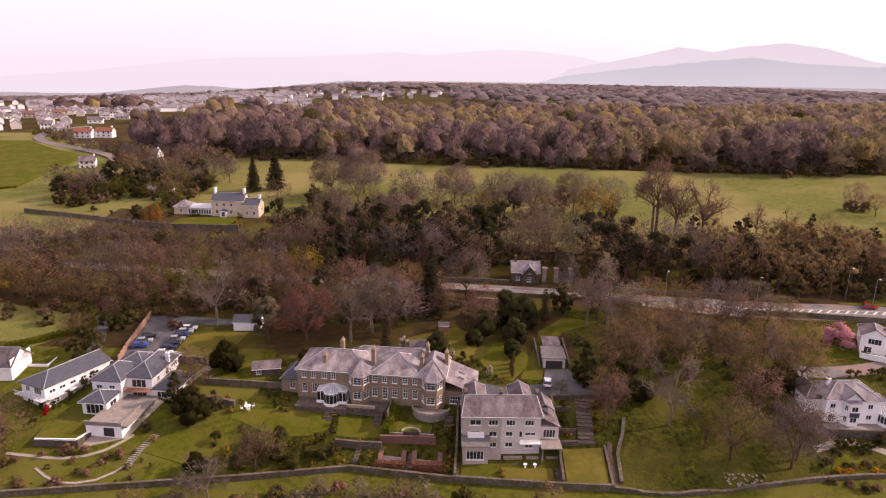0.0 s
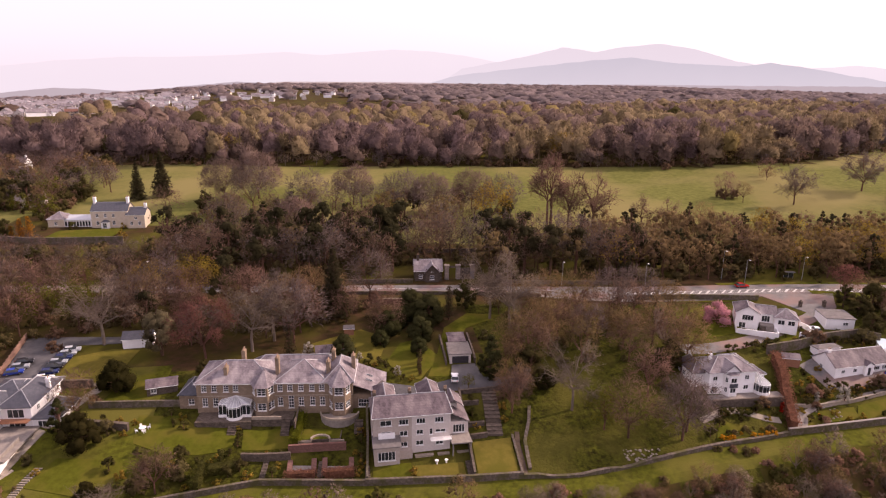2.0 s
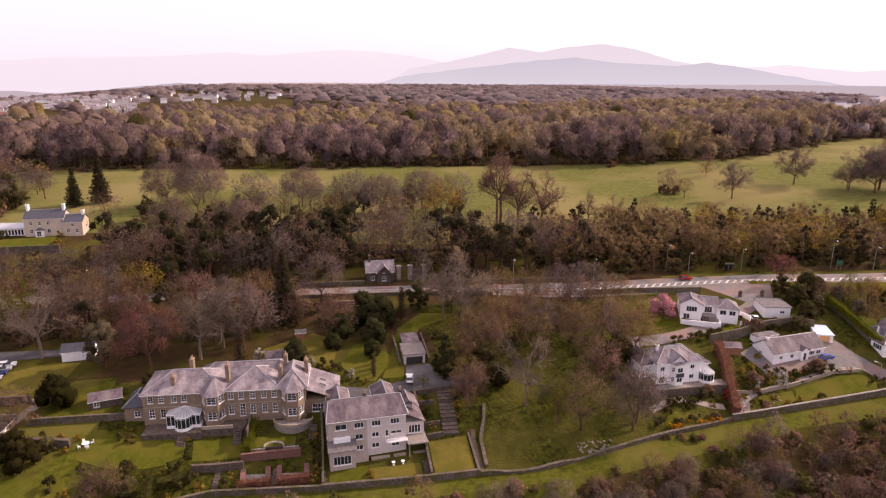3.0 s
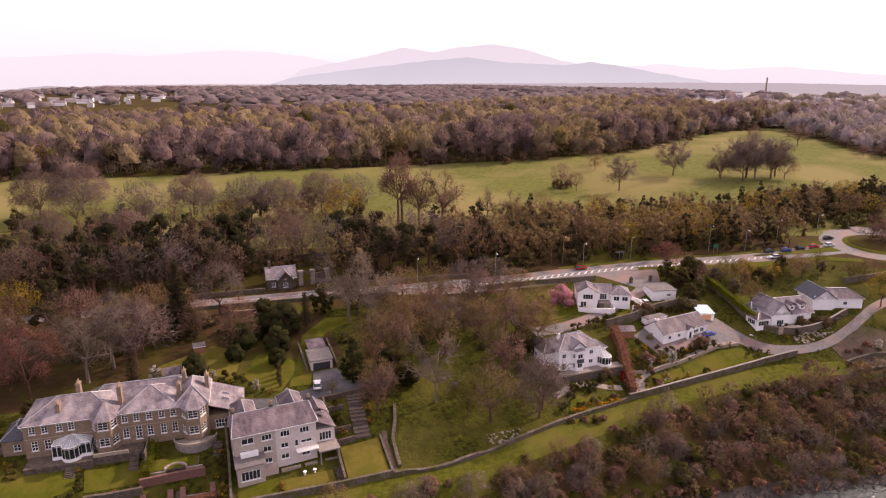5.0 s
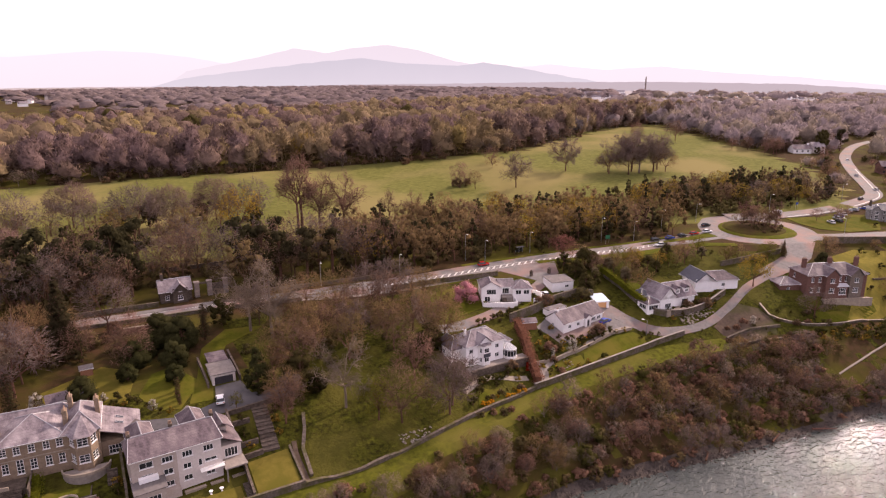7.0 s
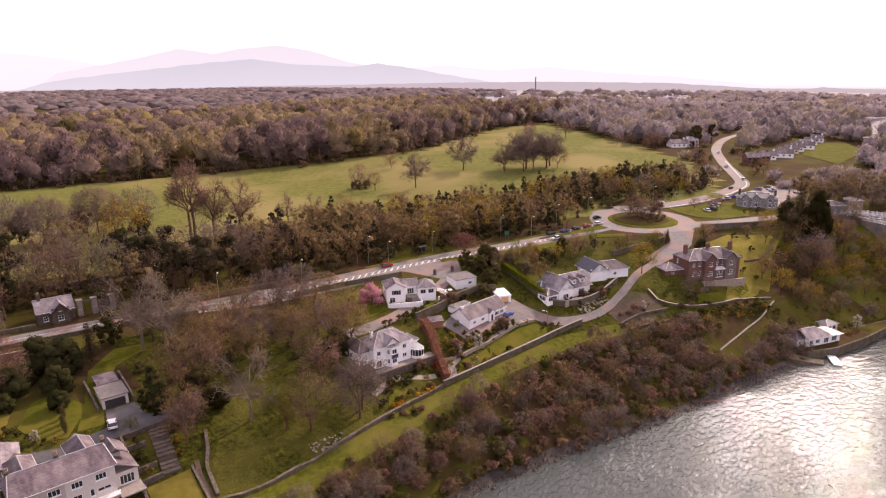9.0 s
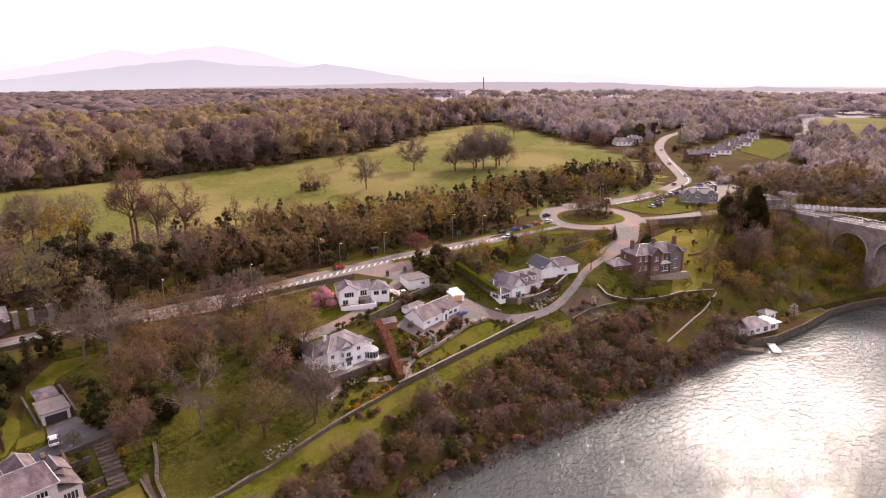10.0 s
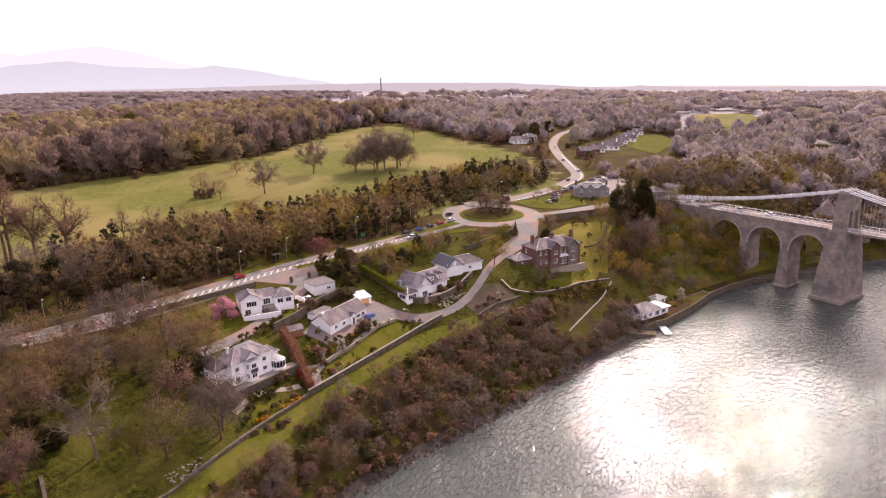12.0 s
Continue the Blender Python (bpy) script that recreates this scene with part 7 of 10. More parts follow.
def gable_house():
    h = house("gabled_house", "white gabled house with a brown tiled roof", -116.0, 136.8, 2, 19.8, "house")
    block(h, 0, 14.5, 0, 8.0, 3.2, M["white"], {"f": [(11, 1.2, 1.4, 1.1), (7, 1.2, 1.6, 1.1, (2, 0))], "r": [(4, 4.0, 1.2, 1.2)]}, {"l": 3.4, "r": 3.4})
    roof(h, 0, 14.5, 0, 8.0, 3.2, 3.4, M["slate"], hip=(False, False), over=0.35)
    skylight(h, 11.5, 2.0, 5.0, Matrix.Rotation(radians(40), 4, "X"))
    b = bm_new()
    box(b, 14.5, 19.5, 6, 14, -1.5, 0.4), box(b, 14.5, 19.5, 5.9, 6.1, 0.4, 1.4), box(b, 19.3, 19.5, 6, 14, 0.4, 1.4)
    part("terrace", b, M["white"], h, "white walled terrace")


gable_house()

# ---- houses along the lane, to the right ----
def white_house():
    h = house("white_house", "white rendered house with bay window and slate roof", 86.8, 129.3, -1.5, 18.3, "house")
    f = [(1.6, 3.5, 1.2, 1.15, (1, 0)), (1.6, 0.1, 1.4, 1.9, (2, 0)), (9.9, 3.5, 1.2, 1.15, (1, 0)), (9.9, 0.9, 1.3, 1.15, (1, 0))]
    block(h, 0, 12.0, 0, 8.2, 5.6, M["white"], {"f": f, "l": [(3, 3.5, 1, 1.1)], "r": [(2, 3.5, 1, 1.1)]}, z0=-2.5)
    roof(h, 0, 12.0, 0, 8.2, 5.6, 2.6, M["slate_pale"], over=0.45)
    block(h, -3.2, 0.2, 2.5, 9.4, 4.6, M["white"], {"l": [(3, 2.4, 1.3, 1.2)]}, z0=-2.5)
    roof(h, -3.2, 0.6, 2.3, 9.6, 4.7, 2.5, M["slate"], axis="y", hip=(True, True), over=0.4)
    canted_bay(h, 5.6, 0, 4.0, 1.5, -2.5, 5.5, M["white"], (0.8, 3.4), 1.3, M["slate_pale"], 0.5, ww=0.7, bars=(1, 0))
    block(h, 3.5, 7.7, -0.35, 3.0, 5.7, M["white"], {}, {"f": 2.0}, z0=5.0, name="gable_wall")
    roof(h, 3.4, 7.8, -0.7, 4.6, 5.7, 2.1, M["slate_pale"], axis="y", hip=(False, False), over=0.3)
    b = bm_new()
    box(b, 4.55, 6.65, -1.62, -1.5, 2.2, 3.3)
    part("tile_hanging", b, M["slate_blue"], h, "dark hung tiles between the bay windows")
    block(h, 9.5, 14.6, 7.6, 12.5, 4.3, M["white"], {"f": [(4.0, 2.2, 1.0, 1.0), (2.2, 2.2, 1.0, 1.0)]})
    roof(h, 9.5, 14.6, 7.6, 12.5, 4.3, 1.5, M["slate_pale"], over=0.3)
    block(h, 12.0, 17.0, 3.6, 8.4, 2.9, M["white"], {"f": [(3.6, 1.0, 1.6, 1.1, (1, 0))]})
    roof(h, 12.0, 17.2, 3.6, 8.4, 2.9, 1.6, M["slate_pale"], over=0.3)
    conservatory(h, 12.2, 15.8, -0.4, 3.4, 2.6, 1.7, 0.6, turret=1.7)
    chimney(h, 2.2, 4.4, 7.0, 8.9, 0.7, 0.6, 2, M["white"])
    b = bm_new()
    box(b, -0.5, 18.5, -3.6, 0.0, -3, -0.05)
    part("terrace", b, M["paving"], h, "paved terrace before the house")
    b = bm_new()
    box(b, -0.8, 18.5, -4.0, -3.6, -4, 0.5)
    part("terrace_wall", b, M["stone"], h, "stone retaining wall")


white_house()


def cherry_house():
    h = house("split_level_house", "white house with hipped grey roofs and terraces", 110.0, 155.5, -28, 24.6, "house")
    R = M["slate_pale"]
    block(h, 0, 6.8, 0, 9.5, 4.9, M["white"], {"f": [(3.6, 2.6, 3.4, 1.7, (3, 0)), (2.2, 0.0, 2.0, 1.8, (1, 0))], "l": [(5, 2.8, 1.2, 1.0)]}, {"f": 2.2}, z0=-2)
    roof(h, 0, 6.8, 0, 9.5, 4.9, 2.2, M["slate"], axis="y", hip=(False, True), over=0.4)
    block(h, 6.8, 11.5, 2.6, 9.5, 4.4, M["white"], {"f": [(2.4, 1.9, 2.4, 2.0, (2, 0))]}, z0=-2)
    roof(h, 6.6, 12, 2.6, 9.5, 4.4, 1.8, R, hip=(False, False), over=0.4)
    block(h, 11.5, 18.2, 0.6, 8.0, 4.2, M["white"], {"f": [(2.0, 2.2, 2.0, 1.5, (1, 0)), (4.9, 2.2, 2.0, 1.5, (1, 0))], "r": [(3, 2.2, 1.6, 1.4, (1, 0))]}, z0=-2)
    roof(h, 11.5, 18.2, 0.6, 8.0, 4.2, 2.2, R, over=0.45)
    b = bm_new()
    box(b, 7.5, 11.5, -0.5, 2.6, -2, 1.7)
    part("terrace", b, M["paving"], h, "raised terrace")
    for i in range(8):
        b = bm_new()
        box(b, 7.6, 9.0, -0.5 - 0.3 * (i + 1), -0.5 - 0.3 * i, -2, 1.6 - 0.2 * (i + 1))
        part("step", b, M["stone"], h)
    b = bm_new()
    box(b, 0.3, 12.5, -4.2, -3.9, -3, 1.0), box(b, 0.0, 0.3, -4.2, 0, -3, 1.0), box(b, 12.2, 12.5, -3.9, 0.6, -3, 1.0)
    part("white_garden_wall", b, M["white"], h, "low white garden wall")
    h.scale = (0.88, 0.88, 0.92)
    b = bm_new()
    pts = [(18.2 + 4.2 * math.cos(a), 3.0 + 5.2 * math.sin(a)) for a in [-1.5 + i * 2.6 / 10 for i in range(11)]]
    bent_wall(b, pts, -1, 1.6, 0.3)
    part("curved_wall", b, M["white"], h, "curved white wall round the drive")


cherry_house()


def flat_garage():
    g = house("garage", "white flat-roofed garage with a felt roof", 135.2, 150.8, -14, 24.2, "garage")
    block(g, 0, 7.8, 0, 6.8, 3.6, M["white"], {"f": [(5.4, 1.6, 1.4, 0.9, (1, 0))]}, z0=-2)
    lean_roof(g, 0, 7.8, 0, 6.8, 3.6, 3.9, M["felt"], "b")


flat_garage()


def bungalow():
    h = house("bungalow", "long white bungalow with a purple slate roof", 123.3, 131.7, 5.5, 19.2, "bungalow")
    f = [(2.6, 1.0, 1.2, 1.0, (1, 0)), (6.4, 1.0, 1.2, 1.0, (1, 0)), (10.2, 0.1, 1.0, 2.1, "door"), (13.4, 1.0, 1.9, 1.1, (2, 0)), (15.8, 1.0, 1.5, 1.1, (1, 0))]
    block(h, 0, 17.6, 0, 7.6, 2.7, M["white"], {"f": f, "l": [(3, 1, 1.0, 1.0)]}, {"l": 2.9, "r": 2.9}, z0=-2)
    roof(h, 0, 17.6, 0, 7.6, 2.7, 2.9, M["slate"], hip=(False, False), over=0.3)
    block(h, 8.9, 11.4, -0.7, 0.2, 2.8, M["white"], {"f": [(1.3, 0.1, 1.0, 2.1, "door")]}, {"f": 1.0}, z0=-2, name="porch_wall")
    roof(h, 8.9, 11.4, -0.7, 2.2, 2.8, 1.0, M["slate"], axis="y", hip=(False, False), over=0.2, ridge=False)
    chimney(h, 1.0, 3.8, 4.6, 6.3, 0.9, 0.7, 2, M["white"])
    block(h, 1.5, 9.0, 7.6, 10.2, 4.6, M["white"], {}, name="rear_wall")
    roof(h, 1.5, 9.0, 7.4, 10.2, 4.6, 0.5, M["felt"], over=0.1, ridge=False)


bungalow()
g2 = house("garage", "small cream garage with a pale blue roof", 143.0, 138.6, -24, 21.0, "garage")
block(g2, 0, 4.4, 0, 6.5, 2.4, M["white"], {"f": [(2.2, 0.0, 2.8, 2.1, "garage")]}, z0=-1.5)
M["blue_sheet"] = material("pale blue roof sheet", (0.5, 0.6, 0.68), (0.44, 0.54, 0.62), 1, 0.5)
lean_roof(g2, 0, 4.4, 0, 6.5, 2.4, 2.8, M["blue_sheet"], "b")
shed("garden_shed", "dark timber garden shed with a low roof", 112.5, 137.5, -20, 4.2, 3.2, 2.0, 0.9, M["wood"], M["slate"])


def dormer_house():
    h = house("dormer_house", "white and grey house with steep slate roof and dormers", 158.5, 130.0, -9, 20.0, "house")
    S = M["slate_pale"]
    block(h, 5.0, 18.5, 0, 8.5, 3.0, M["white"], {"f": [(2.2, 0.5, 2.2, 1.5, (2, 0)), (9.6, 0.3, 2.6, 1.9, (3, 0))]}, z0=-2.5)
    roof(h, 8, 18.8, -0.2, 8.7, 3.0, 4.0, S, hip=(False, False), over=0.4)
    block(h, 3.2, 9.6, -1.2, 8.6, 3.6, M["white"], {"f": [(3.2, 3.4, 1.2, 1.1, (1, 0)), (3.2, 0.4, 2.4, 1.6, (2, 0))]}, {"f": 3.8}, z0=-2.5)
    roof(h, 3.0, 9.8, -1.5, 9, 3.6, 3.8, S, axis="y", hip=(False, False), over=0.35)
    for x in (10.8, 14.6):
        block(h, x, x + 1.7, 0.6, 3.6, 5.6, M["white"], {"f": [(0.85, 4.3, 1.1, 1.0, (1, 0))]}, z0=3.2, name="dormer_wall")
        roof(h, x, x + 1.7, 0.4, 4.2, 5.6, 0.9, M["slate"], axis="y", hip=(False, False), over=0.2, ridge=False)
    block(h, -1.5, 3.4, -0.8, 4.2, 2.5, M["white"], {"f": [(2.4, 0.5, 3.6, 1.5, (3, 0))], "l": [(2.4, 0.5, 3.2, 1.5, (3, 0))]}, z0=-2.5, name="sun_room_wall")
    roof(h, -1.5, 3.6, -0.8, 4.4, 2.5, 1.5, M["slate"], over=0.35)
    block(h, 0.5, 4.5, 5, 9.5, 3.4, M["white"], {})
    roof(h, 0.3, 4.8, 4.8, 9.7, 3.4, 1.6, M["slate_blue"], over=0.3)
    b = bm_new()
    box(b, 4.5, 20.5, -3.2, -2.9, -3, 0.5), box(b, 20.2, 20.5, -3, 3.5, -3, 0.5), box(b, 4.5, 20.5, -3, 0.2, -3, -0.1)
    part("terrace", b, M["sandstone"], h, "pale terrace wall before the house")


dormer_house()


def gable_cottage():
    h = house("white_cottage", "white gabled cottage with a dark slate roof", 181.5, 130.5, -22, 22.4, "house")
    block(h, 0, 7.0, 0, 9, 3.2, M["white"], {"f": [(3.5, 3.2, 0.9, 1.1, (0, 0))], "l": [(3, 1, 1.2, 1.1)]}, {"f": 3.0}, z0=-2)
    roof(h, 0, 7.0, -0.3, 10, 3.2, 3.0, M["slate_blue"], axis="y", hip=(False, False), over=0.4)
    block(h, 7.0, 16.5, 1.0, 8.0, 3.0, M["white"], {"f": [(4, 0.9, 1.3, 1.1, (1, 0))]}, z0=-2)
    roof(h, 6.5, 16.5, 1.0, 8.0, 3.0, 2.4, M["slate"], hip=(False, True), over=0.4)


gable_cottage()


def red_house():
    h = house("red_brick_house", "large red brick house with gables and slate roofs", 216.4, 112.0, -26, 19.9, "house")
    sash = [(x, z, 1.1, 1.7, (1, 1)) for x in (2, 4.6, 12, 14.4) for z in (1.0, 4.6)]
    block(h, 0, 22, 0, 10, 7.0, M["redbrick"], {"f": sash, "r": [(3, 1.0, 1.2, 1.7), (3, 4.6, 1.2, 1.7), (7, 4.6, 1.2, 1.7), (7, 1, 1.2, 1.7)], "l": [(3, 4.6, 1.1, 1.7)]}, z0=-3)
    roof(h, 0, 22, 0, 10, 7.0, 2.9, M["slate"], over=0.4)
    for x in (8.2, 17.0):
        block(h, x - 2.3, x + 2.3, -1.6, 4, 7.0, M["redbrick"] if x < 10 else M["hallside"], {"f": [(2.3, 1.0, 2.0, 1.8, (2, 1)), (2.3, 4.6, 1.6, 1.6, (1, 1))]}, {"f": 2.6}, z0=-3, name="gable_wall")
        roof(h, x - 2.3, x + 2.3, -1.8, 5.2, 7.0, 2.6, M["slate"], axis="y", hip=(False, False), over=0.3)
    block(h, 10.4, 14.2, -1.6, 0, 3.2, M["redbrick"], {"f": [(1.9, 0.3, 2.6, 2.3, (3, 1))]}, z0=-3, name="porch_wall")
    lean_roof(h, 10.3, 14.3, -1.8, 0, 3.2, 3.9, M["white_metal"], "b")
    for x in (1.5, 11, 21):
        chimney(h, x, 5, 8.6, 11.8, 1.4, 0.8, 3, M["redbrick"])
    block(h, -7.5, 0, 3, 9.5, 3.0, M["redbrick"], {"f": [(3, 1, 1.2, 1.2)]}, z0=-3)
    roof(h, -7.7, 0, 3, 9.5, 3.0, 2.0, M["slate_pale"], over=0.3)
    b = bm_new()
    box(b, 5, 22.6, -3.0, -1.4, -3.6, -0.9), box(b, 4.9, 22.7, -3.2, -2.95, -3.6, -0.6)
    part("terrace", b, M["sandstone"], h, "stone terrace before the house")
    skylight(h, 9.5, 3, 8.6, Matrix.Rotation(radians(35), 4, "X"), 1.6, 1.0)


red_house()


def boat_house():
    q = thing("quay", "dark stone quay at the water's edge", "quay", kind="structure")
    b = bm_new()
    prism(b, [(222, 79), (221, 70), (232, 64.6), (250, 61), (272, 58.5), (274, 62), (256, 68), (240, 74)], -3.0, 3.0)
    part("quay_wall", b, M["drystone"], q)
    b = bm_new()
    prism(b, [(222.6, 78.5), (221.6, 70.4), (232.2, 65.2), (250, 61.6), (271, 59.2), (272, 61.8), (255.6, 67.4), (240, 73.6)], 2.9, 3.05)
    part("quay_paving", b, M["earth"], q, "earth and stone top of the quay")
    h = house("boathouse", "white riverside cottage with a hipped slate roof", 224.8, 71.6, -20, 3.05, "cottage")
    block(h, 0, 15, 0, 7.0, 2.8, M["white"], {"f": [(1.6, 0.8, 1.6, 1.3, (1, 0)), (4.6, 0.8, 1.8, 1.3, (2, 0)), (8.6, 0.3, 2.2, 1.9, (2, 0)), (12.4, 0.5, 2.4, 1.7, (2, 0))], "r": [(3, 0.8, 1.6, 1.2, (1, 0))]}, z0=-0.6)
    roof(h, 0, 10, 0, 7.0, 2.8, 2.4, M["slate_pale"], over=0.7, hip=(False, True))
    block(h, -3.2, 0, 1.5, 6.0, 2.4, M["grey_render"], {"f": [(1.6, 0.8, 1.2, 1.1, (1, 0))]}, z0=-0.6, name="side_wall")
    roof(h, -3.2, 0.2, 1.5, 6.0, 2.4, 1.2, M["slate"], over=0.3)
    roof(h, 9.5, 15.4, -0.4, 6.4, 2.8, 0.7, M["lead"], over=0.4)
    s = house("summer_house", "small grey glazed summer house by the water", 243.5, 72.2, -15, 3.1, "summer house")
    block(s, 0, 6, 0, 4.2, 2.5, M["white"], {"f": [(1.4, 0.6, 1.6, 1.4, (1, 0)), (4.2, 0.6, 1.8, 1.4, (1, 0))]}, z0=-1.5)
    roof(s, 0, 6, 0, 4.2, 2.5, 0.9, M["slate_blue"], over=0.4)
    j = thing("jetty", "concrete slipway and pale wooden landing stage", "jetty", kind="structure")
    b = bm_new()
    v = [b.verts.new(c) for c in ((208, 79, 3.2), (212, 80, 3.4), (224, 66, 0.5), (220, 64.5, 0.5), (208, 79, -2), (212, 80, -2), (224, 66, -3), (220, 64.5, -3))]
    for f in ((0, 1, 2, 3), (4, 7, 6, 5), (0, 4, 5, 1), (1, 5, 6, 2), (2, 6, 7, 3), (3, 7, 4, 0)):
        b.faces.new([v[i] for i in f])
    part("slipway", b, M["drystone"], j)
    b = bm_new()
    obox(b, pose(226, 63.3, 0.45, 0, 0, 35), 7.5, 2.6, 0.35)
    part("landing_stage", b, M["white_metal"], j, "pale floating stage")


boat_house()


M["inn_stone"] = courses(material("pale grey stone", (0.34, 0.32, 0.31), (0.25, 0.235, 0.228), 1.5, 0.9, bump=0.4, coords="object"), 0.7, 0.3, 0.3)


def inn():
    h = house("inn", "grey stone inn with slate roofs and a car park", 313.0, 140.0, -61, 30.7, "inn")
    block(h, 0, 18, 0, 8, 4.8, M["inn_stone"], {"f": [(x, z, 1.1, 1.3) for x in (2, 6.6, 10, 13, 16.6) for z in (0.7, 3.1)], "l": [(4, 3.0, 1.1, 1.3)]}, z0=-1.5)
    roof(h, 0, 18, 0, 8, 4.8, 2.2, M["slate_blue"], over=0.4)
    for x in (3.5, 8.3, 14.5):
        block(h, x - 1.6, x + 1.6, -1.2, 3, 4.8, M["inn_stone"], {"f": [(1.6, 3.1, 1.4, 1.3), (1.6, 0.8, 1.4, 1.5)]}, {"f": 1.9}, z0=-1.5, name="gable_wall")
        roof(h, x - 1.6, x + 1.6, -1.3, 4, 4.8, 1.9, M["slate_blue"], axis="y", hip=(False, False), over=0.25)
    for x in (1, 17):
        chimney(h, x, 4.0, 5.8, 8.4, 1.0, 0.7, 2)


inn()


def toll_house():
    h = house("toll_house", "grey stone toll house with a flat parapet", 322, 107, -40, 30.0, "toll house")
    block(h, 0, 14, 0, 8, 4.4, M["bridge_stone"], {"f": [(x, 1.0, 1.2, 1.8) for x in (2, 5, 9, 12)]}, z0=-1.5)
    roof(h, 0, 14, 0, 8, 4.4, 1.6, M["slate"], over=0.2)
    block(h, 15, 22, 0.5, 7.5, 6.5, M["sandstone"], {"f": [(2, 1.0, 1.1, 1.8), (5, 1, 1.1, 1.8), (2, 4, 1.0, 1.3), (5, 4, 1, 1.3)]}, z0=-1.5)
    roof(h, 15, 22, 0.5, 7.5, 6.5, 1.2, M["slate_pale"], over=0.3)


toll_house()


def lodge():
    h = house("gate_lodge", "grey stone gate lodge with steep gables", 22.8, 199.6, -3, 27.2, "lodge")
    block(h, 0, 9, 0, 7, 3.4, M["stone"], {"f": [(2, 0.9, 1.2, 1.4), (6.8, 0.9, 1.2, 1.4)]}, {"l": 3.0, "r": 3.0})
    roof(h, 0, 9, 0, 7, 3.4, 3.0, M["slate_pale"], hip=(False, False))
    block(h, 3.5, 7.8, -1.4, 3, 3.4, M["stone"], {"f": [(2.1, 0.9, 1.4, 1.5), (2.1, 3.6, 0.8, 1.0)]}, {"f": 2.6}, name="gable_wall")
    roof(h, 3.5, 7.8, -1.6, 4, 3.4, 2.6, M["slate_pale"], axis="y", hip=(False, False), over=0.3)
    chimney(h, 1.2, 3.5, 5, 8.2, 0.8, 0.8, 2)
    g = thing("gateway", "tall grey stone gateway with dark recess", "gateway", pose(33.6, 200.6, 27.3, 0, 0, -2), kind="structure")
    for x in (0, 3.8, 8.6):
        b = bm_new()
        box(b, x - 0.7, x + 0.7, -0.7, 0.7, -0.6, 4.6), box(b, x - 0.85, x + 0.85, -0.85, 0.85, 4.6, 4.95)
        part("pier", b, M["bridge_stone"], g)
    b = bm_new()
    box(b, 4.5, 7.9, -0.3, 0.3, -0.6, 3.8), box(b, 0.7, 3.1, -0.25, 0.25, 4.0, 4.5)
    part("side_wall", b, M["stone"], g)


lodge()


def cream_house():
    h = house("cream_house", "cream Georgian house with slate roof and chimneys", -105, 281.6, 0, 29.4, "country house")
    f = [(x, 4.3, 1.1, 1.5) for x in (2.4, 5.6, 8.8)] + [(x, 1.0, 1.2, 1.7) for x in (2.4, 8.8)]
    block(h, 0, 14.5, 0, 9, 6.8, M["cream"], {"f": f, "r": [(3, 4.3, 1, 1.4), (6, 4.3, 1, 1.4)]}, {"l": 3.0, "r": 3.0})
    roof(h, 0, 14.5, 0, 9, 6.8, 3.0, M["slate_blue"], hip=(False, False), over=0.25)
    block(h, 14.5, 21.5, -1.0, 8, 5.2, M["cream"], {"f": [(1.6, 1.0, 1.1, 1.5), (4.8, 1.0, 1.1, 1.5), (3.4, 3.4, 1.1, 1.2)]}, {"r": 2.6})
    roof(h, 14, 21.5, -1.0, 8, 5.2, 2.6, M["slate_blue"], hip=(False, False), over=0.25)
    for x, y in ((0.6, 4.5), (13.8, 4.5), (21, 3.5)):
        chimney(h, x, y, 7.6, 12.2 if x < 20 else 9.6, 0.9, 1.6, 4, M["white"])
    block(h, 4.3, 7.2, -2.0, 0, 2.4, M["white"], {"f": [(1.4, 0.1, 1.6, 2.1, (1, 1))]}, name="porch_wall")
    roof(h, 4.3, 7.2, -2.0, 0.3, 2.4, 0.9, M["slate_blue"], over=0.2, ridge=False)
    block(h, -11.5, 0, 1.5, 8, 2.9, M["white"], {"f": [(0.8 + i * 1.15, 0.3, 0.95, 2.2, (0, 0)) for i in range(9)]}, name="orangery_wall")
    lean_roof(h, -11.5, 0, 1.5, 8, 2.9, 3.9, M["conservatory_glass"], "b")
    block(h, -17.5, -11.5, 1.0, 10, 3.4, M["cream"], {"f": [(3, 1, 1.2, 1.4)]})
    roof(h, -17.5, -11.3, 1.0, 10, 3.4, 2.4, M["slate_pale"], axis="x")


cream_house()

# lock-up garage above the long lawn
lg = house("garage", "dark garage with a grey flat roof and open door", 25.6, 145.6, -2, 22.2, "garage")
block(lg, 0, 5.4, 0, 6.5, 2.6, M["grey_render"], {"f": [(2.7, 0.0, 4.2, 2.1, "garage", M["door"])]})
lean_roof(lg, 0, 5.4, 0, 6.5, 2.7, 3.0, M["felt"], "b")
block(lg, 0.8, 5.0, 7.5, 12.5, 2.8, M["stone"], {}, name="rear_wall")
lean_roof(lg, 0.8, 5.0, 7.5, 12.5, 2.9, 3.3, M["slate"], "b")
wall_run("garage_wall", [(32, 145), (32.3, 158)], 1.4, M["stone"], "low pale wall beside the garage", 0.35)
wall_run("garage_wall", [(24.6, 145), (24.8, 158)], 1.2, M["stone"], "low wall beside the garage", 0.35)
fence = thing("timber_fence", "pale timber panel fence beside the car park", "fence")
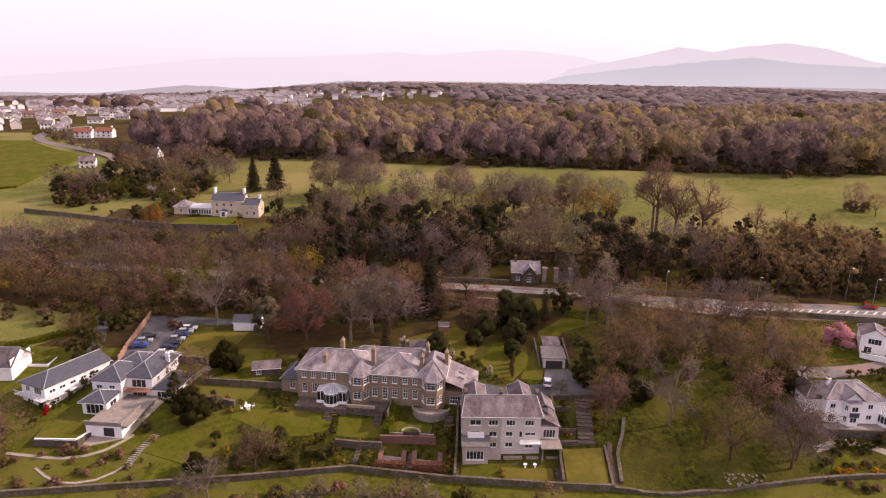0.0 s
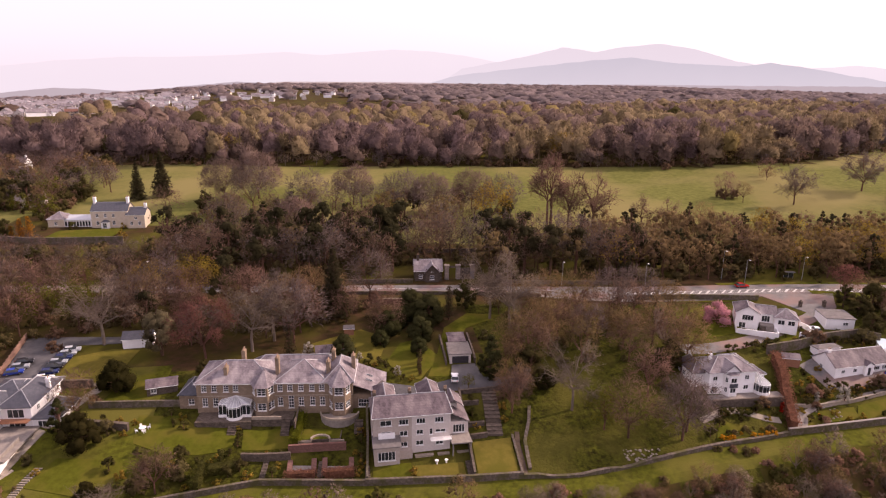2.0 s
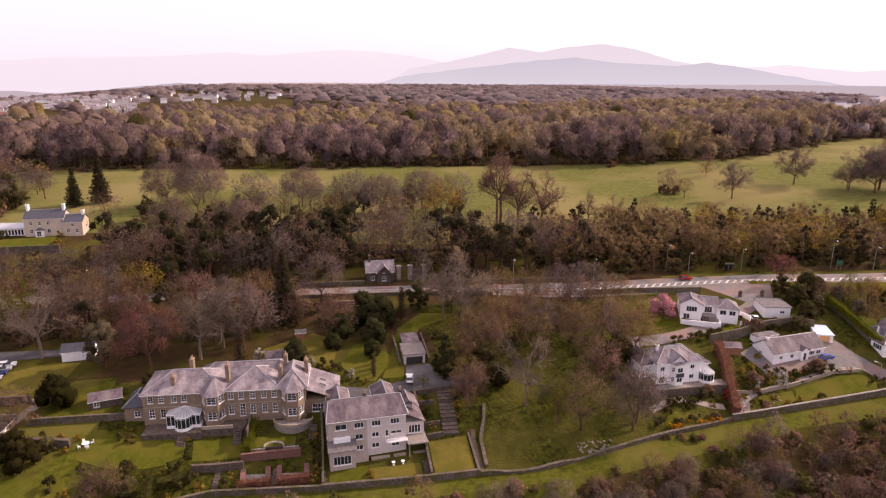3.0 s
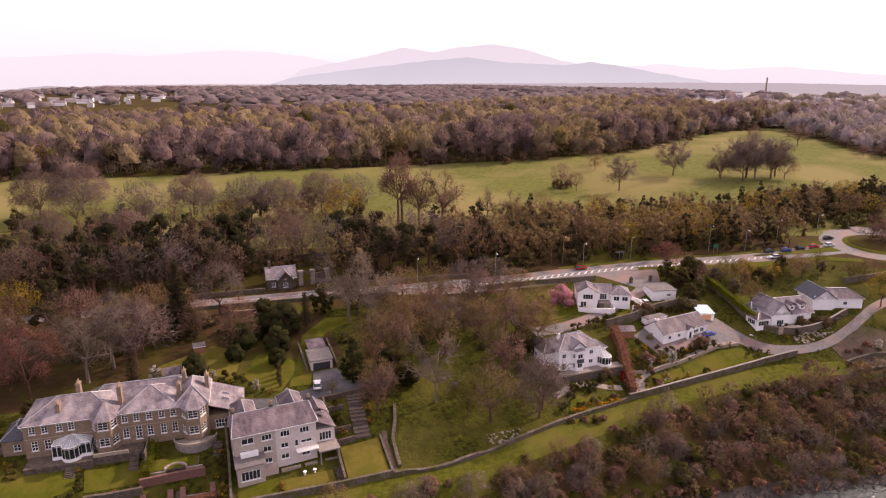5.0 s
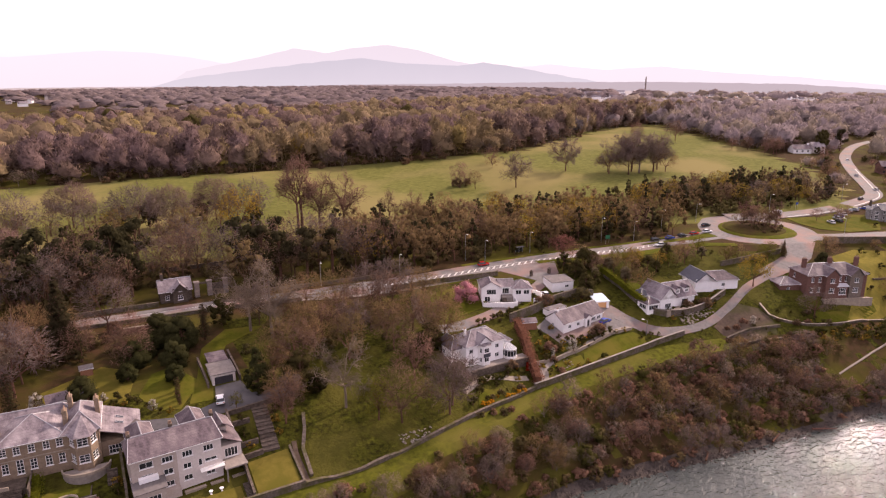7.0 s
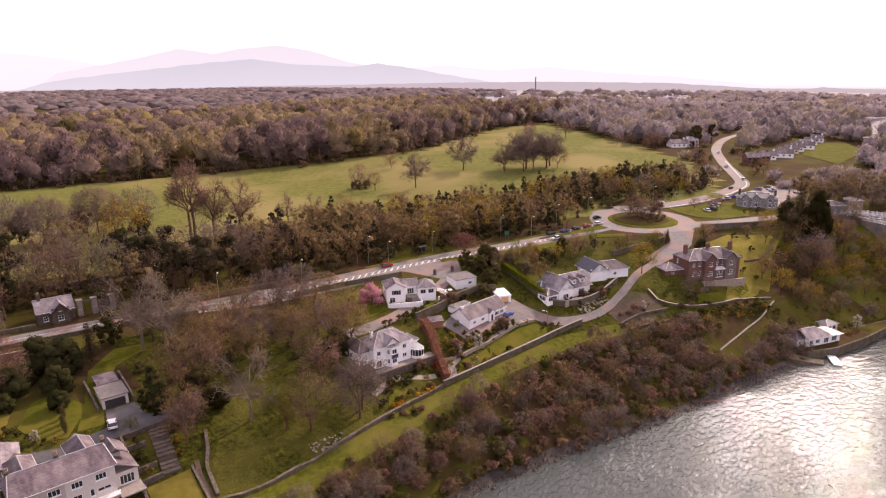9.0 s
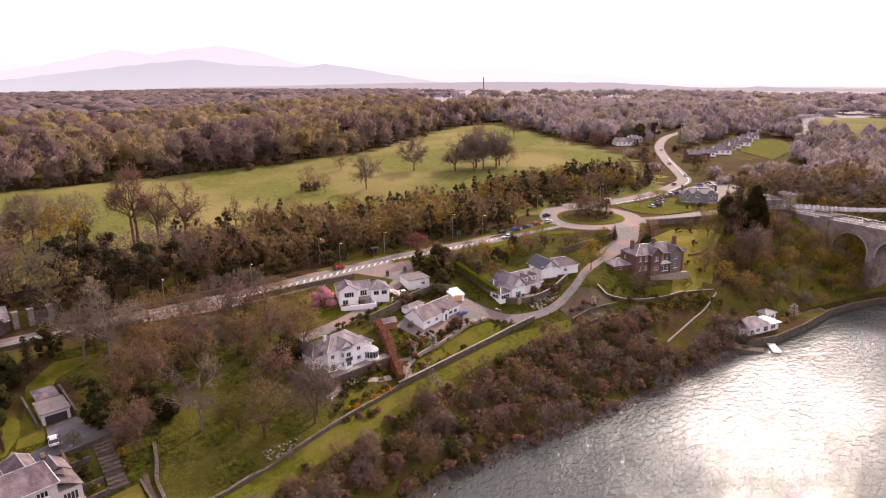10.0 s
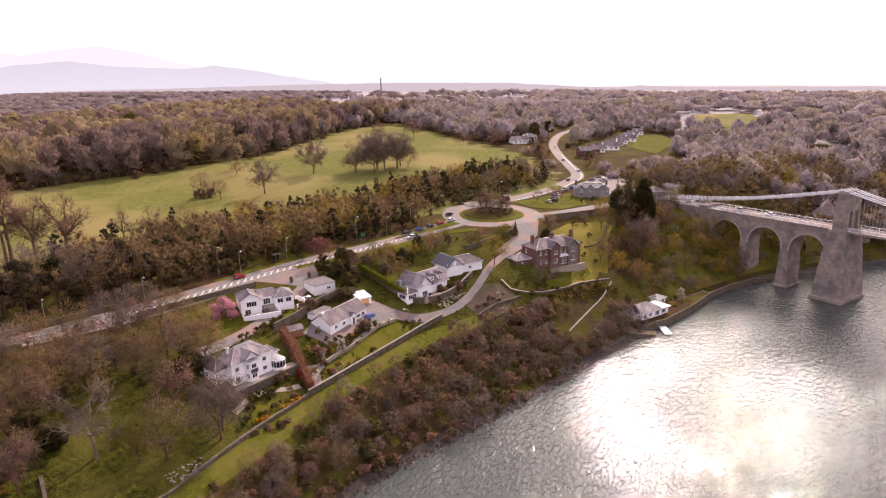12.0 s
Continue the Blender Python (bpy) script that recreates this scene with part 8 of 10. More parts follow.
for i in range(14):
    y = 146.0 + i * 1.85
    x = -80.6 - (y - 146) * 0.12
    b = bm_new()
    box(b, x - 0.04, x + 0.04, y + 0.06, y + 1.79, ground(x, y + 0.9) - 0.1, ground(x, y + 0.9) + 1.8)
    part("fence_panel", b, M["panel"], fence)
    b = bm_new()
    box(b, x - 0.07, x + 0.07, y - 0.06, y + 0.06, ground(x, y) - 0.3, ground(x, y) + 1.95)
    part("fence_post", b, M["panel"], fence)
# ---- suspension bridge: viaduct arches, tower, chains, deck ----
def bridge():
    o = Vector((303.0, 15.5, 0))
    d = Vector((0.37, 0.93, 0)).normalized()
    turn = math.degrees(math.atan2(d.y, d.x))
    br = thing("suspension_bridge", "grey limestone suspension bridge with arches and chains", "bridge", pose(o.x, o.y, 0, 0, 0, turn))
    S, DECK, HALF = M["bridge_stone"], 29.6, 4.6
    # local x runs inland along the deck, the tower stands at 0
    b = bm_new()
    v = []
    for z, hx, hy in ((-4, 6.6, 10.0), (1.2, 6.4, 9.7), (1.4, 5.9, 9.2), (DECK, 3.6, 6.6)):
        v.append([b.verts.new((sx * hx, sy * hy, z)) for sx, sy in ((-1, -1), (1, -1), (1, 1), (-1, 1))])
    for p, q in zip(v, v[1:]):
        for i in range(4):
            b.faces.new((p[i], p[(i + 1) % 4], q[(i + 1) % 4], q[i]))
    b.faces.new(v[-1])
    part("tower_pier", b, S, br)
    for y in (-1, 0, 1):
        b = bm_new()
        box(b, -2.7, 2.7, y * 4.2 - 1.0, y * 4.2 + 1.0, DECK, 42, 0.3)
        part("tower_leg", b, S, br)
    b = bm_new()
    box(b, -2.5, 2.5, -5.2, 5.2, 37.5, 44.6, 0.25), box(b, -2.6, 2.6, -5.3, 5.3, 44.2, 44.8), box(b, -1.9, 1.9, -4.8, 4.8, 44.8, 45.5, 0.2)
    part("tower_top", b, S, br)
    # three arches between tapering piers
    pitch, r, spring = 19.2, 7.7, 17.6
    for k in range(3):
        x0 = 4.2 + k * pitch
        b = bm_new()
        arc = [(x0 + r + r * math.cos(a), spring + r * math.sin(a)) for a in [math.pi - i * math.pi / 16 for i in range(17)]]
        for y0, flip in ((-HALF, False), (HALF, True)):
            for p, q in zip(arc, arc[1:]):
                f = [b.verts.new((p[0], y0, p[1])), b.verts.new((q[0], y0, q[1])), b.verts.new((q[0], y0, DECK - 0.8)), b.verts.new((p[0], y0, DECK - 0.8))]
                b.faces.new(f[::-1] if flip else f)
        for p, q in zip(arc, arc[1:]):
            b.faces.new([b.verts.new(c) for c in ((p[0], -HALF, p[1]), (p[0], HALF, p[1]), (q[0], HALF, q[1]), (q[0], -HALF, q[1]))])
        part("arch", b, S, br)
        for a in range(17):
            t = math.pi * a / 16
            for y in (-HALF - 0.06, HALF - 0.06):
                m = Matrix.Translation((x0 + r + (r + 0.35) * math.cos(t), y + 0.06, spring + (r + 0.35) * math.sin(t) - 0.35)) @ Matrix.Translation((0, 0, 0.35)) @ Matrix.Rotation(math.pi / 2 - t, 4, "Y") @ Matrix.Translation((0, 0, -0.35))
                b = bm_new()
                obox(b, m, 1.35, 0.2, 0.7)
                part("arch_stone", b, M["arch_stone"], br)
        b = bm_new()
        xa = x0 + 2 * r
        v = []
        for z, e in ((-4, 1.3), (0.8, 1.2), (1.0, 0.7), (spring, 0.0), (DECK - 0.8, 0.0)):
            v.append([b.verts.new(c) for c in ((xa - e, -HALF - e, z), (xa + 3.8 + e, -HALF - e, z), (xa + 3.8 + e, HALF + e, z), (xa - e, HALF + e, z))])
        for p, q in zip(v, v[1:]):
            for i in range(4):
                b.faces.new((p[i], p[(i + 1) % 4], q[(i + 1) % 4], q[i]))
        part("pier", b, S, br)
    end = 4.2 + 3 * pitch
    b = bm_new()
    box(b, end, end + 34, -HALF, HALF, 6, DECK - 0.8)
    box(b, end - 0.5, end + 3.5, -HALF - 1.2, HALF + 1.2, 5, DECK + 1.2)
    part("abutment", b, S, br)
    b = bm_new()
    box(b, -180, end + 34, -HALF - 0.35, HALF + 0.35, DECK - 0.8, DECK)
    part("deck", b, S, br)
    b = bm_new()
    box(b, -180, end + 36, -3.2, 3.2, DECK, DECK + 0.08)
    part("carriageway", b, M["asphalt"], br, "grey asphalt carriageway")
    for y in (-HALF, HALF):
        b = bm_new()
        box(b, -180, end + 30, y - 0.12, y + 0.12, DECK + 1.25, DECK + 1.4), box(b, -180, end + 30, y - 0.1, y + 0.1, DECK + 0.1, DECK + 0.25)
        for i in range(70):
            x = end + 30 - i * 3.3
            box(b, x - 0.12, x + 0.12, y - 0.1, y + 0.1, DECK, DECK + 1.4)
        part("railing", b, M["white_metal"], br, "pale iron railing")
        b = bm_new()
        for i in range(280):
            x = end + 30 - i * 0.82
            box(b, x - 0.03, x + 0.03, y - 0.03, y + 0.03, DECK + 0.2, DECK + 1.3)
        tagged(part("balusters", b, M["white_metal"], br), kind="stuff")
    top = 45.6
    anchor = end + 42
    sag = lambda s: top + (DECK + 1.2 - top) * s
    for y in (-4.2, -1.6, 1.6, 4.2):
        b = bm_new()
        n = 24
        pts = []
        for i in range(n + 1):
            s = i / n
            pts.append((s * anchor, y, top + (DECK + 1.0 - top) * (s ** 1.0) - 3.0 * math.sin(math.pi * s)))
        for p, q in zip(pts, pts[1:]):
            for off in (-0.38, 0.0, 0.38):
                tube(b, (p[0], y, p[2] + off), (q[0], y, q[2] + off), 0.09, 0.09, 5)
            box(b, p[0] - 0.25, p[0] + 0.25, y - 0.22, y + 0.22, p[2] - 0.6, p[2] + 0.6)
        pts2 = [(-x, y, top - 11.5 * (1 - (1 - x / 88) ** 2)) for x in [88 * i / 16 for i in range(17)]]
        for p, q in zip(pts2, pts2[1:]):
            tube(b, p, q, 0.26, 0.26, 5)
        part("chain", b, M["white_metal"], br, "pale iron chain")
        for i in range(1, 22):
            b = bm_new()
            x = -i * 4.0
            z = top - 11.5 * (1 - (1 + x / 88) ** 2)
            tube(b, (x, y, DECK), (x, y, z), 0.03, 0.03, 4)
            part("hanger", b, M["white_metal"], br)
    return br


bridge()
# ---- clear ground: discs where nothing is scattered ----
CLEAR = [(-3, 160, 9), (3, 164, 8), (-33, 140, 12), (-20, 140, 13), (-6, 138, 13), (2, 136, 8), (10, 124, 14), (20, 124, 12), (30, 116, 9), (-75, 132, 13), (-74, 152, 12), (-88, 134, 10), (-104, 140, 13), (-80, 119, 8),
         (94, 133, 14), (108, 128, 9), (118, 157, 17), (103, 156, 9), (132, 133, 15), (140, 150, 11), (146, 138, 9), (135, 122, 14), (112, 120, 10), (168, 131, 14), (186, 130, 13), (224, 112, 17), (245, 108, 14), (262, 106, 12),
         (237, 132, 14), (253, 155, 27), (285, 150, 20), (315, 140, 22), (340, 145, 22), (325, 110, 14), (-110, 275, 22), (-92, 284, 16), (-76, 274, 13), (27, 203, 11), (38, 203, 8), (28, 150, 9), (-56, 165, 7), (-41, 143, 7),
         (16, 150, 10), (22, 143, 7), (0, 156, 9), (30, 166, 9), (38, 170, 7), (-61, 155, 10), (-52, 118, 10), (-33, 127, 12), (-17, 125, 9), (-5, 119, 10), (-60, 168, 8), (88, 118, 9), (30, 128, 7), (33, 138, 9),
         (303, 15, 16), (310, 33, 10), (317, 52, 10), (324, 70, 10), (330, 86, 10), (235, 70, 15), (255, 66, 14), (230, 83, 12), (-150, 285, 20), (-5, 256, 16), (20, 254, 10), (58, 122, 22), (48, 118, 12), (70, 120, 10), (365, 163, 9), (384, 174, 9), (404, 188, 9), (424, 203, 9), (448, 217, 9), (472, 231, 9), (500, 242, 9), (120, 130, 9), (40, 165, 9), (46, 158, 6), (36, 150, 7), (34, 143, 6)]
ROAD_LINE = [(p.x, p.y) for p in along(A5, 8)] + [(p.x, p.y) for p in along([(237, 88.5), (223, 87), (212, 86.8), (202, 86.6), (193, 86.7)], 4)] + [(p.x, p.y) for p in along([(246, 131), (203, 124.3), (172, 119), (153, 125), (144, 138)], 5)] + [(p.x, p.y) for p in along([(139, 168), (134, 156.5), (110, 147.8), (88, 146), (90, 162)], 5)]


def free(x, y, pad=0.0, road=6.5):
    if any((x - cx) ** 2 + (y - cy) ** 2 < (r + pad) ** 2 for cx, cy, r in CLEAR):
        return False
    return not any((x - rx) ** 2 + (y - ry) ** 2 < (road + pad) ** 2 for rx, ry in ROAD_LINE)


rng = random.Random(77)


def scatter(kinds, x0, x1, y0, y1, spacing, size, test=None, group="", tall=(0.9, 1.15), pad=0.5, road=6.5, joined=""):
    """Trees on a jittered lattice over a stretch of the plan; y0 and y1 may follow x."""
    n = 0
    x = x0
    while x < x1:
        lo, hi = (y0(x) if callable(y0) else y0), (y1(x) if callable(y1) else y1)
        y = lo + rng.uniform(0, spacing)
        while y < hi:
            px, py = x + rng.uniform(-0.45, 0.45) * spacing, y + rng.uniform(-0.45, 0.45) * spacing
            if free(px, py, pad, road) and (test is None or test(px, py)):
                plant(rng.choice(kinds), px, py, rng.uniform(*size), rng.uniform(0, 360), group, 0.1, rng.uniform(*tall), joined=joined(px, py) if callable(joined) else joined)
                n += 1
            y += spacing
        x += spacing
    return n


wall_y = lambda x: lerp(x, WALL)
road_y = lambda x: lerp(x, ROAD)
shore_y = lambda x: lerp(x, SHORE)
PURPLE = ["purple0", "purple1", "purple2", "purple3"]
BROWN = ["brown0", "brown1", "brown2", "brown3"]
OLIVE = ["olive0", "olive1", "olive2", "olive3"]

# single trees that stand out
for key, x, y, s in (
        ("grey0", -62.7, 166.3, 1.05), ("grey_leaf", -46.4, 158.6, 1.0), ("copper", -35.2, 155.8, 1.02), ("grey1", -24.1, 158, 0.95), ("purple1", -13.8, 161, 0.95), ("grey0", -19, 163, 0.9), ("big_fir", -3.2, 174.5, 0.9), ("cypress", -14.3, 153.6, 1.0),
        ("mound0", 11.2, 162.5, 0.92), ("mound1", 8.8, 156.5, 0.6), ("mound1", 18.2, 151, 0.62), ("mound0", 19.6, 159, 0.85), ("mound1", 23, 167, 1.2), ("mound0", 18.5, 171.5, 1.15), ("mound1", 14.5, 167, 0.8), ("cypress", 29, 168.5, 1.05), ("mound0", -0.9, 151.5, 0.85), ("mound1", -5.2, 152.6, 0.45), ("big_conifer", 34.6, 139.2, 0.95), ("yew", 44.2, 140.5, 0.72), ("yew", 47, 133.5, 0.6), ("blossom", -9.8, 152.5, 1.0),
        ("grey0", 45.2, 162, 1.1), ("grey1", 41, 168, 1.0), ("grey1", 51, 126, 0.82), ("brown0", 61.2, 117.6, 0.76), ("purple0", 73.6, 116.6, 0.8), ("green0", 56.4, 120, 0.76), ("purple3", 75.8, 118.9, 0.76), ("olive1", 83.5, 136.5, 0.72), ("olive2", 87.5, 141, 0.75), ("brown2", 71, 129, 0.74), ("yew", -52.8, 143.6, 0.95), ("yew", -54.5, 125.6, 0.95), ("big_conifer", -59.5, 129.5, 0.72),
        ("brown1", -60, 138, 0.6), ("yew", -48.5, 111.5, 0.55), ("scrub0", -40, 113.5, 0.8), ("brown2", -37, 113, 0.65), ("grey0", -43.5, 104, 0.62), ("scrub1", -33.5, 116.5, 0.9), ("dark1", -33.6, 119.5, 0.4), ("dark0", -34.4, 148.4, 0.38),
        ("pine0", 61, 203, 1.05), ("pine1", 69.5, 200.5, 1.1), ("pine0", 79, 201.5, 1.0), ("pine1", 57.5, 211, 1.1), ("lime0", -43.1, 190, 0.9), ("big_fir", -99.5, 328, 0.8), ("big_fir", -89.5, 334, 1.0), ("gold", -126.7, 268, 1.1), ("gold", -123.4, 268, 1.2), ("gold", -129.5, 267, 0.75), ("dark0", -133, 270, 0.7),
        ("cherry", 105.8, 157.4, 0.95), ("purple_small", 156, 169.5, 0.95), ("dark1", 156.7, 158.5, 0.75), ("dark0", 150, 156, 0.6), ("olive1", 164.8, 139.5, 0.55), ("grey_leaf", 163, 145, 0.6), ("lime1", 203.7, 123.6, 0.72), ("purple1", 209.5, 104.5, 0.68), ("spruce", 232.4, 130.6, 0.55), ("mound0", 238.5, 119.0, 0.72),
        ("pine0", 283.5, 105.2, 1.0), ("fir1", 296, 104, 1.0), ("fir0", 303, 108, 0.95), ("purple0", 275, 90, 1.0), ("brown3", 268, 88, 1.0), ("ivy0", 296.6, 86, 0.95), ("ivy1", 301, 90, 0.9), ("lime0", 322, 66, 0.95), ("olive2", 306, 74, 0.9), ("olive0", 313, 62, 0.7)):
    if key in KINDS:
        plant(key, x, y, s * (1.3 if key[:4] in ("grey", "purp", "brow", "oliv", "copp", "lime") and key != "purple_small" and s > 0.7 else 1.12), rng.uniform(0, 360), sink=0.1)
# field and parkland trees
for key, x, y, s in (("dome0", -57, 318, 0.8), ("dome1", -41, 320, 0.86), ("dome1", 5, 305, 0.7), ("dome0", 40, 285, 0.68), ("dome1", 60, 290, 0.7), ("green0", -16, 302, 0.7), ("lime0", 63, 262, 0.95), ("lime1", 18, 280, 0.7), ("dome0", -20, 258, 0.6),
                     ("ivy0", 84, 250, 1.15), ("ivy1", 92, 246, 1.1), ("ivy0", 88, 257, 1.2), ("ivy1", 101, 242, 1.15), ("ivy0", 121, 240, 0.8), ("ivy1", 133, 241, 0.8), ("olive0", 152, 246, 0.7), ("brown0", 190, 290, 0.75), ("park0", 217, 275, 0.68), ("olive2", 196, 284, 0.6),
                     ("park1", 265, 288, 0.8), ("park0", 300, 268, 0.89), ("park1", 310, 260, 0.89), ("park0", 291, 262, 0.8), ("park1", 306, 273, 0.85), ("park0", 318, 264, 0.8), ("park1", 283, 270, 0.7), ("olive1", 316, 256, 0.8), ("grey1", 300, 262, 1.0), ("brown3", 421, 334, 0.9), ("lime1", 140, 400, 1.1), ("lime0", 146, 404, 1.0), ("lime0", -78, 440, 1.0), ("olive3", 286, 274, 0.8), ("brown1", 240, 330, 0.6), ("olive3", 232, 318, 0.5), ("brown2", 395, 350, 0.8)):
    plant(key, x, y, s * (1.6 if y < 330 and s > 0.9 else 1.3), rng.uniform(0, 360), "parkland trees", 0.1)

for key, x, y, s, tall in (("yew", 294, 97, 1.55, 1.9), ("yew", 300, 98.5, 1.35, 1.9), ("fir1", 283, 103, 0.8, 1.0), ("fir0", 301, 112, 0.8, 1.0), ("dark0", 470, 247, 1.1, 1.2), ("dark1", 480, 252, 1.2, 1.2), ("dark0", 462, 260, 1.0, 1.0), ("pine0", 489, 244, 1.1, 1.0), ("dark1", 440, 262, 0.8, 1.0), ("brown1", 430, 258, 0.8, 1.0), ("dark0", 415, 214, 0.7, 1.0), ("dark1", 406, 172, 0.8, 1.0), ("olive1", 400, 165, 0.8, 1.0), ("dark0", 398, 205, 0.6, 1.0), ("brown0", 388, 198, 0.7, 1.0)):
    plant(key, x, y, s, rng.uniform(0, 360), "dark trees by the bridge and village", 0.1, tall)
scatter(["olive0", "brown1", "dark0", "brown2", "lime1"], 372, 470, lambda x: lerp(x, [(372, 178), (424, 213), (472, 241)]), lambda x: lerp(x, [(372, 190), (424, 226), (472, 250)]), 8, (0.3, 0.5), group="trees beside the climbing road", pad=-6)
scatter(["olive0", "brown1", "dark0", "brown2", "purple1"], 376, 470, lambda x: lerp(x, [(376, 152), (424, 178), (472, 205)]), lambda x: lerp(x, [(376, 161), (424, 194), (472, 221)]), 14, (0.3, 0.5), group="trees beside the climbing road", pad=-6)
scatter(["brown0", "dark0", "olive1", "brown2", "purple0"], 425, 510, 258, 286, 9, (0.5, 0.85), group="trees behind the white cottages", pad=-6)
# copse between villas and the lane
scatter(PURPLE[:2] + BROWN + OLIVE + OLIVE + ["dark0"], 38, 99, lambda x: wall_y(x) + (20 if x < 82 else 33), lambda x: road_y(x) - 6, 6.9, (0.62, 0.98), group="copse below the road", pad=-2)
scatter(["scrub0", "shrub_dark0", "bramble0", "shrub0", "scrub1"], 36, 99, lambda x: wall_y(x) + 17, lambda x: road_y(x) - 3, 5.8, (0.4, 0.85), pad=-2, joined="brown and olive undergrowth of the copse")
# trees round the hall's upper garden and above the car park
scatter(PURPLE + BROWN + OLIVE + ["dark0", "fir1", "pine0", "dark1"], -52, 14, lambda x: 161, lambda x: road_y(x) - 5, 8.6, (0.75, 1.1), group="trees behind the hall", pad=-1)
scatter(BROWN + OLIVE + PURPLE + ["green1", "lime0", "dark0"], -135, -50, 172, lambda x: road_y(x) - 3, 9.0, (0.9, 1.25), group="trees above the car park", pad=-1)
scatter(["scrub0", "scrub1", "shrub_dark0", "bramble0"], -135, 14, 166, lambda x: road_y(x) - 3, 6.8, (0.6, 1.1), pad=-1, joined="brown undergrowth below the road")
scatter(["dark0", "dark1", "olive0", "shrub_dark1", "green0", "brown2"], -101, -84, 138, 172, 5.0, (0.4, 0.65), group="trees behind the white houses", pad=0)
scatter(["scrub0", "bramble1", "shrub0", "olive1"], -62, -54, 133, 146, 5, (0.5, 0.8), group="shrubs beside the yew")
# wood across the road
WOOD_A = "roadside wood of bare, budding and dark evergreen trees"
scatter(PURPLE + BROWN + ["pine0", "pine1", "olive2", "spire1", "olive0", "pine0", "brown3"], -160, 108, lambda x: road_y(x) + 15, lambda x: road_y(x) + (66 if x < 40 else 50), 8.4, (1.0, 1.35), joined=WOOD_A, pad=-1, test=lambda x, y: x > -58)
scatter(PURPLE + BROWN + ["dark0", "olive0"], -160, -58, lambda x: road_y(x) + 14, 238, 7.6, (0.5, 0.72), joined=WOOD_A, pad=-1)
scatter(["scrub0", "shrub_dark0", "shrub_dark1", "scrub1"], -160, 250, lambda x: road_y(x) + 13, lambda x: road_y(x) + 46, 7.4, (0.9, 1.5), joined="dark undergrowth along the main road", pad=0, test=lambda x, y: (x - 253) ** 2 + (y - 155) ** 2 > 34 ** 2)
scatter(OLIVE + OLIVE + ["spire0", "spire1", "lime1", "lime0", "spire0", "brown2", "olive1"], 96, 262, lambda x: road_y(x) + 15.5, lambda x: road_y(x) + 64, 7.0, (0.8, 1.08), joined="tall roadside plantation in olive bud", tall=(0.95, 1.2), test=lambda x, y: (x - 253) ** 2 + (y - 155) ** 2 > 36 ** 2)
scatter(PURPLE + BROWN + ["purple1"], -175, -40, 236, 262, 7.4, (0.42, 0.6), joined="bare purple-brown wood below the long wall", test=lambda x, y: (x < -0.43 * y or x > -0.27 * y or y < 240) and y < lerp(x, [(-190, 278), (-119, 257), (-86, 256), (-40, 262)]))
scatter(["pine0", "pine1", "brown1", "dark0", "purple0"], -78, -4, 205, 248, 10.5, (1.0, 1.25), joined="dark pines across the road", pad=-1, test=lambda x, y: x > -0.27 * y)
scatter(OLIVE + ["spire0", "pine0", "spire1", "brown1", "spire0", "lime1", "purple1"], 250, 356, lambda x: lerp(x, [(250, 190), (285, 178), (320, 170), (356, 172)]), lambda x: lerp(x, [(250, 226), (320, 216), (356, 206)]), 6.8, (0.6, 0.85), joined="trees above the roundabout", pad=-4)
scatter(["scrub0", "shrub_dark0", "scrub1", "bramble0", "shrub_dark1"], 248, 358, lambda x: lerp(x, [(250, 186), (285, 176), (320, 168), (356, 170)]), lambda x: lerp(x, [(250, 232), (320, 222), (356, 210)]), 6.6, (0.9, 1.45), joined="undergrowth above the roundabout", pad=-4)
scatter(PURPLE + BROWN + OLIVE + ["dark0", "park0", "park1"], -80, 80, 258, 300, 11, (0.85, 1.1), joined="parkland trees beyond the road")
scatter(["dark0", "dark1", "brown0", "olive1", "purple0", "green1", "pine0"], -205, -123, 288, 335, 8.5, (0.75, 1.1), joined="trees round the cream house", tall=(0.85, 1.1), test=lambda x, y: x > -0.62 * y)
scatter(["scrub0", "shrub_dark0", "scrub1", "shrub_dark1", "bramble0"], -215, -123, 286, 350, 5.5, (0.9, 1.5), joined="brown and green undergrowth round the cream house", test=lambda x, y: x > -0.6 * y)
scatter(["dark1", "brown2", "purple2", "olive0", "purple1"], -200, -112, 335, 400, 9, (0.8, 1.1), joined="trees round the cream house", tall=(0.9, 1.1), test=lambda x, y: -0.52 * y < x < -0.34 * y)
# gardens above the lane
scatter(["olive0", "green0", "shrub_lime0", "olive2", "shrub0", "grey_leaf", "dark0", "shrub_dark0", "brown2"], 150, 232, lambda x: 146 - 0.05 * (x - 150), lambda x: road_y(x) - 7, 5.0, (0.4, 0.66), group="garden trees above the lane", pad=-5, road=4.5)
# slopes under the bridge road
scatter(OLIVE + ["lime0", "lime1", "sallow0", "lime0", "sallow1", "olive_bush", "lime1", "grey_leaf"], 246, 345, lambda x: shore_y(x) + 5, lambda x: road_y(x) - 5, 8.6, (0.5, 0.85), group="trees on the slope by the bridge", pad=-4)
scatter(OLIVE + OLIVE + ["brown0", "sallow0", "lime0", "purple1", "sallow1"], 335, 460, lambda x: shore_y(x) + 5, lambda x: road_y(x) + 40, 10, (0.95, 1.25), joined="brown trees beyond the bridge", pad=-2)
scatter(["olive_bush", "sallow0", "shrub_lime1", "shrub_lime0", "sallow2", "shrub0"], 250, 350, lambda x: shore_y(x) + 4, lambda x: road_y(x) - 6, 6.8, (0.5, 0.95), joined="scrub thicket on the slope by the bridge", pad=-4, test=lambda x, y: not (236 < x < 284 and y > 93))
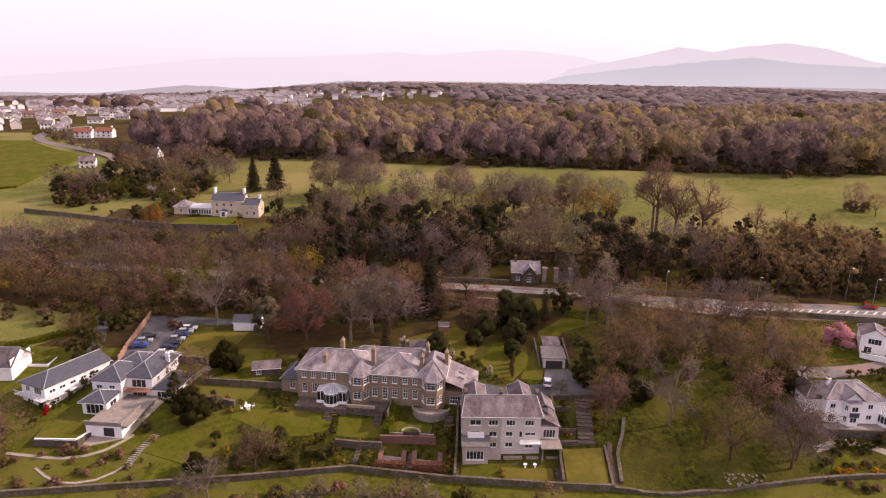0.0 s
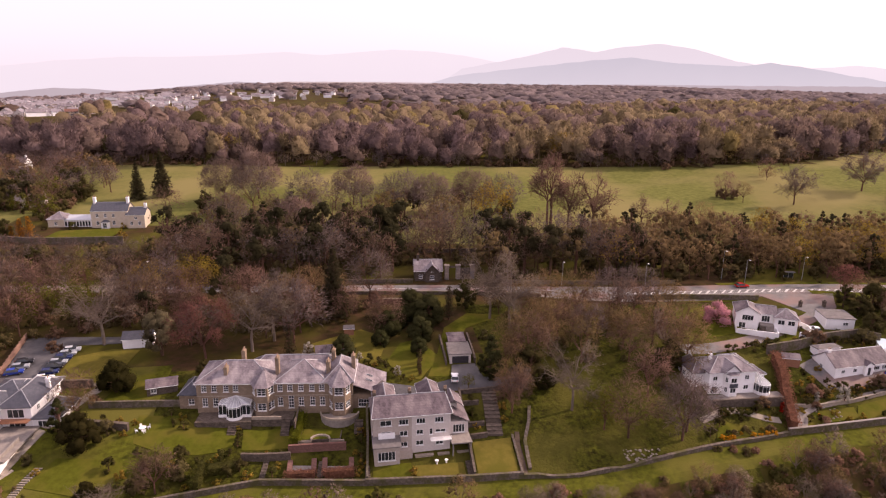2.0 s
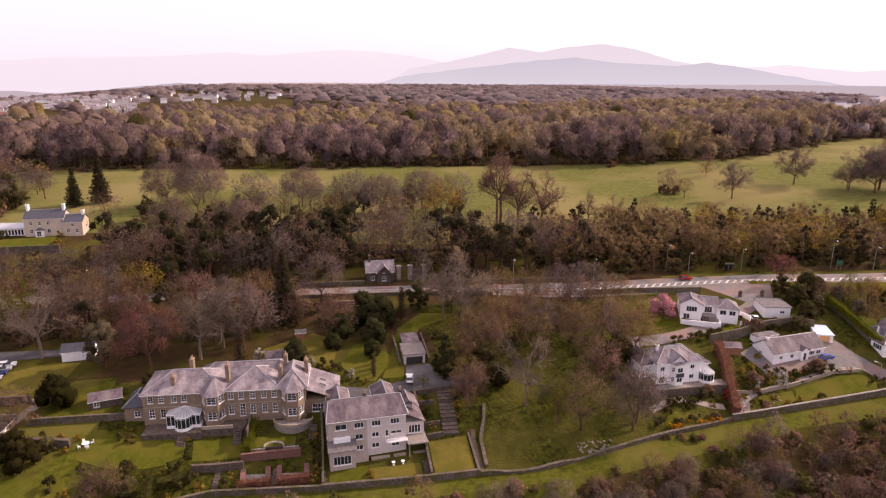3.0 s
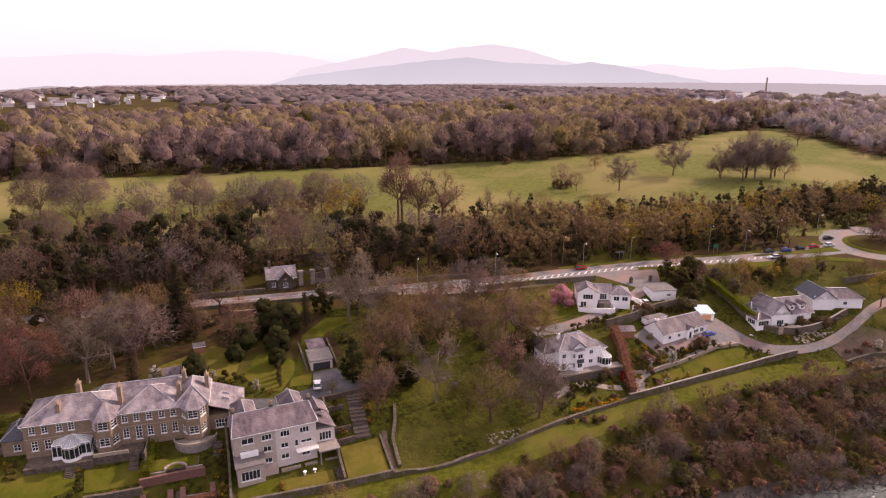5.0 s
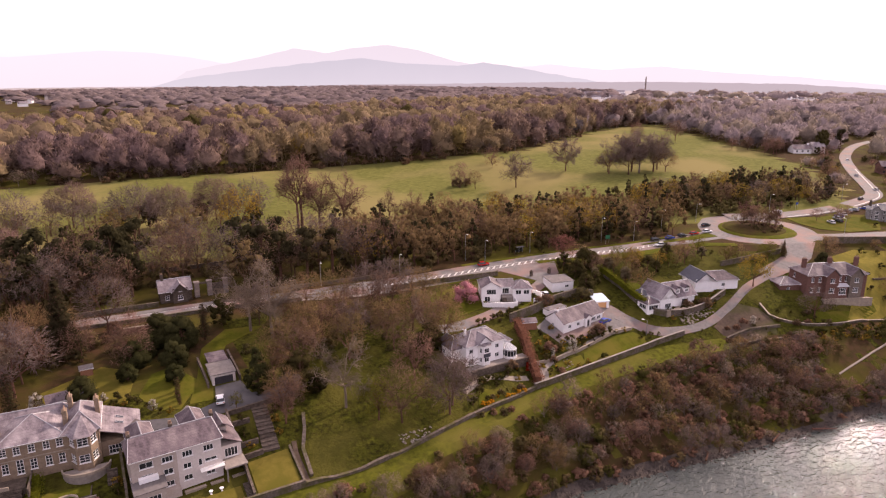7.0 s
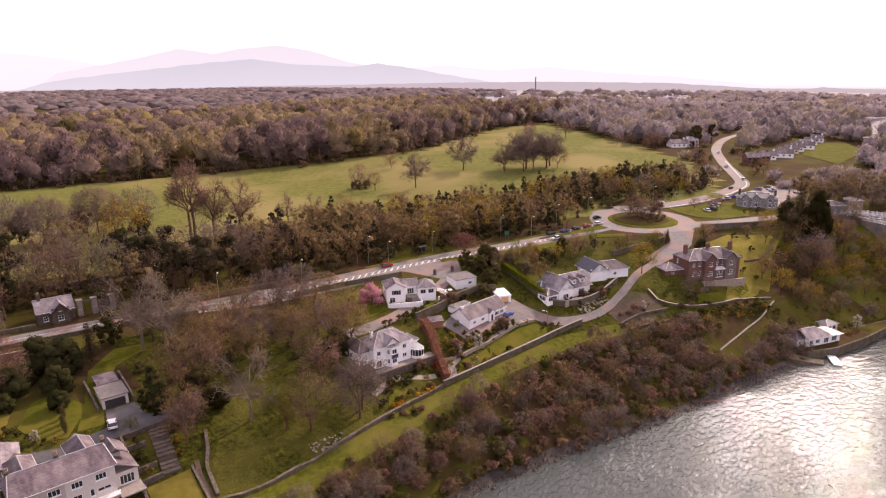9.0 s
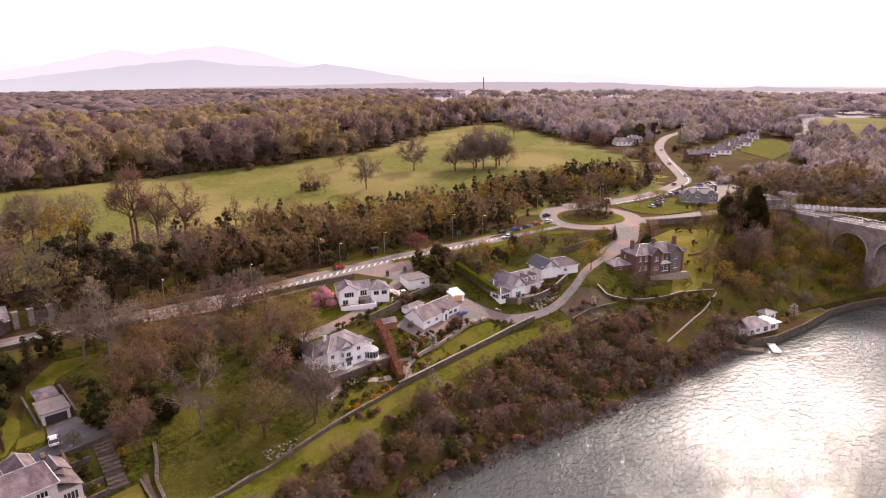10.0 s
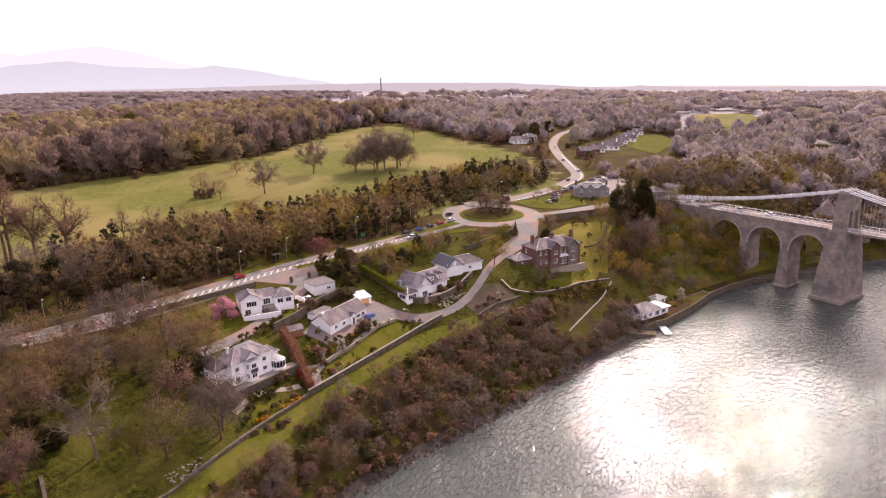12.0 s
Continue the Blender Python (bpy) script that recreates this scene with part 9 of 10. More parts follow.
# traffic island planting
for _ in range(9):
    a, r = rng.uniform(0, 6.28), rng.uniform(1, 9)
    plant(rng.choice(("olive0", "ivy1", "brown0", "ivy0")), ROUND[0] + r * math.cos(a), ROUND[1] + r * math.sin(a), rng.uniform(0.55, 0.75), group="trees on the traffic island")
for _ in range(30):
    a, r = rng.uniform(0, 6.28), rng.uniform(2, 10)
    plant(rng.choice(("bramble0", "shrub_dark0", "scrub1")), ROUND[0] + r * math.cos(a), ROUND[1] + r * math.sin(a), rng.uniform(0.3, 0.5), group="low planting on the traffic island", sink=-0.8)
for x, y in ((290, 150), (300, 147), (296, 142), (308, 148)):
    plant("brown1", x, y, 0.45, group="small trees on the grass island")

# the steep bank between path and water
BANKS = "brown thickets on the steep river bank"
scatter(["thorn0", "thorn1", "thorn2", "sallow0", "sallow1", "sallow2", "scrub1", "bankbush0", "bankbush1", "olive_bush", "scrub0", "ivybush", "olive_bush"], -60, 236, lambda x: shore_y(x) + 3.5, lambda x: lerp(x, WALL) - lerp(x, [(-60, 5), (60, 5.5), (110, 8.5), (165, 9.5), (185, 7), (236, 14)]), 4.3, (0.55, 1.0), group="thickets on the river bank", pad=-8, road=3, tall=(0.75, 1.1), joined=lambda x, y: "" if 30 < x < 105 else BANKS)
scatter(["bramble0", "bramble1", "scrub0", "scrub1"], -60, 236, lambda x: shore_y(x) + 1.5, lambda x: lerp(x, WALL) - lerp(x, [(-60, 5), (60, 5.5), (110, 8.0), (165, 9), (185, 7), (236, 14)]), 3.9, (0.45, 0.85), pad=-8, road=3, tall=(0.7, 1.0), joined="low brown thicket under the bank bushes")
scatter(["thorn0", "brown2", "sallow1", "purple3", "thorn2", "olive2"], 60, 225, lambda x: shore_y(x) + 2, lambda x: lerp(x, WALL) - 11, 7.5, (0.45, 0.7), group="trees at the water's edge", pad=-8, road=3, tall=(0.8, 1.0))
scatter(["scrub0", "bramble1", "bramble0", "shrub0"], 160, 215, lambda x: lerp(x, WALL) - 6, lambda x: lerp(x, WALL) + 8, 5.0, (0.3, 0.55), group="thickets below the lane", pad=-1, road=4)
# rough meadow tufts
scatter(["tuft", "tuft", "dry_tuft", "shrub_dark0", "tuft", "scrub0", "tuft", "tuft", "tuft", "dry_tuft"], 36, 84, lambda x: wall_y(x) + 1.5, lambda x: wall_y(x) + 24, 1.5, (0.45, 1.15), pad=-30, joined="tufts of grass and bracken in the meadow")
scatter(["tuft", "dry_tuft", "tuft"], -60, 172, lambda x: wall_y(x) - 7.5, lambda x: wall_y(x) - 5.5, 1.6, (0.5, 1.0), pad=-60, road=0.5, joined="long grass along the path edge")
scatter(["tuft", "tuft", "dry_tuft"], -60, 172, lambda x: wall_y(x) - 6.2, lambda x: wall_y(x) - 0.8, 1.9, (0.2, 0.42), pad=-60, road=0.5, joined="tufts in the grass of the path")

# ---- far woods, joined by tone ----
def far_woods():
    groups = {"w_purple": [], "w_brown": [], "w_olive": [], "w_lime": [], "w_dark": [], "w_far": []}
    r2 = random.Random(5)
    for near, far, step, hh, sprays, sz, rings, x0, x1 in ((0, 62, 10.5, (11, 24), 190, 2.0, 4, -470, 560), (62, 420, 15.0, (9, 19), 36, 2.3, 3, -520, 700), (420, 1900, 26.0, (7, 13), 9, 2.2, 3, -1200, 1400)):
        x = x0
        while x < x1:
            lo = lerp(x, WOOD_EDGE)
            y = lo + near
            while y < lo + far:
                px, py = x + r2.uniform(-0.7, 0.7) * step, y + r2.uniform(-0.7, 0.7) * step
                if wooded(px, py):
                    h = r2.uniform(*hh)
                    n = noise.noise((px * 0.012, py * 0.012, 1)) + r2.uniform(-0.35, 0.35) + 0.0004 * px + (0.16 if near > 50 else -0.06)
                    key = "w_lime" if r2.random() < (0.012 if near < 50 else 0.05) else ("w_olive" if n > 0.24 else ("w_brown" if n > -0.05 else ("w_purple" if r2.random() > 0.05 else "w_dark")))
                    if near > 400:
                        key = "w_far"
                    groups[key].append((px, py, ground(px, py), step * r2.uniform(0.42, 0.9), h, sprays, sz, rings))
                y += step
            x += step
    # w_far wears the brown with haze painted in
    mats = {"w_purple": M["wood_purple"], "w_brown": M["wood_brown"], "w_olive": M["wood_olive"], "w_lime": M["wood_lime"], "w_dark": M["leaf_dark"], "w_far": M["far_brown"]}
    labels = {"w_purple": "hillside wood of purple-brown leafless trees", "w_brown": "hillside wood of brown budding trees", "w_olive": "hillside trees in olive bud", "w_lime": "scattered trees in yellow-green leaf", "w_dark": "scattered dark evergreens in the wood", "w_far": "distant brown woods towards the horizon"}
    for k, spots in groups.items():
        if spots:
            stuff_leaves("woodland", spots, mats[k], labels[k], r2)


def wooded(x, y):
    bearing, far = math.degrees(math.atan2(x, y)), math.hypot(x, y)
    if (-37 < bearing < 1 and 760 < far < 1700 and y > 720) or (43 < bearing < 63 and 1050 < far < 2000):
        return noise.noise((x * 0.013, y * 0.013, 9)) > 0.32
    if y > 1150:
        return noise.noise((x * 0.006, y * 0.004, 7)) > -0.25
    if x < -225 and y < 900 + x:
        return False
    if x < -0.5 * y + 10 or (x < -200 and y > 580):
        return noise.noise((x * 0.012, y * 0.01, 2)) > 0.3 and y > 560 and bearing > -27
    if y > 570 + 0.95 * max(0, x + 250) and x < 420 and noise.noise((x * 0.02, y * 0.02, 4)) < 0.15:
        return False
    if in_field(x, y) or (360 < x < 620 and abs(y - lerp(x, [(360, 160), (424, 203), (530, 252), (620, 265)])) < 14):
        return False
    return True


far_woods()
scatter(["scrub0", "bramble0", "thorn0", "sallow0", "thorn1", "bramble1"], -330, 520, lambda x: lerp(x, WOOD_EDGE) - 5, lambda x: lerp(x, WOOD_EDGE) + 6, 7.6, (0.8, 1.35), joined="scrub along the foot of the hanging wood")


def rising_right():
    """Woods on the slopes to the right of the climbing road and beyond the bridge."""
    r2 = random.Random(9)
    spots, olive, dark = [], [], []
    for step, x0, x1, y0, y1 in ((12, 380, 720, -60, 560), (26, 720, 1500, -250, 900)):
        x = x0
        while x < x1:
            y = y0
            while y < y1:
                px, py = x + r2.uniform(-0.5, 0.5) * step, y + r2.uniform(-0.5, 0.5) * step
                road_gap = x < 620 and abs(py - lerp(px, [(360, 160), (424, 203), (530, 252), (620, 265)])) < 13
                village = (400 < px < 600 and 150 < py < 215) or (434 < px < 474 and 232 < py < 264)
                bright = (505 < px < 640 and 30 < py < 62) or (478 < px < 600 and 148 < py < 200) or (640 < px < 860 and 118 < py < 212)
                town = 43 < math.degrees(math.atan2(px, py)) < 62 and math.hypot(px, py) > 1000 and noise.noise((px * 0.013, py * 0.013, 9)) < 0.2
                a, far = math.degrees(math.atan2(px, py)), math.hypot(px, py)
                low = (63.5 < a < 75 and 372 < far < 475) or (57.5 < a < 63 and 430 < far < 490)
                village = village or (57.5 < a < 75 and 475 <= far < 500)
                if not (road_gap or village or bright or town or in_field(px, py)) and py > lerp(px, SHORE) + 12 and py < lerp(px, WOOD_EDGE) + 20 + max(0, px - 480):
                    if px > 350 or py > 190:
                        (dark if r2.random() < (0.3 if low else 0.12) and step < 20 else olive if r2.random() < 0.3 else spots).append((px, py, ground(px, py), step * (r2.uniform(0.25, 0.45) if low else r2.uniform(0.4, 0.85)), r2.uniform(3, 6.5 if far < 420 else 4.5) if low else r2.uniform(8, 18), 105 if step < 20 else 26, 1.7 if step < 20 else 3.6, 4 if step < 20 else 3))
                y += step
            x += step
    # crowns on this slope have haze painted into their colours
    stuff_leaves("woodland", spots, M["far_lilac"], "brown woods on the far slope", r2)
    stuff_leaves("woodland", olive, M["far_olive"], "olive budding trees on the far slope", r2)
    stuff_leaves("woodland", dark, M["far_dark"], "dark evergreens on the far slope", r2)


rising_right()
# ---- gardens: shrubs and beds ----
SH = ["shrub0", "shrub1", "shrub_dark0", "shrub_dark1", "shrub_lime0", "shrub_lime1"]


def bed(spots, kinds, size, group):
    for x, y in spots:
        plant(rng.choice(kinds), x, y, rng.uniform(*size), rng.uniform(0, 360), group)


bed(((110.7, 146.2), (112.4, 144.2), (115.8, 144.5), (106.4, 144.6), (103.1, 144.1), (108.6, 143.6), (113.8, 146.0), (100.8, 143.4)), SH, (0.8, 1.2), "shrubs beside the drive")
bed(((120.8, 134.8), (115.7, 133.6), (120.1, 130.1), (115.3, 128.0), (118.0, 126.3), (125.5, 127.7), (123.5, 128.6), (129.7, 127.6), (135.2, 127.6), (138.5, 127.6), (120.7, 124.6), (116.0, 121.6), (118.7, 120.0), (122.7, 120.5), (108.7, 120.5), (128.5, 119.9), (110, 124.5), (107.8, 123), (113, 127), (112.5, 130.5), (116.5, 131.5), (126.5, 126.2), (141, 127.4), (144, 127.2), (113.5, 125.3), (110.8, 127.6)), SH + ["shrub_lime0", "blossom", "shrub0"], (0.65, 1.1), "rock garden shrubs")
bed(((130.9, 126.9), (134.5, 127.0)), ["shrub_dark0"], (0.75, 0.8), "clipped bushes on the lawn edge")
bed(((91.4, 116.7), (93.2, 116.7), (95.0, 116.9), (96.6, 117.0)), ["yellow_bush"], (0.9, 1.2), "yellow flowering shrubs")
bed(((83.4, 116.4), (84.6, 116.2), (86.0, 116.4)), ["yellow_bush"], (0.9, 1.1), "yellow flowering shrubs")
bed(((103.8, 123.6), (104.9, 125.2)), ["red_bush"], (1.0, 1.3), "red flowering shrubs")
bed(((86.1, 121.8), (90.6, 120.9), (98.0, 121.2), (93, 122.2), (88, 123), (96, 123), (100, 122.6), (84.5, 119.8), (81, 117.5), (101.5, 121)), SH, (0.65, 1.1), "lower garden shrubs")
bed(((120.6, 148.0), (125.7, 146.1), (126.4, 149.7), (136.4, 147.6), (131, 146.2), (122.5, 146.4), (128.5, 147.6), (133.5, 147.8)), SH, (0.5, 0.9), "shrubs beside the drive")
bed(((97.5, 157), (100.5, 160.5)), ["shrub_dark1"], (1.0, 1.2), "bushes on the lawn")
bed(((147.5, 123.2), (149.8, 124.4), (151.5, 123.0), (154, 122.2)), SH, (0.5, 0.8), "shrubs at the lawn's end")
bed(((164, 124.8), (168, 124.4), (172, 124.8), (176, 125.6), (180, 126.4), (166, 126), (184, 126.6), (187, 127.4), (178, 127.4), (170, 126.2)), SH + ["scrub1"], (0.5, 0.9), "rockery shrubs above the lane")
bed(((162, 149), (165, 147), (168, 149), (171, 146), (161.5, 143)), SH + ["blossom", "yellow_bush"], (0.8, 1.2), "shrubs behind the hedge")
# hall gardens
bed(((-37.5, 118.2), (-35.4, 119.1), (-28.0, 119.6), (-26.0, 120.4), (-31.7, 113.6), (-24.1, 116.2), (-20.3, 115.6), (-42.7, 123.0), (-44.3, 117.0), (-45.6, 113.9), (-40.1, 118.8), (-35.6, 113.4), (-33, 115.6), (-30.5, 119.9), (-40.6, 115), (-47, 119), (-26, 114.6), (-22, 117.5), (-14.6, 117.6), (-15.4, 115.6)), SH + ["scrub0", "shrub_lime0"], (0.7, 1.2), "shrubs of the hall's lower garden")
bed(((1.8, 113.6), (2.6, 115.7), (2.4, 117.6), (1.5, 119), (2.6, 121.5), (2.8, 124)), ["shrub0", "shrub_lime1", "shrub_lime0"], (0.8, 1.2), "shrubs beside the party wall")
bed(((13.0, 111.8), (12.8, 113.2)), ["shrub_lime0", "bramble0"], (0.8, 1.0), "shrubs between the lawns")
bed(((-23.6, 128.6), (-23.3, 126), (-23.2, 123.8), (-12.2, 122.0), (-17, 121.4), (-20.5, 121.2), (-14.2, 121.2), (-24.6, 121.6), (-27, 121.2)), SH, (0.5, 0.8), "shrubs between the lawns")
bed(((5.8, 149.4), (8.0, 147.6), (11.0, 143.8), (13.4, 140.9), (3.0, 149.8), (-2.8, 148.3), (9.4, 146), (12.2, 142.4), (6.8, 146.8), (4.8, 147.4), (15.2, 140.2)), SH + ["blossom"], (0.5, 0.95), "shrubs round the upper lawn")
bed(((2.2, 147.2),), ["red_bush"], (1.3, 1.4), "red flowering shrub by the yard")
bed(((17.6, 141.8), (17.4, 143.6), (17.8, 145.4), (18.4, 147.2)), ["little_cypress"], (0.9, 1.15), "row of small cypresses")
bed(((28.0, 123.0), (27.6, 126.5), (34.6, 124.4), (35.0, 128), (28.2, 131), (36, 131)), SH, (0.8, 1.3), "shrubs of the stepped garden")
bed(((28.5, 135.6),), ["green0"], (0.3, 0.32), "young green tree by the yard")
plant("brown2", 36.8, 126.5, 0.75, 40)
plant("purple2", 39.6, 130.5, 0.6, 80)
bed(((-57, 131), (-50.5, 129.4), (-47, 128.4), (-52.5, 133.3), (-49, 133), (-45.5, 131.8), (-60.5, 119), (-63, 122)), SH + ["scrub0"], (0.6, 1.0), "shrubs round the lower lawn")
bed(((-37.5, 130.6), (-36.0, 132.4), (-38.5, 133.6), (-35, 129.2)), SH, (0.8, 1.1), "shrubs at the hall's corner")
bed(((-89.5, 124.6), (-88.3, 127), (-85.8, 127.4), (-87.5, 122.4)), ["shrub0", "shrub_dark0", "bramble0"], (0.6, 1.0), "shrubs between the white houses")
bed(((-86.2, 126.0),), ["red_bush"], (1.2, 1.25), "rust red shrub by the white house")
bed(((-84.5, 131), (-83, 134.5), (-82.5, 138), (-84, 136.5), (-82.4, 142), (-81.8, 145)), SH, (0.8, 1.2), "shrubs between the white houses")
for i in range(70):
    x = rng.uniform(-105, -56)
    y = rng.uniform(lerp(x, WALL) + 1, 115.5 if x < -62 else 114)
    plant(rng.choice(("scrub0", "bramble0", "tuft", "dry_tuft", "shrub0", "bramble1")), x, y, rng.uniform(0.25, 0.55), joined="thicket and rough grass on the lower slope")
bed(((-100, 117), (-96, 113), (-92, 117.5), (-103, 110), (-88, 111)), ["scrub0", "brown1", "bramble1"], (0.8, 1.0), "bushes below the white houses")
bed(((-122, 277.6), (-112, 279.5), (-92, 279.5), (-88, 266), (-90, 270), (-120, 266), (-134, 268), (-140, 275), (-150, 280), (-160, 284)), SH, (1.0, 1.6), "shrubs round the formal lawn")


def strip(p0, p1, n, width, kinds, size, group):
    """Shrubs along a garden bed."""
    a, b = Vector(p0), Vector(p1)
    side = (b - a).orthogonal().normalized()
    for i in range(n):
        q = a.lerp(b, (i + rng.uniform(0.2, 0.8)) / n) + side * rng.uniform(-0.5, 0.5) * width
        plant(rng.choice(kinds), q.x, q.y, rng.uniform(*size), rng.uniform(0, 360), group)


MIXED = SH + ["scrub1", "bramble1", "yellow_bush", "shrub_dark1", "shrub_lime0"]
strip((110.6, 127.5), (137, 129), 18, 2.2, MIXED, (0.6, 1.05), "bed of mixed shrubs below the bungalow")
strip((111.2, 123.9), (113, 117.8), 7, 2.5, MIXED, (0.4, 0.75), "shrubs beside the beech hedge")
strip((114, 126.5), (128, 126), 12, 2.0, MIXED, (0.35, 0.7), "bed of mixed shrubs below the bungalow")
strip((85.6, 123), (100.9, 124.6), 10, 1.4, MIXED, (0.55, 0.95), "planting below the white house")
strip((84.4, 118.1), (98.9, 118.3), 8, 1.8, MIXED, (0.35, 0.65), "planting round the small lawn")
strip((78, 115.4), (89.8, 111.6), 8, 1.4, ["scrub0", "bramble0", "shrub0", "dry_tuft"], (0.35, 0.6), "rough planting by the wall")
strip((156.2, 163), (184, 146), 13, 8, ["olive2", "dark1", "olive1", "green0", "grey_leaf", "lime1"], (0.42, 0.68), "garden trees above the dormer house")
strip((148.4, 149.5), (143.8, 142.5), 5, 2.5, ["shrub_dark0", "shrub0", "dark0"], (0.5, 0.7), "shrubs beside the garage")
strip((124.6, 144.5), (142.0, 143.4), 14, 2.6, MIXED, (0.65, 1.15), "shrubs between drive and bungalow")
strip((162.9, 126.2), (185.2, 123.6), 16, 2.6, MIXED, (0.5, 0.9), "rockery planting")
strip((207.9, 138.7), (229, 131.8), 9, 4.5, ["olive0", "shrub_dark0", "scrub0", "green1", "shrub0"], (0.4, 0.6), "bushes above the lane")
strip((201, 98), (233, 87.5), 46, 6, ["shrub0", "shrub1", "shrub_lime0", "shrub_lime0", "shrub_lime1", "shrub1"], (0.8, 1.25), "ivy and laurel on the garden bank")
strip((178, 101), (200, 96), 16, 6, ["bramble0", "scrub0", "scrub1", "shrub0"], (0.5, 0.9), "scrub on the earth bank")
strip((-50, 112), (-36, 115.5), 8, 3.0, ["scrub0", "shrub_dark0", "shrub0", "bramble0"], (0.4, 0.7), "bushes at the foot of the lawn")
strip((-70, 148), (-64, 137), 9, 3.5, ["shrub0", "shrub_lime1", "shrub_dark0", "scrub1"], (0.7, 1.2), "shrubs beside the timber fence")
strip((-100, 118), (-88, 112), 9, 4, ["bramble0", "scrub0", "brown1"], (0.5, 0.8), "brown bushes on the lower slope")
for x, y, s in ((287, 92, 0.62), (292, 84, 0.55), (324, 58, 1.0), (333, 58, 0.8), (311, 56, 0.8), (338, 47, 0.7), (345, 40, 0.8), (316, 76, 0.9), (305, 68, 0.8)):
    plant(rng.choice(("lime0", "lime1", "olive0", "green1")), x, y, s, rng.uniform(0, 360), "young trees under the arches", 0.1)
# red-brick house garden
bed(((243, 103.4), (247, 107.4), (250, 113), (256, 101), (244, 99), (262, 117), (268, 114), (239, 107), (258, 108)), ["shrub_dark0", "shrub_dark1", "shrub0"], (0.8, 1.3), "clipped shrubs on the lawn")
plant("dark0", 241.5, 112.5, 0.42, 10)
bed(((209, 104), (212, 106), (206, 106.5), (214, 101.5), (203, 109), (199, 111), (210, 101.6), (206, 103.6)), SH + ["blossom"], (0.45, 0.75), "shrubs on the garden bank")
plant("blossom", 186.5, 111.5, 0.8, 0)
bed(((244, 72.5), (250, 70), (255, 68.5), (247, 74)), SH, (0.8, 1.3), "shrubs beside the summer house")
for x, y in ((302, 131), (312, 129), (306, 127)):
    plant("shrub_dark0", x, y, 0.8, 0, "clipped bushes before the inn")

# ---- lane banks, earth terraces, footpath down to the water ----
patch("earth_bank", [(174, 117), (182, 118.4), (190, 119.4), (194.6, 115), (194, 109), (189.3, 104), (180, 107), (174, 111)], M["mud"], "bare brown terraced earth below the lane", "bank", 0.12)
wall_run("terrace_wall", [(174, 112), (184, 110.5), (194, 107)], 0.7, M["drystone"], "rough low terrace wall on the bank", 0.6)
wall_run("terrace_wall", [(171, 107.5), (180, 106), (189, 103)], 0.7, M["drystone"], "rough low terrace wall on the bank", 0.6)
wall_run("garden_wall", [(196.2, 116), (194.7, 111.3), (198.4, 106.3), (203.3, 103.1), (214.5, 99.3), (228.2, 96.2), (237.8, 90.2)], 0.7, M["drystone"], "pale wall along the foot of the garden", 0.5, smooth=True, coping=M["sandstone"])
wall_run("garden_wall", [(249, 106), (256, 104), (268, 104.6), (277, 107.5)], 0.6, M["drystone"], "low stone step between the upper and lower lawn", 0.5, smooth=True)
ribbon("path", [(237, 88.8), (223, 87), (212, 86.8), (202, 86.6), (193, 86.7)], 0.4, M["path"], "pale footpath slanting down to the water", "path", lift=0.25, across=2)
wall_run("shore_wall", [(272, 60), (290, 54), (304, 48), (312, 42)], 2.2, M["drystone"], "stone sea wall towards the bridge", 0.9)
wall_run("terrace_wall", [(104, 124.6), (113, 124), (123, 124.8), (139, 127.3), (147, 127)], 0.8, M["sandstone"], "low pale terrace wall of the garden", 0.35)
ribbon("path", [(106, 121.4), (112, 123.8), (123, 125.6), (139, 128), (147, 127.8)], 1.2, M["paving"], "pale paved garden path", "path", lift=0.14, across=2)
ribbon("path", [(81, 121.6), (84.8, 123.0), (91, 124.2), (97.6, 121.6), (101, 121.0)], 1.6, M["path"], "curving gravel path of the lower garden", "path", lift=0.12, across=2)
patch("patio", [(102.6, 118.6), (106.4, 118.4), (109.2, 122.2), (107.4, 125.8), (104.6, 124)], M["paving"], "stone patio beside the beech hedge", "patio", 0.13)
ribbon("path", [(-88, 113.9), (-76, 113.2), (-69, 115.8), (-65, 120.5)], 0.7, M["path"], "pale path along the raised lawn", "path", lift=0.1, across=1)
patch("driveway", [(-74.4, 116), (-66, 119.5), (-64.4, 126), (-63, 131), (-66.6, 133), (-67.2, 121.2), (-73.8, 119.2)], M["path"], "pale gravel drive round the white house", "drive", 0.12)
ribbon("path", [(-63.6, 132), (-60, 140), (-57, 147), (-66, 148)], 2.2, M["path"], "pale drive up to the car park", "drive", lift=0.1, across=2)
ribbon("path", [(-80, 110.4), (-74, 107.2), (-67, 108.2), (-62.5, 112.5)], 0.5, M["rubble"], "line of pale stones on the slope", "path", lift=0.12, across=1)
stair = thing("garden_steps", "pale timber steps down the grassy slope", "steps")
for i in range(17):
    t = i / 16
    x, y = -62.6 + 2.3 * t - 0.6 * math.sin(3 * t), 111.5 + 9.0 * t
    b = bm_new()
    obox(b, pose(x, y, ground(x, y) - 0.2, 0, 0, -8), 1.5, 0.28, 0.42)
    part("step", b, M["path"], stair)
for a, c in (((-83.5, 116.3), (-75, 116.4)), ((-75, 116.4), (-73.5, 121))):
    wall_run("lawn_edge", [a, c], 0.25, M["white"], "pale kerb round the raised lawn", 0.18, top=17.55, category="kerb")
wall_run("retaining_wall", [(-58, 132.2), (-52, 131.2), (-46.4, 130)], 1.5, M["stone"], "old stone retaining wall with rough planting", 0.8)

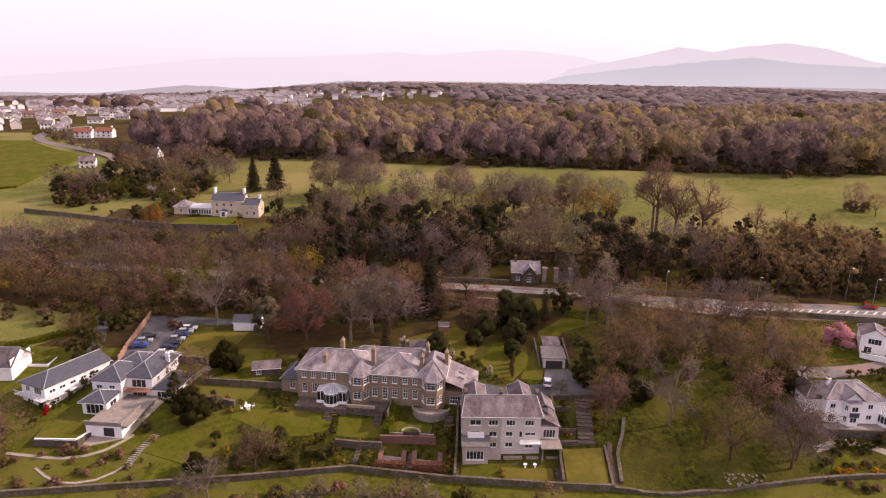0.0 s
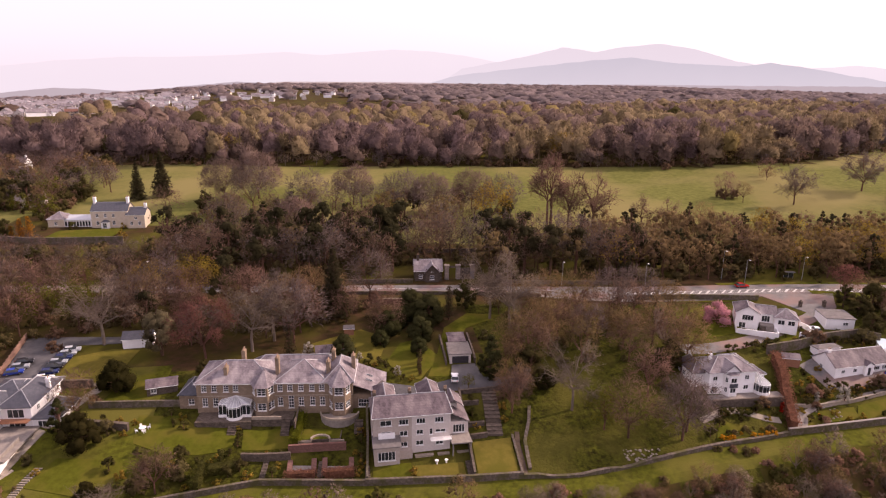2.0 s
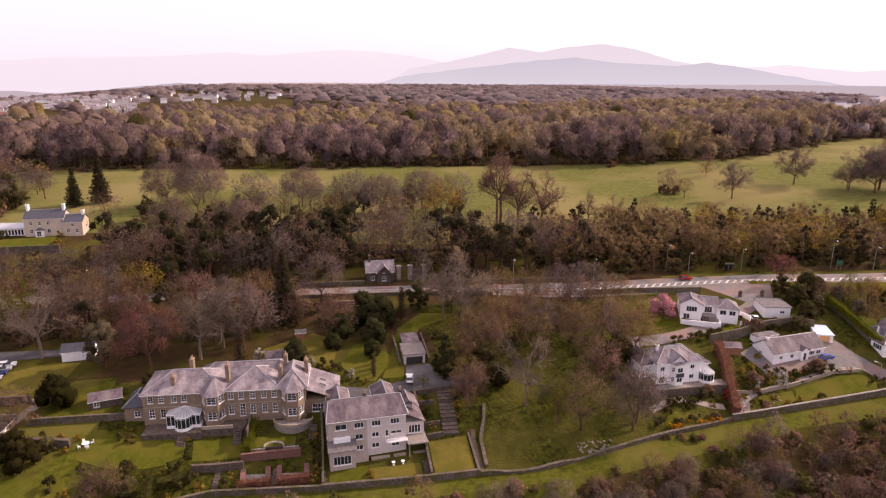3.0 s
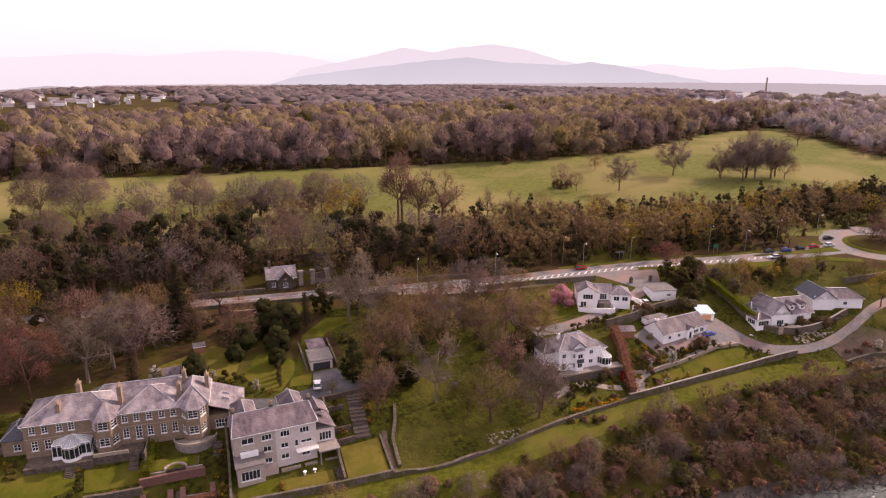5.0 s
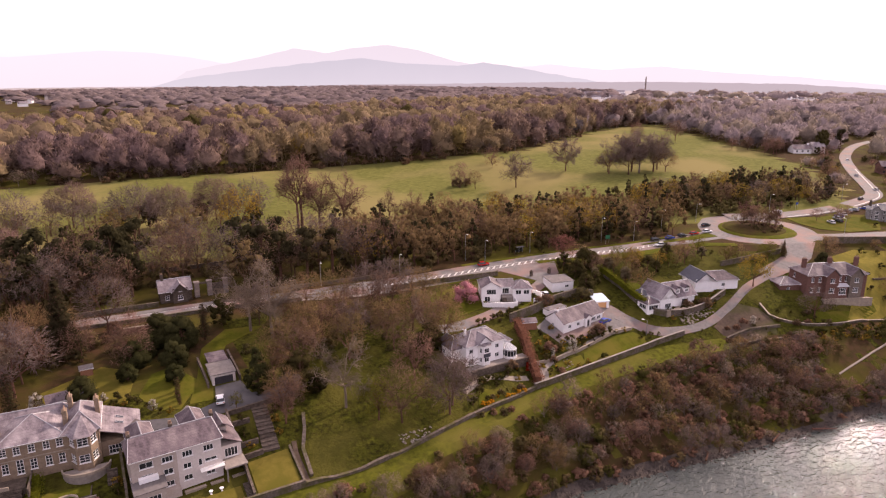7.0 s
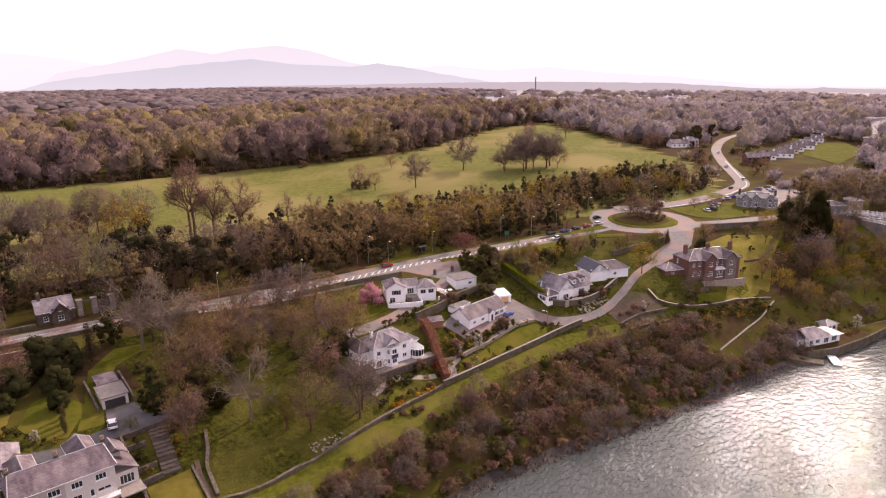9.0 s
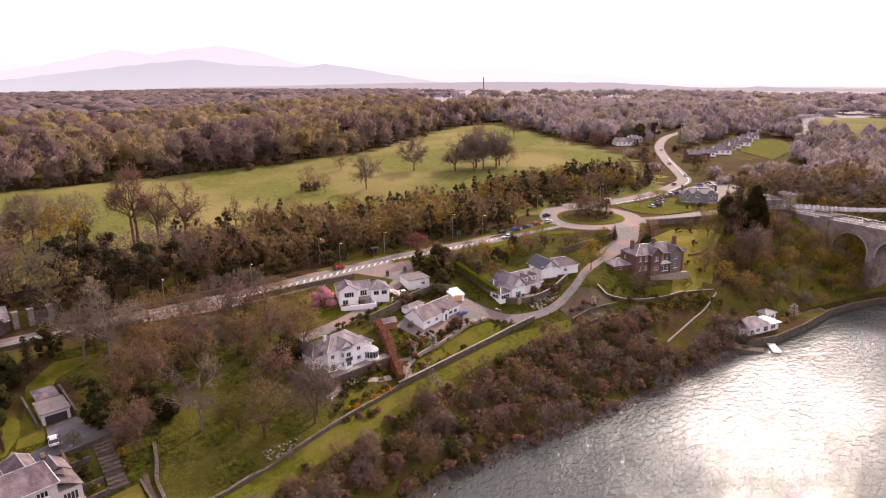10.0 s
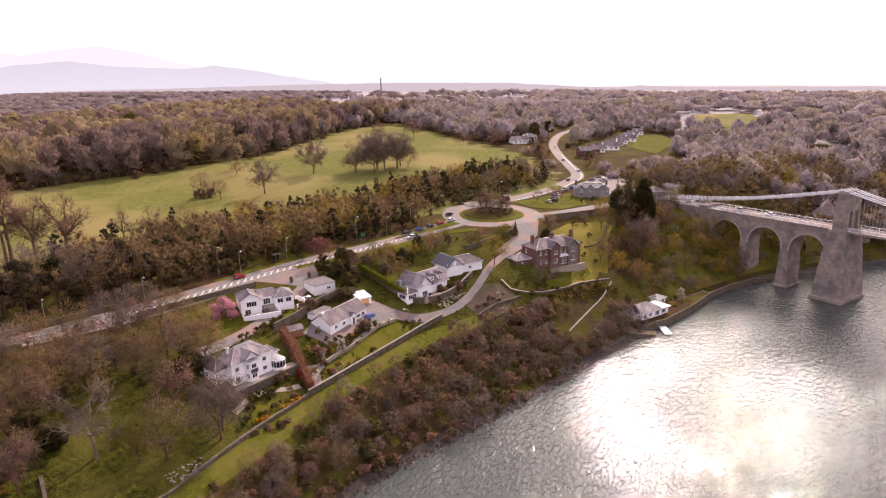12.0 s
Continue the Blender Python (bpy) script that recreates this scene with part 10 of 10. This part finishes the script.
# stones: rubble in the meadow and rocks at the tide line
def stones(name, spots, size, mat, label, seed, z=None):
    r2 = random.Random(seed)
    shapes = []
    for k in range(4):
        b = bm_new()
        bmesh.ops.create_icosphere(b, subdivisions=1, radius=0.5)
        for v in b.verts:
            v.co *= r2.uniform(0.7, 1.15)
            v.co.z *= 0.65
        shapes.append(mesh_of(b, mat, "stone"))
    heap = thing(name, label, "stones")
    for x, y in spots:
        o = new("stone", shapes[r2.randrange(4)])
        o.parent = heap
        s = r2.uniform(*size)
        o.matrix_basis = pose(x, y, ground(x, y) + s * 0.15, r2.uniform(-20, 20), r2.uniform(-20, 20), r2.uniform(0, 360)) @ Matrix.Diagonal((s * r2.uniform(0.8, 1.5), s, s, 1))


stones("rubble_heap", [(rng.uniform(58, 67), rng.uniform(111.4, 114.5)) for _ in range(46)], (0.3, 0.8), M["rubble"], "heap of pale broken stone by the wall", 3)
stones("rockery", [(rng.uniform(166, 180), rng.uniform(120.8, 124)) for _ in range(80)], (0.4, 1.0), M["rubble"], "rockery of pale stones above the lane", 4)
stones("garden_rocks", [(rng.uniform(103, 118), rng.uniform(119, 125)) for _ in range(40)], (0.3, 0.8), M["rubble"], "rock garden of pale stones", 6)


def tide_rocks():
    verts, faces = [], []
    r2 = random.Random(8)
    for i in range(1500):
        x = r2.uniform(60, 300)
        y = lerp(x, SHORE) + r2.gauss(0.6, 1.4)
        s = r2.uniform(0.15, 0.55) if r2.random() < 0.85 else r2.uniform(0.5, 1.0)
        c = Vector((x, y, max(-0.1, ground(x, y)) + s * 0.1))
        b = len(verts)
        ring = [Vector((math.cos(a) * s * r2.uniform(0.6, 1.1), math.sin(a) * s * r2.uniform(0.5, 0.9), r2.uniform(-0.1, 0.12) * s)) for a in [k * 1.047 for k in range(6)]]
        verts += [c + v for v in ring] + [c + Vector((0, 0, s * 0.55)), c - Vector((0, 0, s * 0.5))]
        for k in range(6):
            faces += [(b + k, b + (k + 1) % 6, b + 6), (b + (k + 1) % 6, b + k, b + 7)]
    tagged(new("shore_rocks", raw_mesh("shore_rocks", verts, faces, M["rock"])), "dark wet rocks along the tide line", "rocks", kind="stuff")


tide_rocks()
for x, y, turn in ((128, 84.2, 30), (165, 78.5, -25), (150, 80.5, 15)):
    b = bm_new()
    tube(b, (0, 0, 0), (7, 0, -0.4), 0.25, 0.12, 7), tube(b, (3.5, 0, -0.1), (5, 1.2, 0.5), 0.09, 0.03, 5)
    solo("driftwood", b, M["bark"], "fallen dead trunk lying on the shore", "driftwood", pose(x, y, 0.9, 0, 0, turn))

# ---- cars ----
NAVY, BLACK, SILVER, WHITE, RED, BLUE = (0.01, 0.02, 0.1), (0.015, 0.015, 0.018), (0.35, 0.36, 0.38), (0.75, 0.74, 0.74), (0.42, 0.012, 0.01), (0.02, 0.05, 0.3)
for x, y, c, n in ((-78.4, 157.9, BLACK, "black"), (-78.3, 155.4, SILVER, "silver-grey"), (-78.5, 152.9, BLUE, "bright blue")):
    car(x, y, 15, c, "%s car parked beside the timber fence" % n, z=ground(x, y) + 0.12)
for i, (x, y, c, n) in enumerate(((-69.4, 163.2, WHITE, "white"), (-69.7, 161.1, SILVER, "silver"), (-70.0, 159.0, NAVY, "navy blue"), (-70.3, 156.8, SILVER, "silver"), (-70.4, 154.5, BLACK, "black"), (-70.5, 152.2, NAVY, "dark blue"), (-70.6, 149.6, WHITE, "white"))):
    car(x, y, 12, c, "%s car in the row on the car park" % n, z=ground(x, y) + 0.12)
car(25.8, 139.2, 80, WHITE, "white estate car standing in the courtyard", z=ground(25.8, 139.2) + 0.12)
car(139.6, 131.0, 8, BLUE, "blue car parked before the bungalow", z=19.55)
car(131.5, 150.0, 70, WHITE, "white car parked beside the garage", z=ground(131.5, 150) + 0.12)
for x, y, c, n in ((205, 168.2, BLACK, "black"), (212, 166.6, BLUE, "blue"), (218.8, 166.0, BLACK, "dark"), (225.3, 165.2, RED, "red"), (232, 163.9, WHITE, "white"), (240, 170.5, BLACK, "dark")):
    car(x, y, -8, c, "%s car waiting before the roundabout" % n, z=ground(x, y) + 0.12)
car(127.5, 179.3, -7, RED, "red car on the main road", z=ground(127.5, 179.3) + 0.1)
car(200, 161.6, 172, WHITE, "white car on the main road", z=ground(200, 161.6) + 0.1)
car(285.9, 166.8, 150, WHITE, "white van beside the grass island", "van", z=ground(285.9, 166.8) + 0.12)
for i, (x, y) in enumerate(((291.8, 144.5), (296.5, 143.6), (301.5, 146.8), (306, 148.4), (311, 149.6), (318, 150.6), (324, 150.8), (330, 149.5), (363, 145), (366, 148), (360, 142.5), (357, 149))):
    c, n = ((WHITE, "white"), (BLACK, "black"), (SILVER, "silver"), (BLUE, "blue"))[i % 4]
    car(x, y, 60 + i * 4, c, "%s car on the inn's car park" % n, z=ground(x, y) + 0.2)
for x, y, t, c, n in ((347.9, 159.8, 10, BLACK, "black"), (376, 166.0, 45, WHITE, "white"), (404, 190, 36, SILVER, "silver"), (452, 219.5, 30, WHITE, "white"), (333.5, 86, 250, WHITE, "white"), (322, 60, 68, SILVER, "silver"), (316.5, 46, 68, WHITE, "white")):
    car(x, y, t, c, "%s car driving on the road" % n, z=(29.72 if y < 90 else ground(x, y) + 0.12))

# ---- street lamps, signs, bus shelter ----
for x, y, turn, h in ((96.5, 184.6, -95, 8.0), (131.2, 183.4, -95, 8.0), (125.6, 188.0, -95, 10.0), (152.2, 183.4, -98, 8.0), (185.2, 178.6, -100, 10.0), (198.2, 173.4, -100, 8.0), (216, 174.6, -98, 10.0), (70, 189.5, -97, 8.0), (150.6, 124.0, 120, 4.5), (243, 178, -60, 8.0), (289, 172, -90, 8.0), (270, 128, 60, 8.0), (-62, 208, -90, 8.0), (340, 165, -90, 8.0)):
    street_lamp(x, y, turn, h)


def bus_shelter(x, y, turn):
    s = thing("bus_shelter", "dark glazed bus shelter beside the road", "bus shelter", pose(x, y, ground(x, y) + 0.1, 0, 0, turn))
    for px in (-1.6, 0, 1.6):
        b = bm_new()
        box(b, px - 0.05, px + 0.05, 0.6, 0.7, -0.2, 2.3)
        part("post", b, M["steel"], s)
    b = bm_new()
    box(b, -1.8, 1.8, -0.7, 0.9, 2.3, 2.42)
    part("roof", b, M["slate_blue"], s)
    b = bm_new()
    box(b, -1.6, 1.6, 0.63, 0.66, 0.3, 2.2)
    part("pane", b, M["glass"], s)


bus_shelter(148.5, 184.8, -8)


def road_sign(x, y, turn, w, h, mat, label, z0=2.0):
    s = thing("road_sign", label, "road sign", pose(x, y, ground(x, y), 0, 0, turn))
    for px in (-w * 0.35, w * 0.35):
        b = bm_new()
        tube(b, (px, 0, -0.3), (px, 0, z0 + h), 0.05, 0.05, 6)
        part("post", b, M["steel"], s)
    b = bm_new()
    box(b, -w / 2, w / 2, -0.1, -0.06, z0, z0 + h)
    part("sign_plate", b, mat, s)


M["sign_blue"] = material("blue sign face", (0.03, 0.08, 0.35), (0.025, 0.07, 0.3), 2, 0.4)
M["sign_green"] = material("green sign face", (0.02, 0.12, 0.06), (0.02, 0.1, 0.05), 2, 0.4)
road_sign(305, 168, -20, 1.4, 1.0, M["sign_blue"], "blue direction sign on steel posts")
road_sign(186, 176.0, -10, 2.2, 1.6, M["sign_green"], "green direction sign on steel posts")

# gate piers of the drive
for x, y in ((136.4, 163.2), (143.6, 162.2)):
    g = thing("gate_pier", "square stone gate pier with ball finial", "gate pier", pose(x, y, ground(x, y), 0, 0, 10))
    b = bm_new()
    box(b, -0.4, 0.4, -0.4, 0.4, -0.4, 1.7), box(b, -0.5, 0.5, -0.5, 0.5, 1.7, 1.85)
    part("pier", b, M["stone"], g)
    b = bm_new()
    bmesh.ops.create_icosphere(b, subdivisions=2, radius=0.28, matrix=Matrix.Translation((0, 0, 2.08)))
    part("ball_finial", b, M["stone"], g)

# garden furniture on the hall lawn
def garden_table(x, y, z=None):
    t = thing("garden_table", "white round garden table", "table", pose(x, y, ground(x, y) + 0.1 if z is None else z))
    b = bm_new()
    tube(b, (0, 0, 0.68), (0, 0, 0.74), 0.75, 0.75, 18)
    part("tabletop", b, M["pvc"], t)
    b = bm_new()
    tube(b, (0, 0, -0.1), (0, 0, 0.68), 0.09, 0.06, 8), tube(b, (0, 0, -0.1), (0, 0, 0.06), 0.4, 0.32, 12)
    part("pedestal", b, M["pvc"], t)
    first = None
    for k in range(4):
        a = k * 90 + 30
        m = pose(x + 1.25 * math.cos(radians(a)), y + 1.25 * math.sin(radians(a)), ground(x, y) + 0.1 if z is None else z, 0, 0, a - 90)
        if first:
            copy_thing(first, m)
            continue
        c = thing("garden_chair", "white garden chair on the lawn", "chair", m, "chairs round the garden table")
        for nm, dims in (("seat", (-0.25, 0.25, -0.25, 0.25, 0.4, 0.45)), ("backrest", (-0.25, 0.25, 0.22, 0.27, 0.45, 0.95))):
            b = bm_new()
            box(b, *dims)
            part(nm, b, M["pvc"], c)
        for sx in (-0.22, 0.22):
            for sy in (-0.22, 0.22):
                b = bm_new()
                box(b, sx - 0.03, sx + 0.03, sy - 0.03, sy + 0.03, -0.05, 0.4)
                part("leg", b, M["pvc"], c)
        first = c


garden_table(-43.4, 129.6)
for x, y in ((17.9, 114.8), (19.9, 114.8)):
    u = thing("garden_urn", "white stone garden urn on the terrace", "urn", pose(x, y, 14.5))
    b = bm_new()
    for z0, z1, r0, r1 in ((-0.1, 0.25, 0.28, 0.16), (0.25, 0.35, 0.1, 0.12), (0.35, 0.75, 0.16, 0.36), (0.75, 0.82, 0.4, 0.4)):
        tube(b, (0, 0, z0), (0, 0, z1), r0, r1, 12)
    part("bowl", b, M["pvc"], u)

plant("blossom", 257, 66.5, 1.25, 0, z=3.0)
plant("green0", 261, 64.5, 0.34, 0, z=3.0)
plant("shrub_lime0", 248, 66.5, 1.2, 0, z=3.0)

# ---- village and town ----
FAR = {}


def far_house(x, y, turn, kind, w=9.0, d=7.5, h=4.8, label="", category="house"):
    """A plain two-storey house with gabled roof, chimney and windows, for the distance."""
    wall_mat, roof_mat = {"white": (M["white"], M["slate"]), "cream": (M["cream"], M["slate"]), "grey": (M["grey_render"], M["slate_pale"]), "brick": (M["redbrick"], M["slate"]), "red": (M["white"], M["tile_red"]), "brown": (M["beige_render"], M["tile_brown"])}[kind]
    key = (kind, w, h)
    m = pose(x, y, ground(x, y), 0, 0, turn)
    if key in FAR:
        return copy_thing(FAR[key], m)
    o = thing("village_house", label or "%s house with a pitched roof on the hillside" % {"white": "white rendered", "cream": "cream rendered", "grey": "grey pebbledashed", "brick": "red brick", "red": "white red-roofed", "brown": "brown"}[kind], category, m, "houses of the town")
    wins = [(w * f, z, 1.3, 1.2) for f in (0.2, 0.5, 0.8) for z in ((0.9, 3.3) if h > 4 else (0.9,))]
    walls, panes, tops, flue = bm_new(), bm_new(), bm_new(), bm_new()
    for side in "frbl":
        mm, length = side_pose(side, 0, w, 0, d)
        wall_face(walls, mm, length, -2, h, wins if side == "f" else [], gable=2.6 if side in "lr" else 0)
    for wx, wz, ww, wh in wins:
        box(panes, wx - ww / 2, wx + ww / 2, 0.16, 0.2, wz, wz + wh)
    for y0, y1 in ((-0.4, d / 2), (d + 0.4, d / 2)):
        a = [tops.verts.new(c) for c in ((-0.3, y0, h - 0.2), (w + 0.3, y0, h - 0.2), (w + 0.3, y1, h + 2.7), (-0.3, y1, h + 2.7))]
        c = [tops.verts.new(v.co + Vector((0, 0, 0.2))) for v in a]
        tops.faces.new(a), tops.faces.new(c)
        for i in range(4):
            tops.faces.new((a[i], a[(i + 1) % 4], c[(i + 1) % 4], c[i]))
    bmesh.ops.recalc_face_normals(tops, faces=tops.faces[:])
    box(flue, w * 0.86, w * 0.95, d / 2 - 0.4, d / 2 + 0.4, h + 1.8, h + 3.9)
    part("wall", walls, wall_mat, o), part("roof", tops, roof_mat, o), part("chimney", flue, wall_mat, o), tagged(part("window_panes", panes, M["glass"], o), kind="stuff")
    FAR[key] = o
    return o


# houses seen singly
for x, y, t, k, w, h in ((-217, 375, 20, "white", 9, 4.8), (-190.8, 402.5, -10, "white", 9, 4.8), (-183, 380, -10, "brick", 12, 3.0), (-285, 491, 5, "red", 13, 4.8), (-272, 497, 5, "red", 13, 4.8), (-150, 316, 10, "grey", 12, 3.0),
                         (446, 253, -30, "white", 13, 3.0), (459, 247, -30, "grey", 9, 4.8), (424, 186, -40, "brick", 9, 4.8), (434, 184, -40, "brick", 9, 4.8), (454, 189, -50, "white", 9, 3.0), (470, 188, -50, "white", 13, 3.0), (484, 190, -55, "white", 9, 3.0), (497, 191, -55, "cream", 9, 3.0), (511, 193, -60, "white", 9, 3.0), (525, 195, -60, "white", 13, 3.0), (539, 197, -60, "grey", 9, 3.0), (556, 200, -60, "white", 9, 3.0), (578, 203, -60, "white", 9, 3.0),
                         (655, 204, -40, "white", 9, 4.8), (531, 310, -30, "white", 9, 4.8), (545, 300, -30, "grey", 9, 4.8), (659, 309, -30, "white", 13, 4.8), (512, 52, -60, "grey", 13, 3.0), (530, 50, -60, "white", 13, 3.0), (548, 48, -60, "white", 13, 3.0), (566, 46, -60, "grey", 13, 3.0), (590, 44, -60, "white", 13, 3.0), (824, 214, -40, "white", 13, 3.0), (790, 52, -60, "white", 13, 3.0), (840, 60, -60, "grey", 13, 3.0)):
    far_house(x, y, t, k, w, 7.5, h)
r3 = random.Random(31)
# quarters of the town by bearing and distance: count, bearings, distances
for count, a0, a1, d0, d1 in ((24, -14, 1, 1100, 1700), (8, 4, 14, 1150, 1500), (62, 43, 60, 1150, 1900), (12, 52, 66, 800, 1300)):
    for i in range(count):
        a, d = radians(r3.uniform(a0, a1)), d0 + (d1 - d0) * r3.random() ** 1.4
        x, y = d * math.sin(a), d * math.cos(a)
        if in_field(x, y) or (a0 > 40 and wooded(x, y) and d < 1050):
            continue
        far_house(x, y, r3.choice((0, 10, 90, -20, 70)), r3.choice(("white", "white", "grey", "grey", "brown", "cream", "white")), r3.choice((9.0, 13.0)), 7.5, 4.8)
# near streets of the town: bearings and distance of each row, and the step between its houses
for a0, a1, d, step in ((-36, -32.5, 585, 13), (-36, -31, 615, 13), (-36, -30, 645, 13), (-36, -28.5, 680, 13), (-36, -27, 715, 13), (-36, -26, 755, 13), (-36, -25, 795, 14), (-29, -20, 835, 14)):
    a = a0 + r3.uniform(0, 1)
    while a < a1:
        dd = d + 10 * noise.noise((a * 0.3, d, 0)) + r3.uniform(-5, 5)
        x, y = dd * math.sin(radians(a)), dd * math.cos(radians(a))
        if not in_field(x, y) and r3.random() < 0.8:
            far_house(x, y, -a + r3.choice((0, 5, -8, 90, 84)), r3.choice(("white", "white", "grey", "brown", "grey", "white")), r3.choice((9.0, 9.0, 13.0)), 7.5, r3.choice((4.8, 3.0)))
        a += math.degrees(step / d)


def distant_roofs():
    """The far quarters of the town: gabled houses too small to tell apart, joined."""
    r4 = random.Random(44)
    verts, faces, slot = [], [], []
    for a0, a1, d0, d1, row, step, keep in ((-36, -20, 830, 1250, 30, 15, 0.7), (-27, -12, 880, 1350, 32, 16, 0.75), (-14, -1, 1120, 1600, 60, 24, 0.45), (43, 61, 1150, 1900, 55, 26, 0.4), (3, 10, 1180, 1420, 70, 26, 0.35)):
        d = d0
        while d < d1:
            a = a0 + r4.uniform(0, 1)
            while a < a1:
                if r4.random() < keep and noise.noise((a * 0.25, d * 0.006, 2)) > -0.3:
                    dd = d + r4.uniform(-9, 9)
                    x, y = dd * math.sin(radians(a)), dd * math.cos(radians(a))
                    m = pose(x, y, ground(x, y), 0, 0, -a + r4.choice((0, 8, -6, 90, 80)))
                    w, dp, h, rise = r4.choice((9, 12, 18)), 8.0, r4.choice((3.2, 5.0, 5.2)), 2.8
                    b = len(verts)
                    for z in (-3, h):
                        verts.extend(m @ Vector((sx * w / 2, sy * dp / 2, z)) for sx, sy in ((-1, -1), (1, -1), (1, 1), (-1, 1)))
                    verts.extend(m @ Vector((sx * w / 2, 0, h + rise)) for sx in (-1, 1))
                    faces.extend(((b, b + 1, b + 5, b + 4), (b + 1, b + 2, b + 6, b + 9, b + 5), (b + 2, b + 3, b + 7, b + 6), (b + 3, b, b + 4, b + 8, b + 7)))
                    slot.extend([r4.choice((0, 0, 1, 2))] * 4)
                    c = len(verts)
                    for lift in (0.05, 0.3):
                        verts.extend(m @ Vector((sx * (w / 2 + 0.3), sy * (dp / 2 + 0.4), h - 0.3 + lift)) for sx, sy in ((-1, -1), (1, -1), (1, 1), (-1, 1)))
                        verts.extend(m @ Vector((sx * (w / 2 + 0.3), 0, h + rise + lift)) for sx in (-1, 1))
                    for k, flip in ((c, True), (c + 6, False)):
                        for q in ((k, k + 1, k + 5, k + 4), (k + 2, k + 3, k + 4, k + 5)):
                            faces.append(q[::-1] if flip else q)
                    faces.extend(((c, c + 6, c + 7, c + 1), (c + 2, c + 8, c + 9, c + 3)))
                    slot.extend([r4.choice((3, 3, 4))] * 6)
                a += math.degrees(step * r4.uniform(0.8, 1.5) / d)
            d += row
    me = raw_mesh("town", verts, faces, M["white"])
    for mt in (M["grey_render"], M["beige_render"], M["slate_pale"], M["town_slate"]):
        me.materials.append(mt)
    me.polygons.foreach_set("material_index", slot)
    tagged(new("distant_town", me), "rows of distant pale houses with grey slate roofs", "houses", kind="stuff")


distant_roofs()
for x, y, w in ((185, 1230, 13.0), (205, 1228, 13.0), (120, 1250, 13.0)):
    far_house(x, y, 4, "white", w, 7.5, 4.8)
stack = thing("chimney_stack", "tall thin industrial chimney on the skyline", "chimney", pose(1808, 1578, ground(1808, 1578)))
b = bm_new()
tube(b, (0, 0, -5), (0, 0, 52), 2.9, 2.0, 14), tube(b, (0, 0, 50.5), (0, 0, 52.5), 2.4, 2.4, 14)
part("shaft", b, M["bridge_stone"], stack)
road_l = [(-205, 398), (-222, 418), (-258, 442), (-280, 456), (-303, 478), (-316, 502), (-321, 530), (-310, 560)]
ribbon("road", road_l, 7, M["asphalt"], "grey lane curving up to the town", "road", lift=0.9, across=2)
patch("lawn", [(-340, 470), (-307, 472), (-270, 438), (-233, 412), (-229, 375), (-225, 330), (-260, 315), (-330, 340), (-380, 420)], M["lawn"], "green fields beside the lane", "field", 0.8, step=8)


def spoil():
    """The fallen tree and brush heap in the pasture."""
    b = bm_new()
    r2 = random.Random(2)
    for _ in range(60):
        p = Vector((r2.uniform(-5, 5), r2.uniform(-2.5, 2.5), r2.uniform(0, 1.6)))
        tube(b, p, p + rand_dir(r2, 0.1) * r2.uniform(1.5, 3.5), 0.12, 0.03, 4)
    solo("brush_heap", b, M["bark"], "brown heap of cut brush in the pasture", "brush heap", pose(193, 293, ground(193, 293) + 0.4))


spoil()
plant("bramble0", 190, 294, 1.3, 0)
plant("bramble1", 196, 292, 1.2, 0)

build_joined()
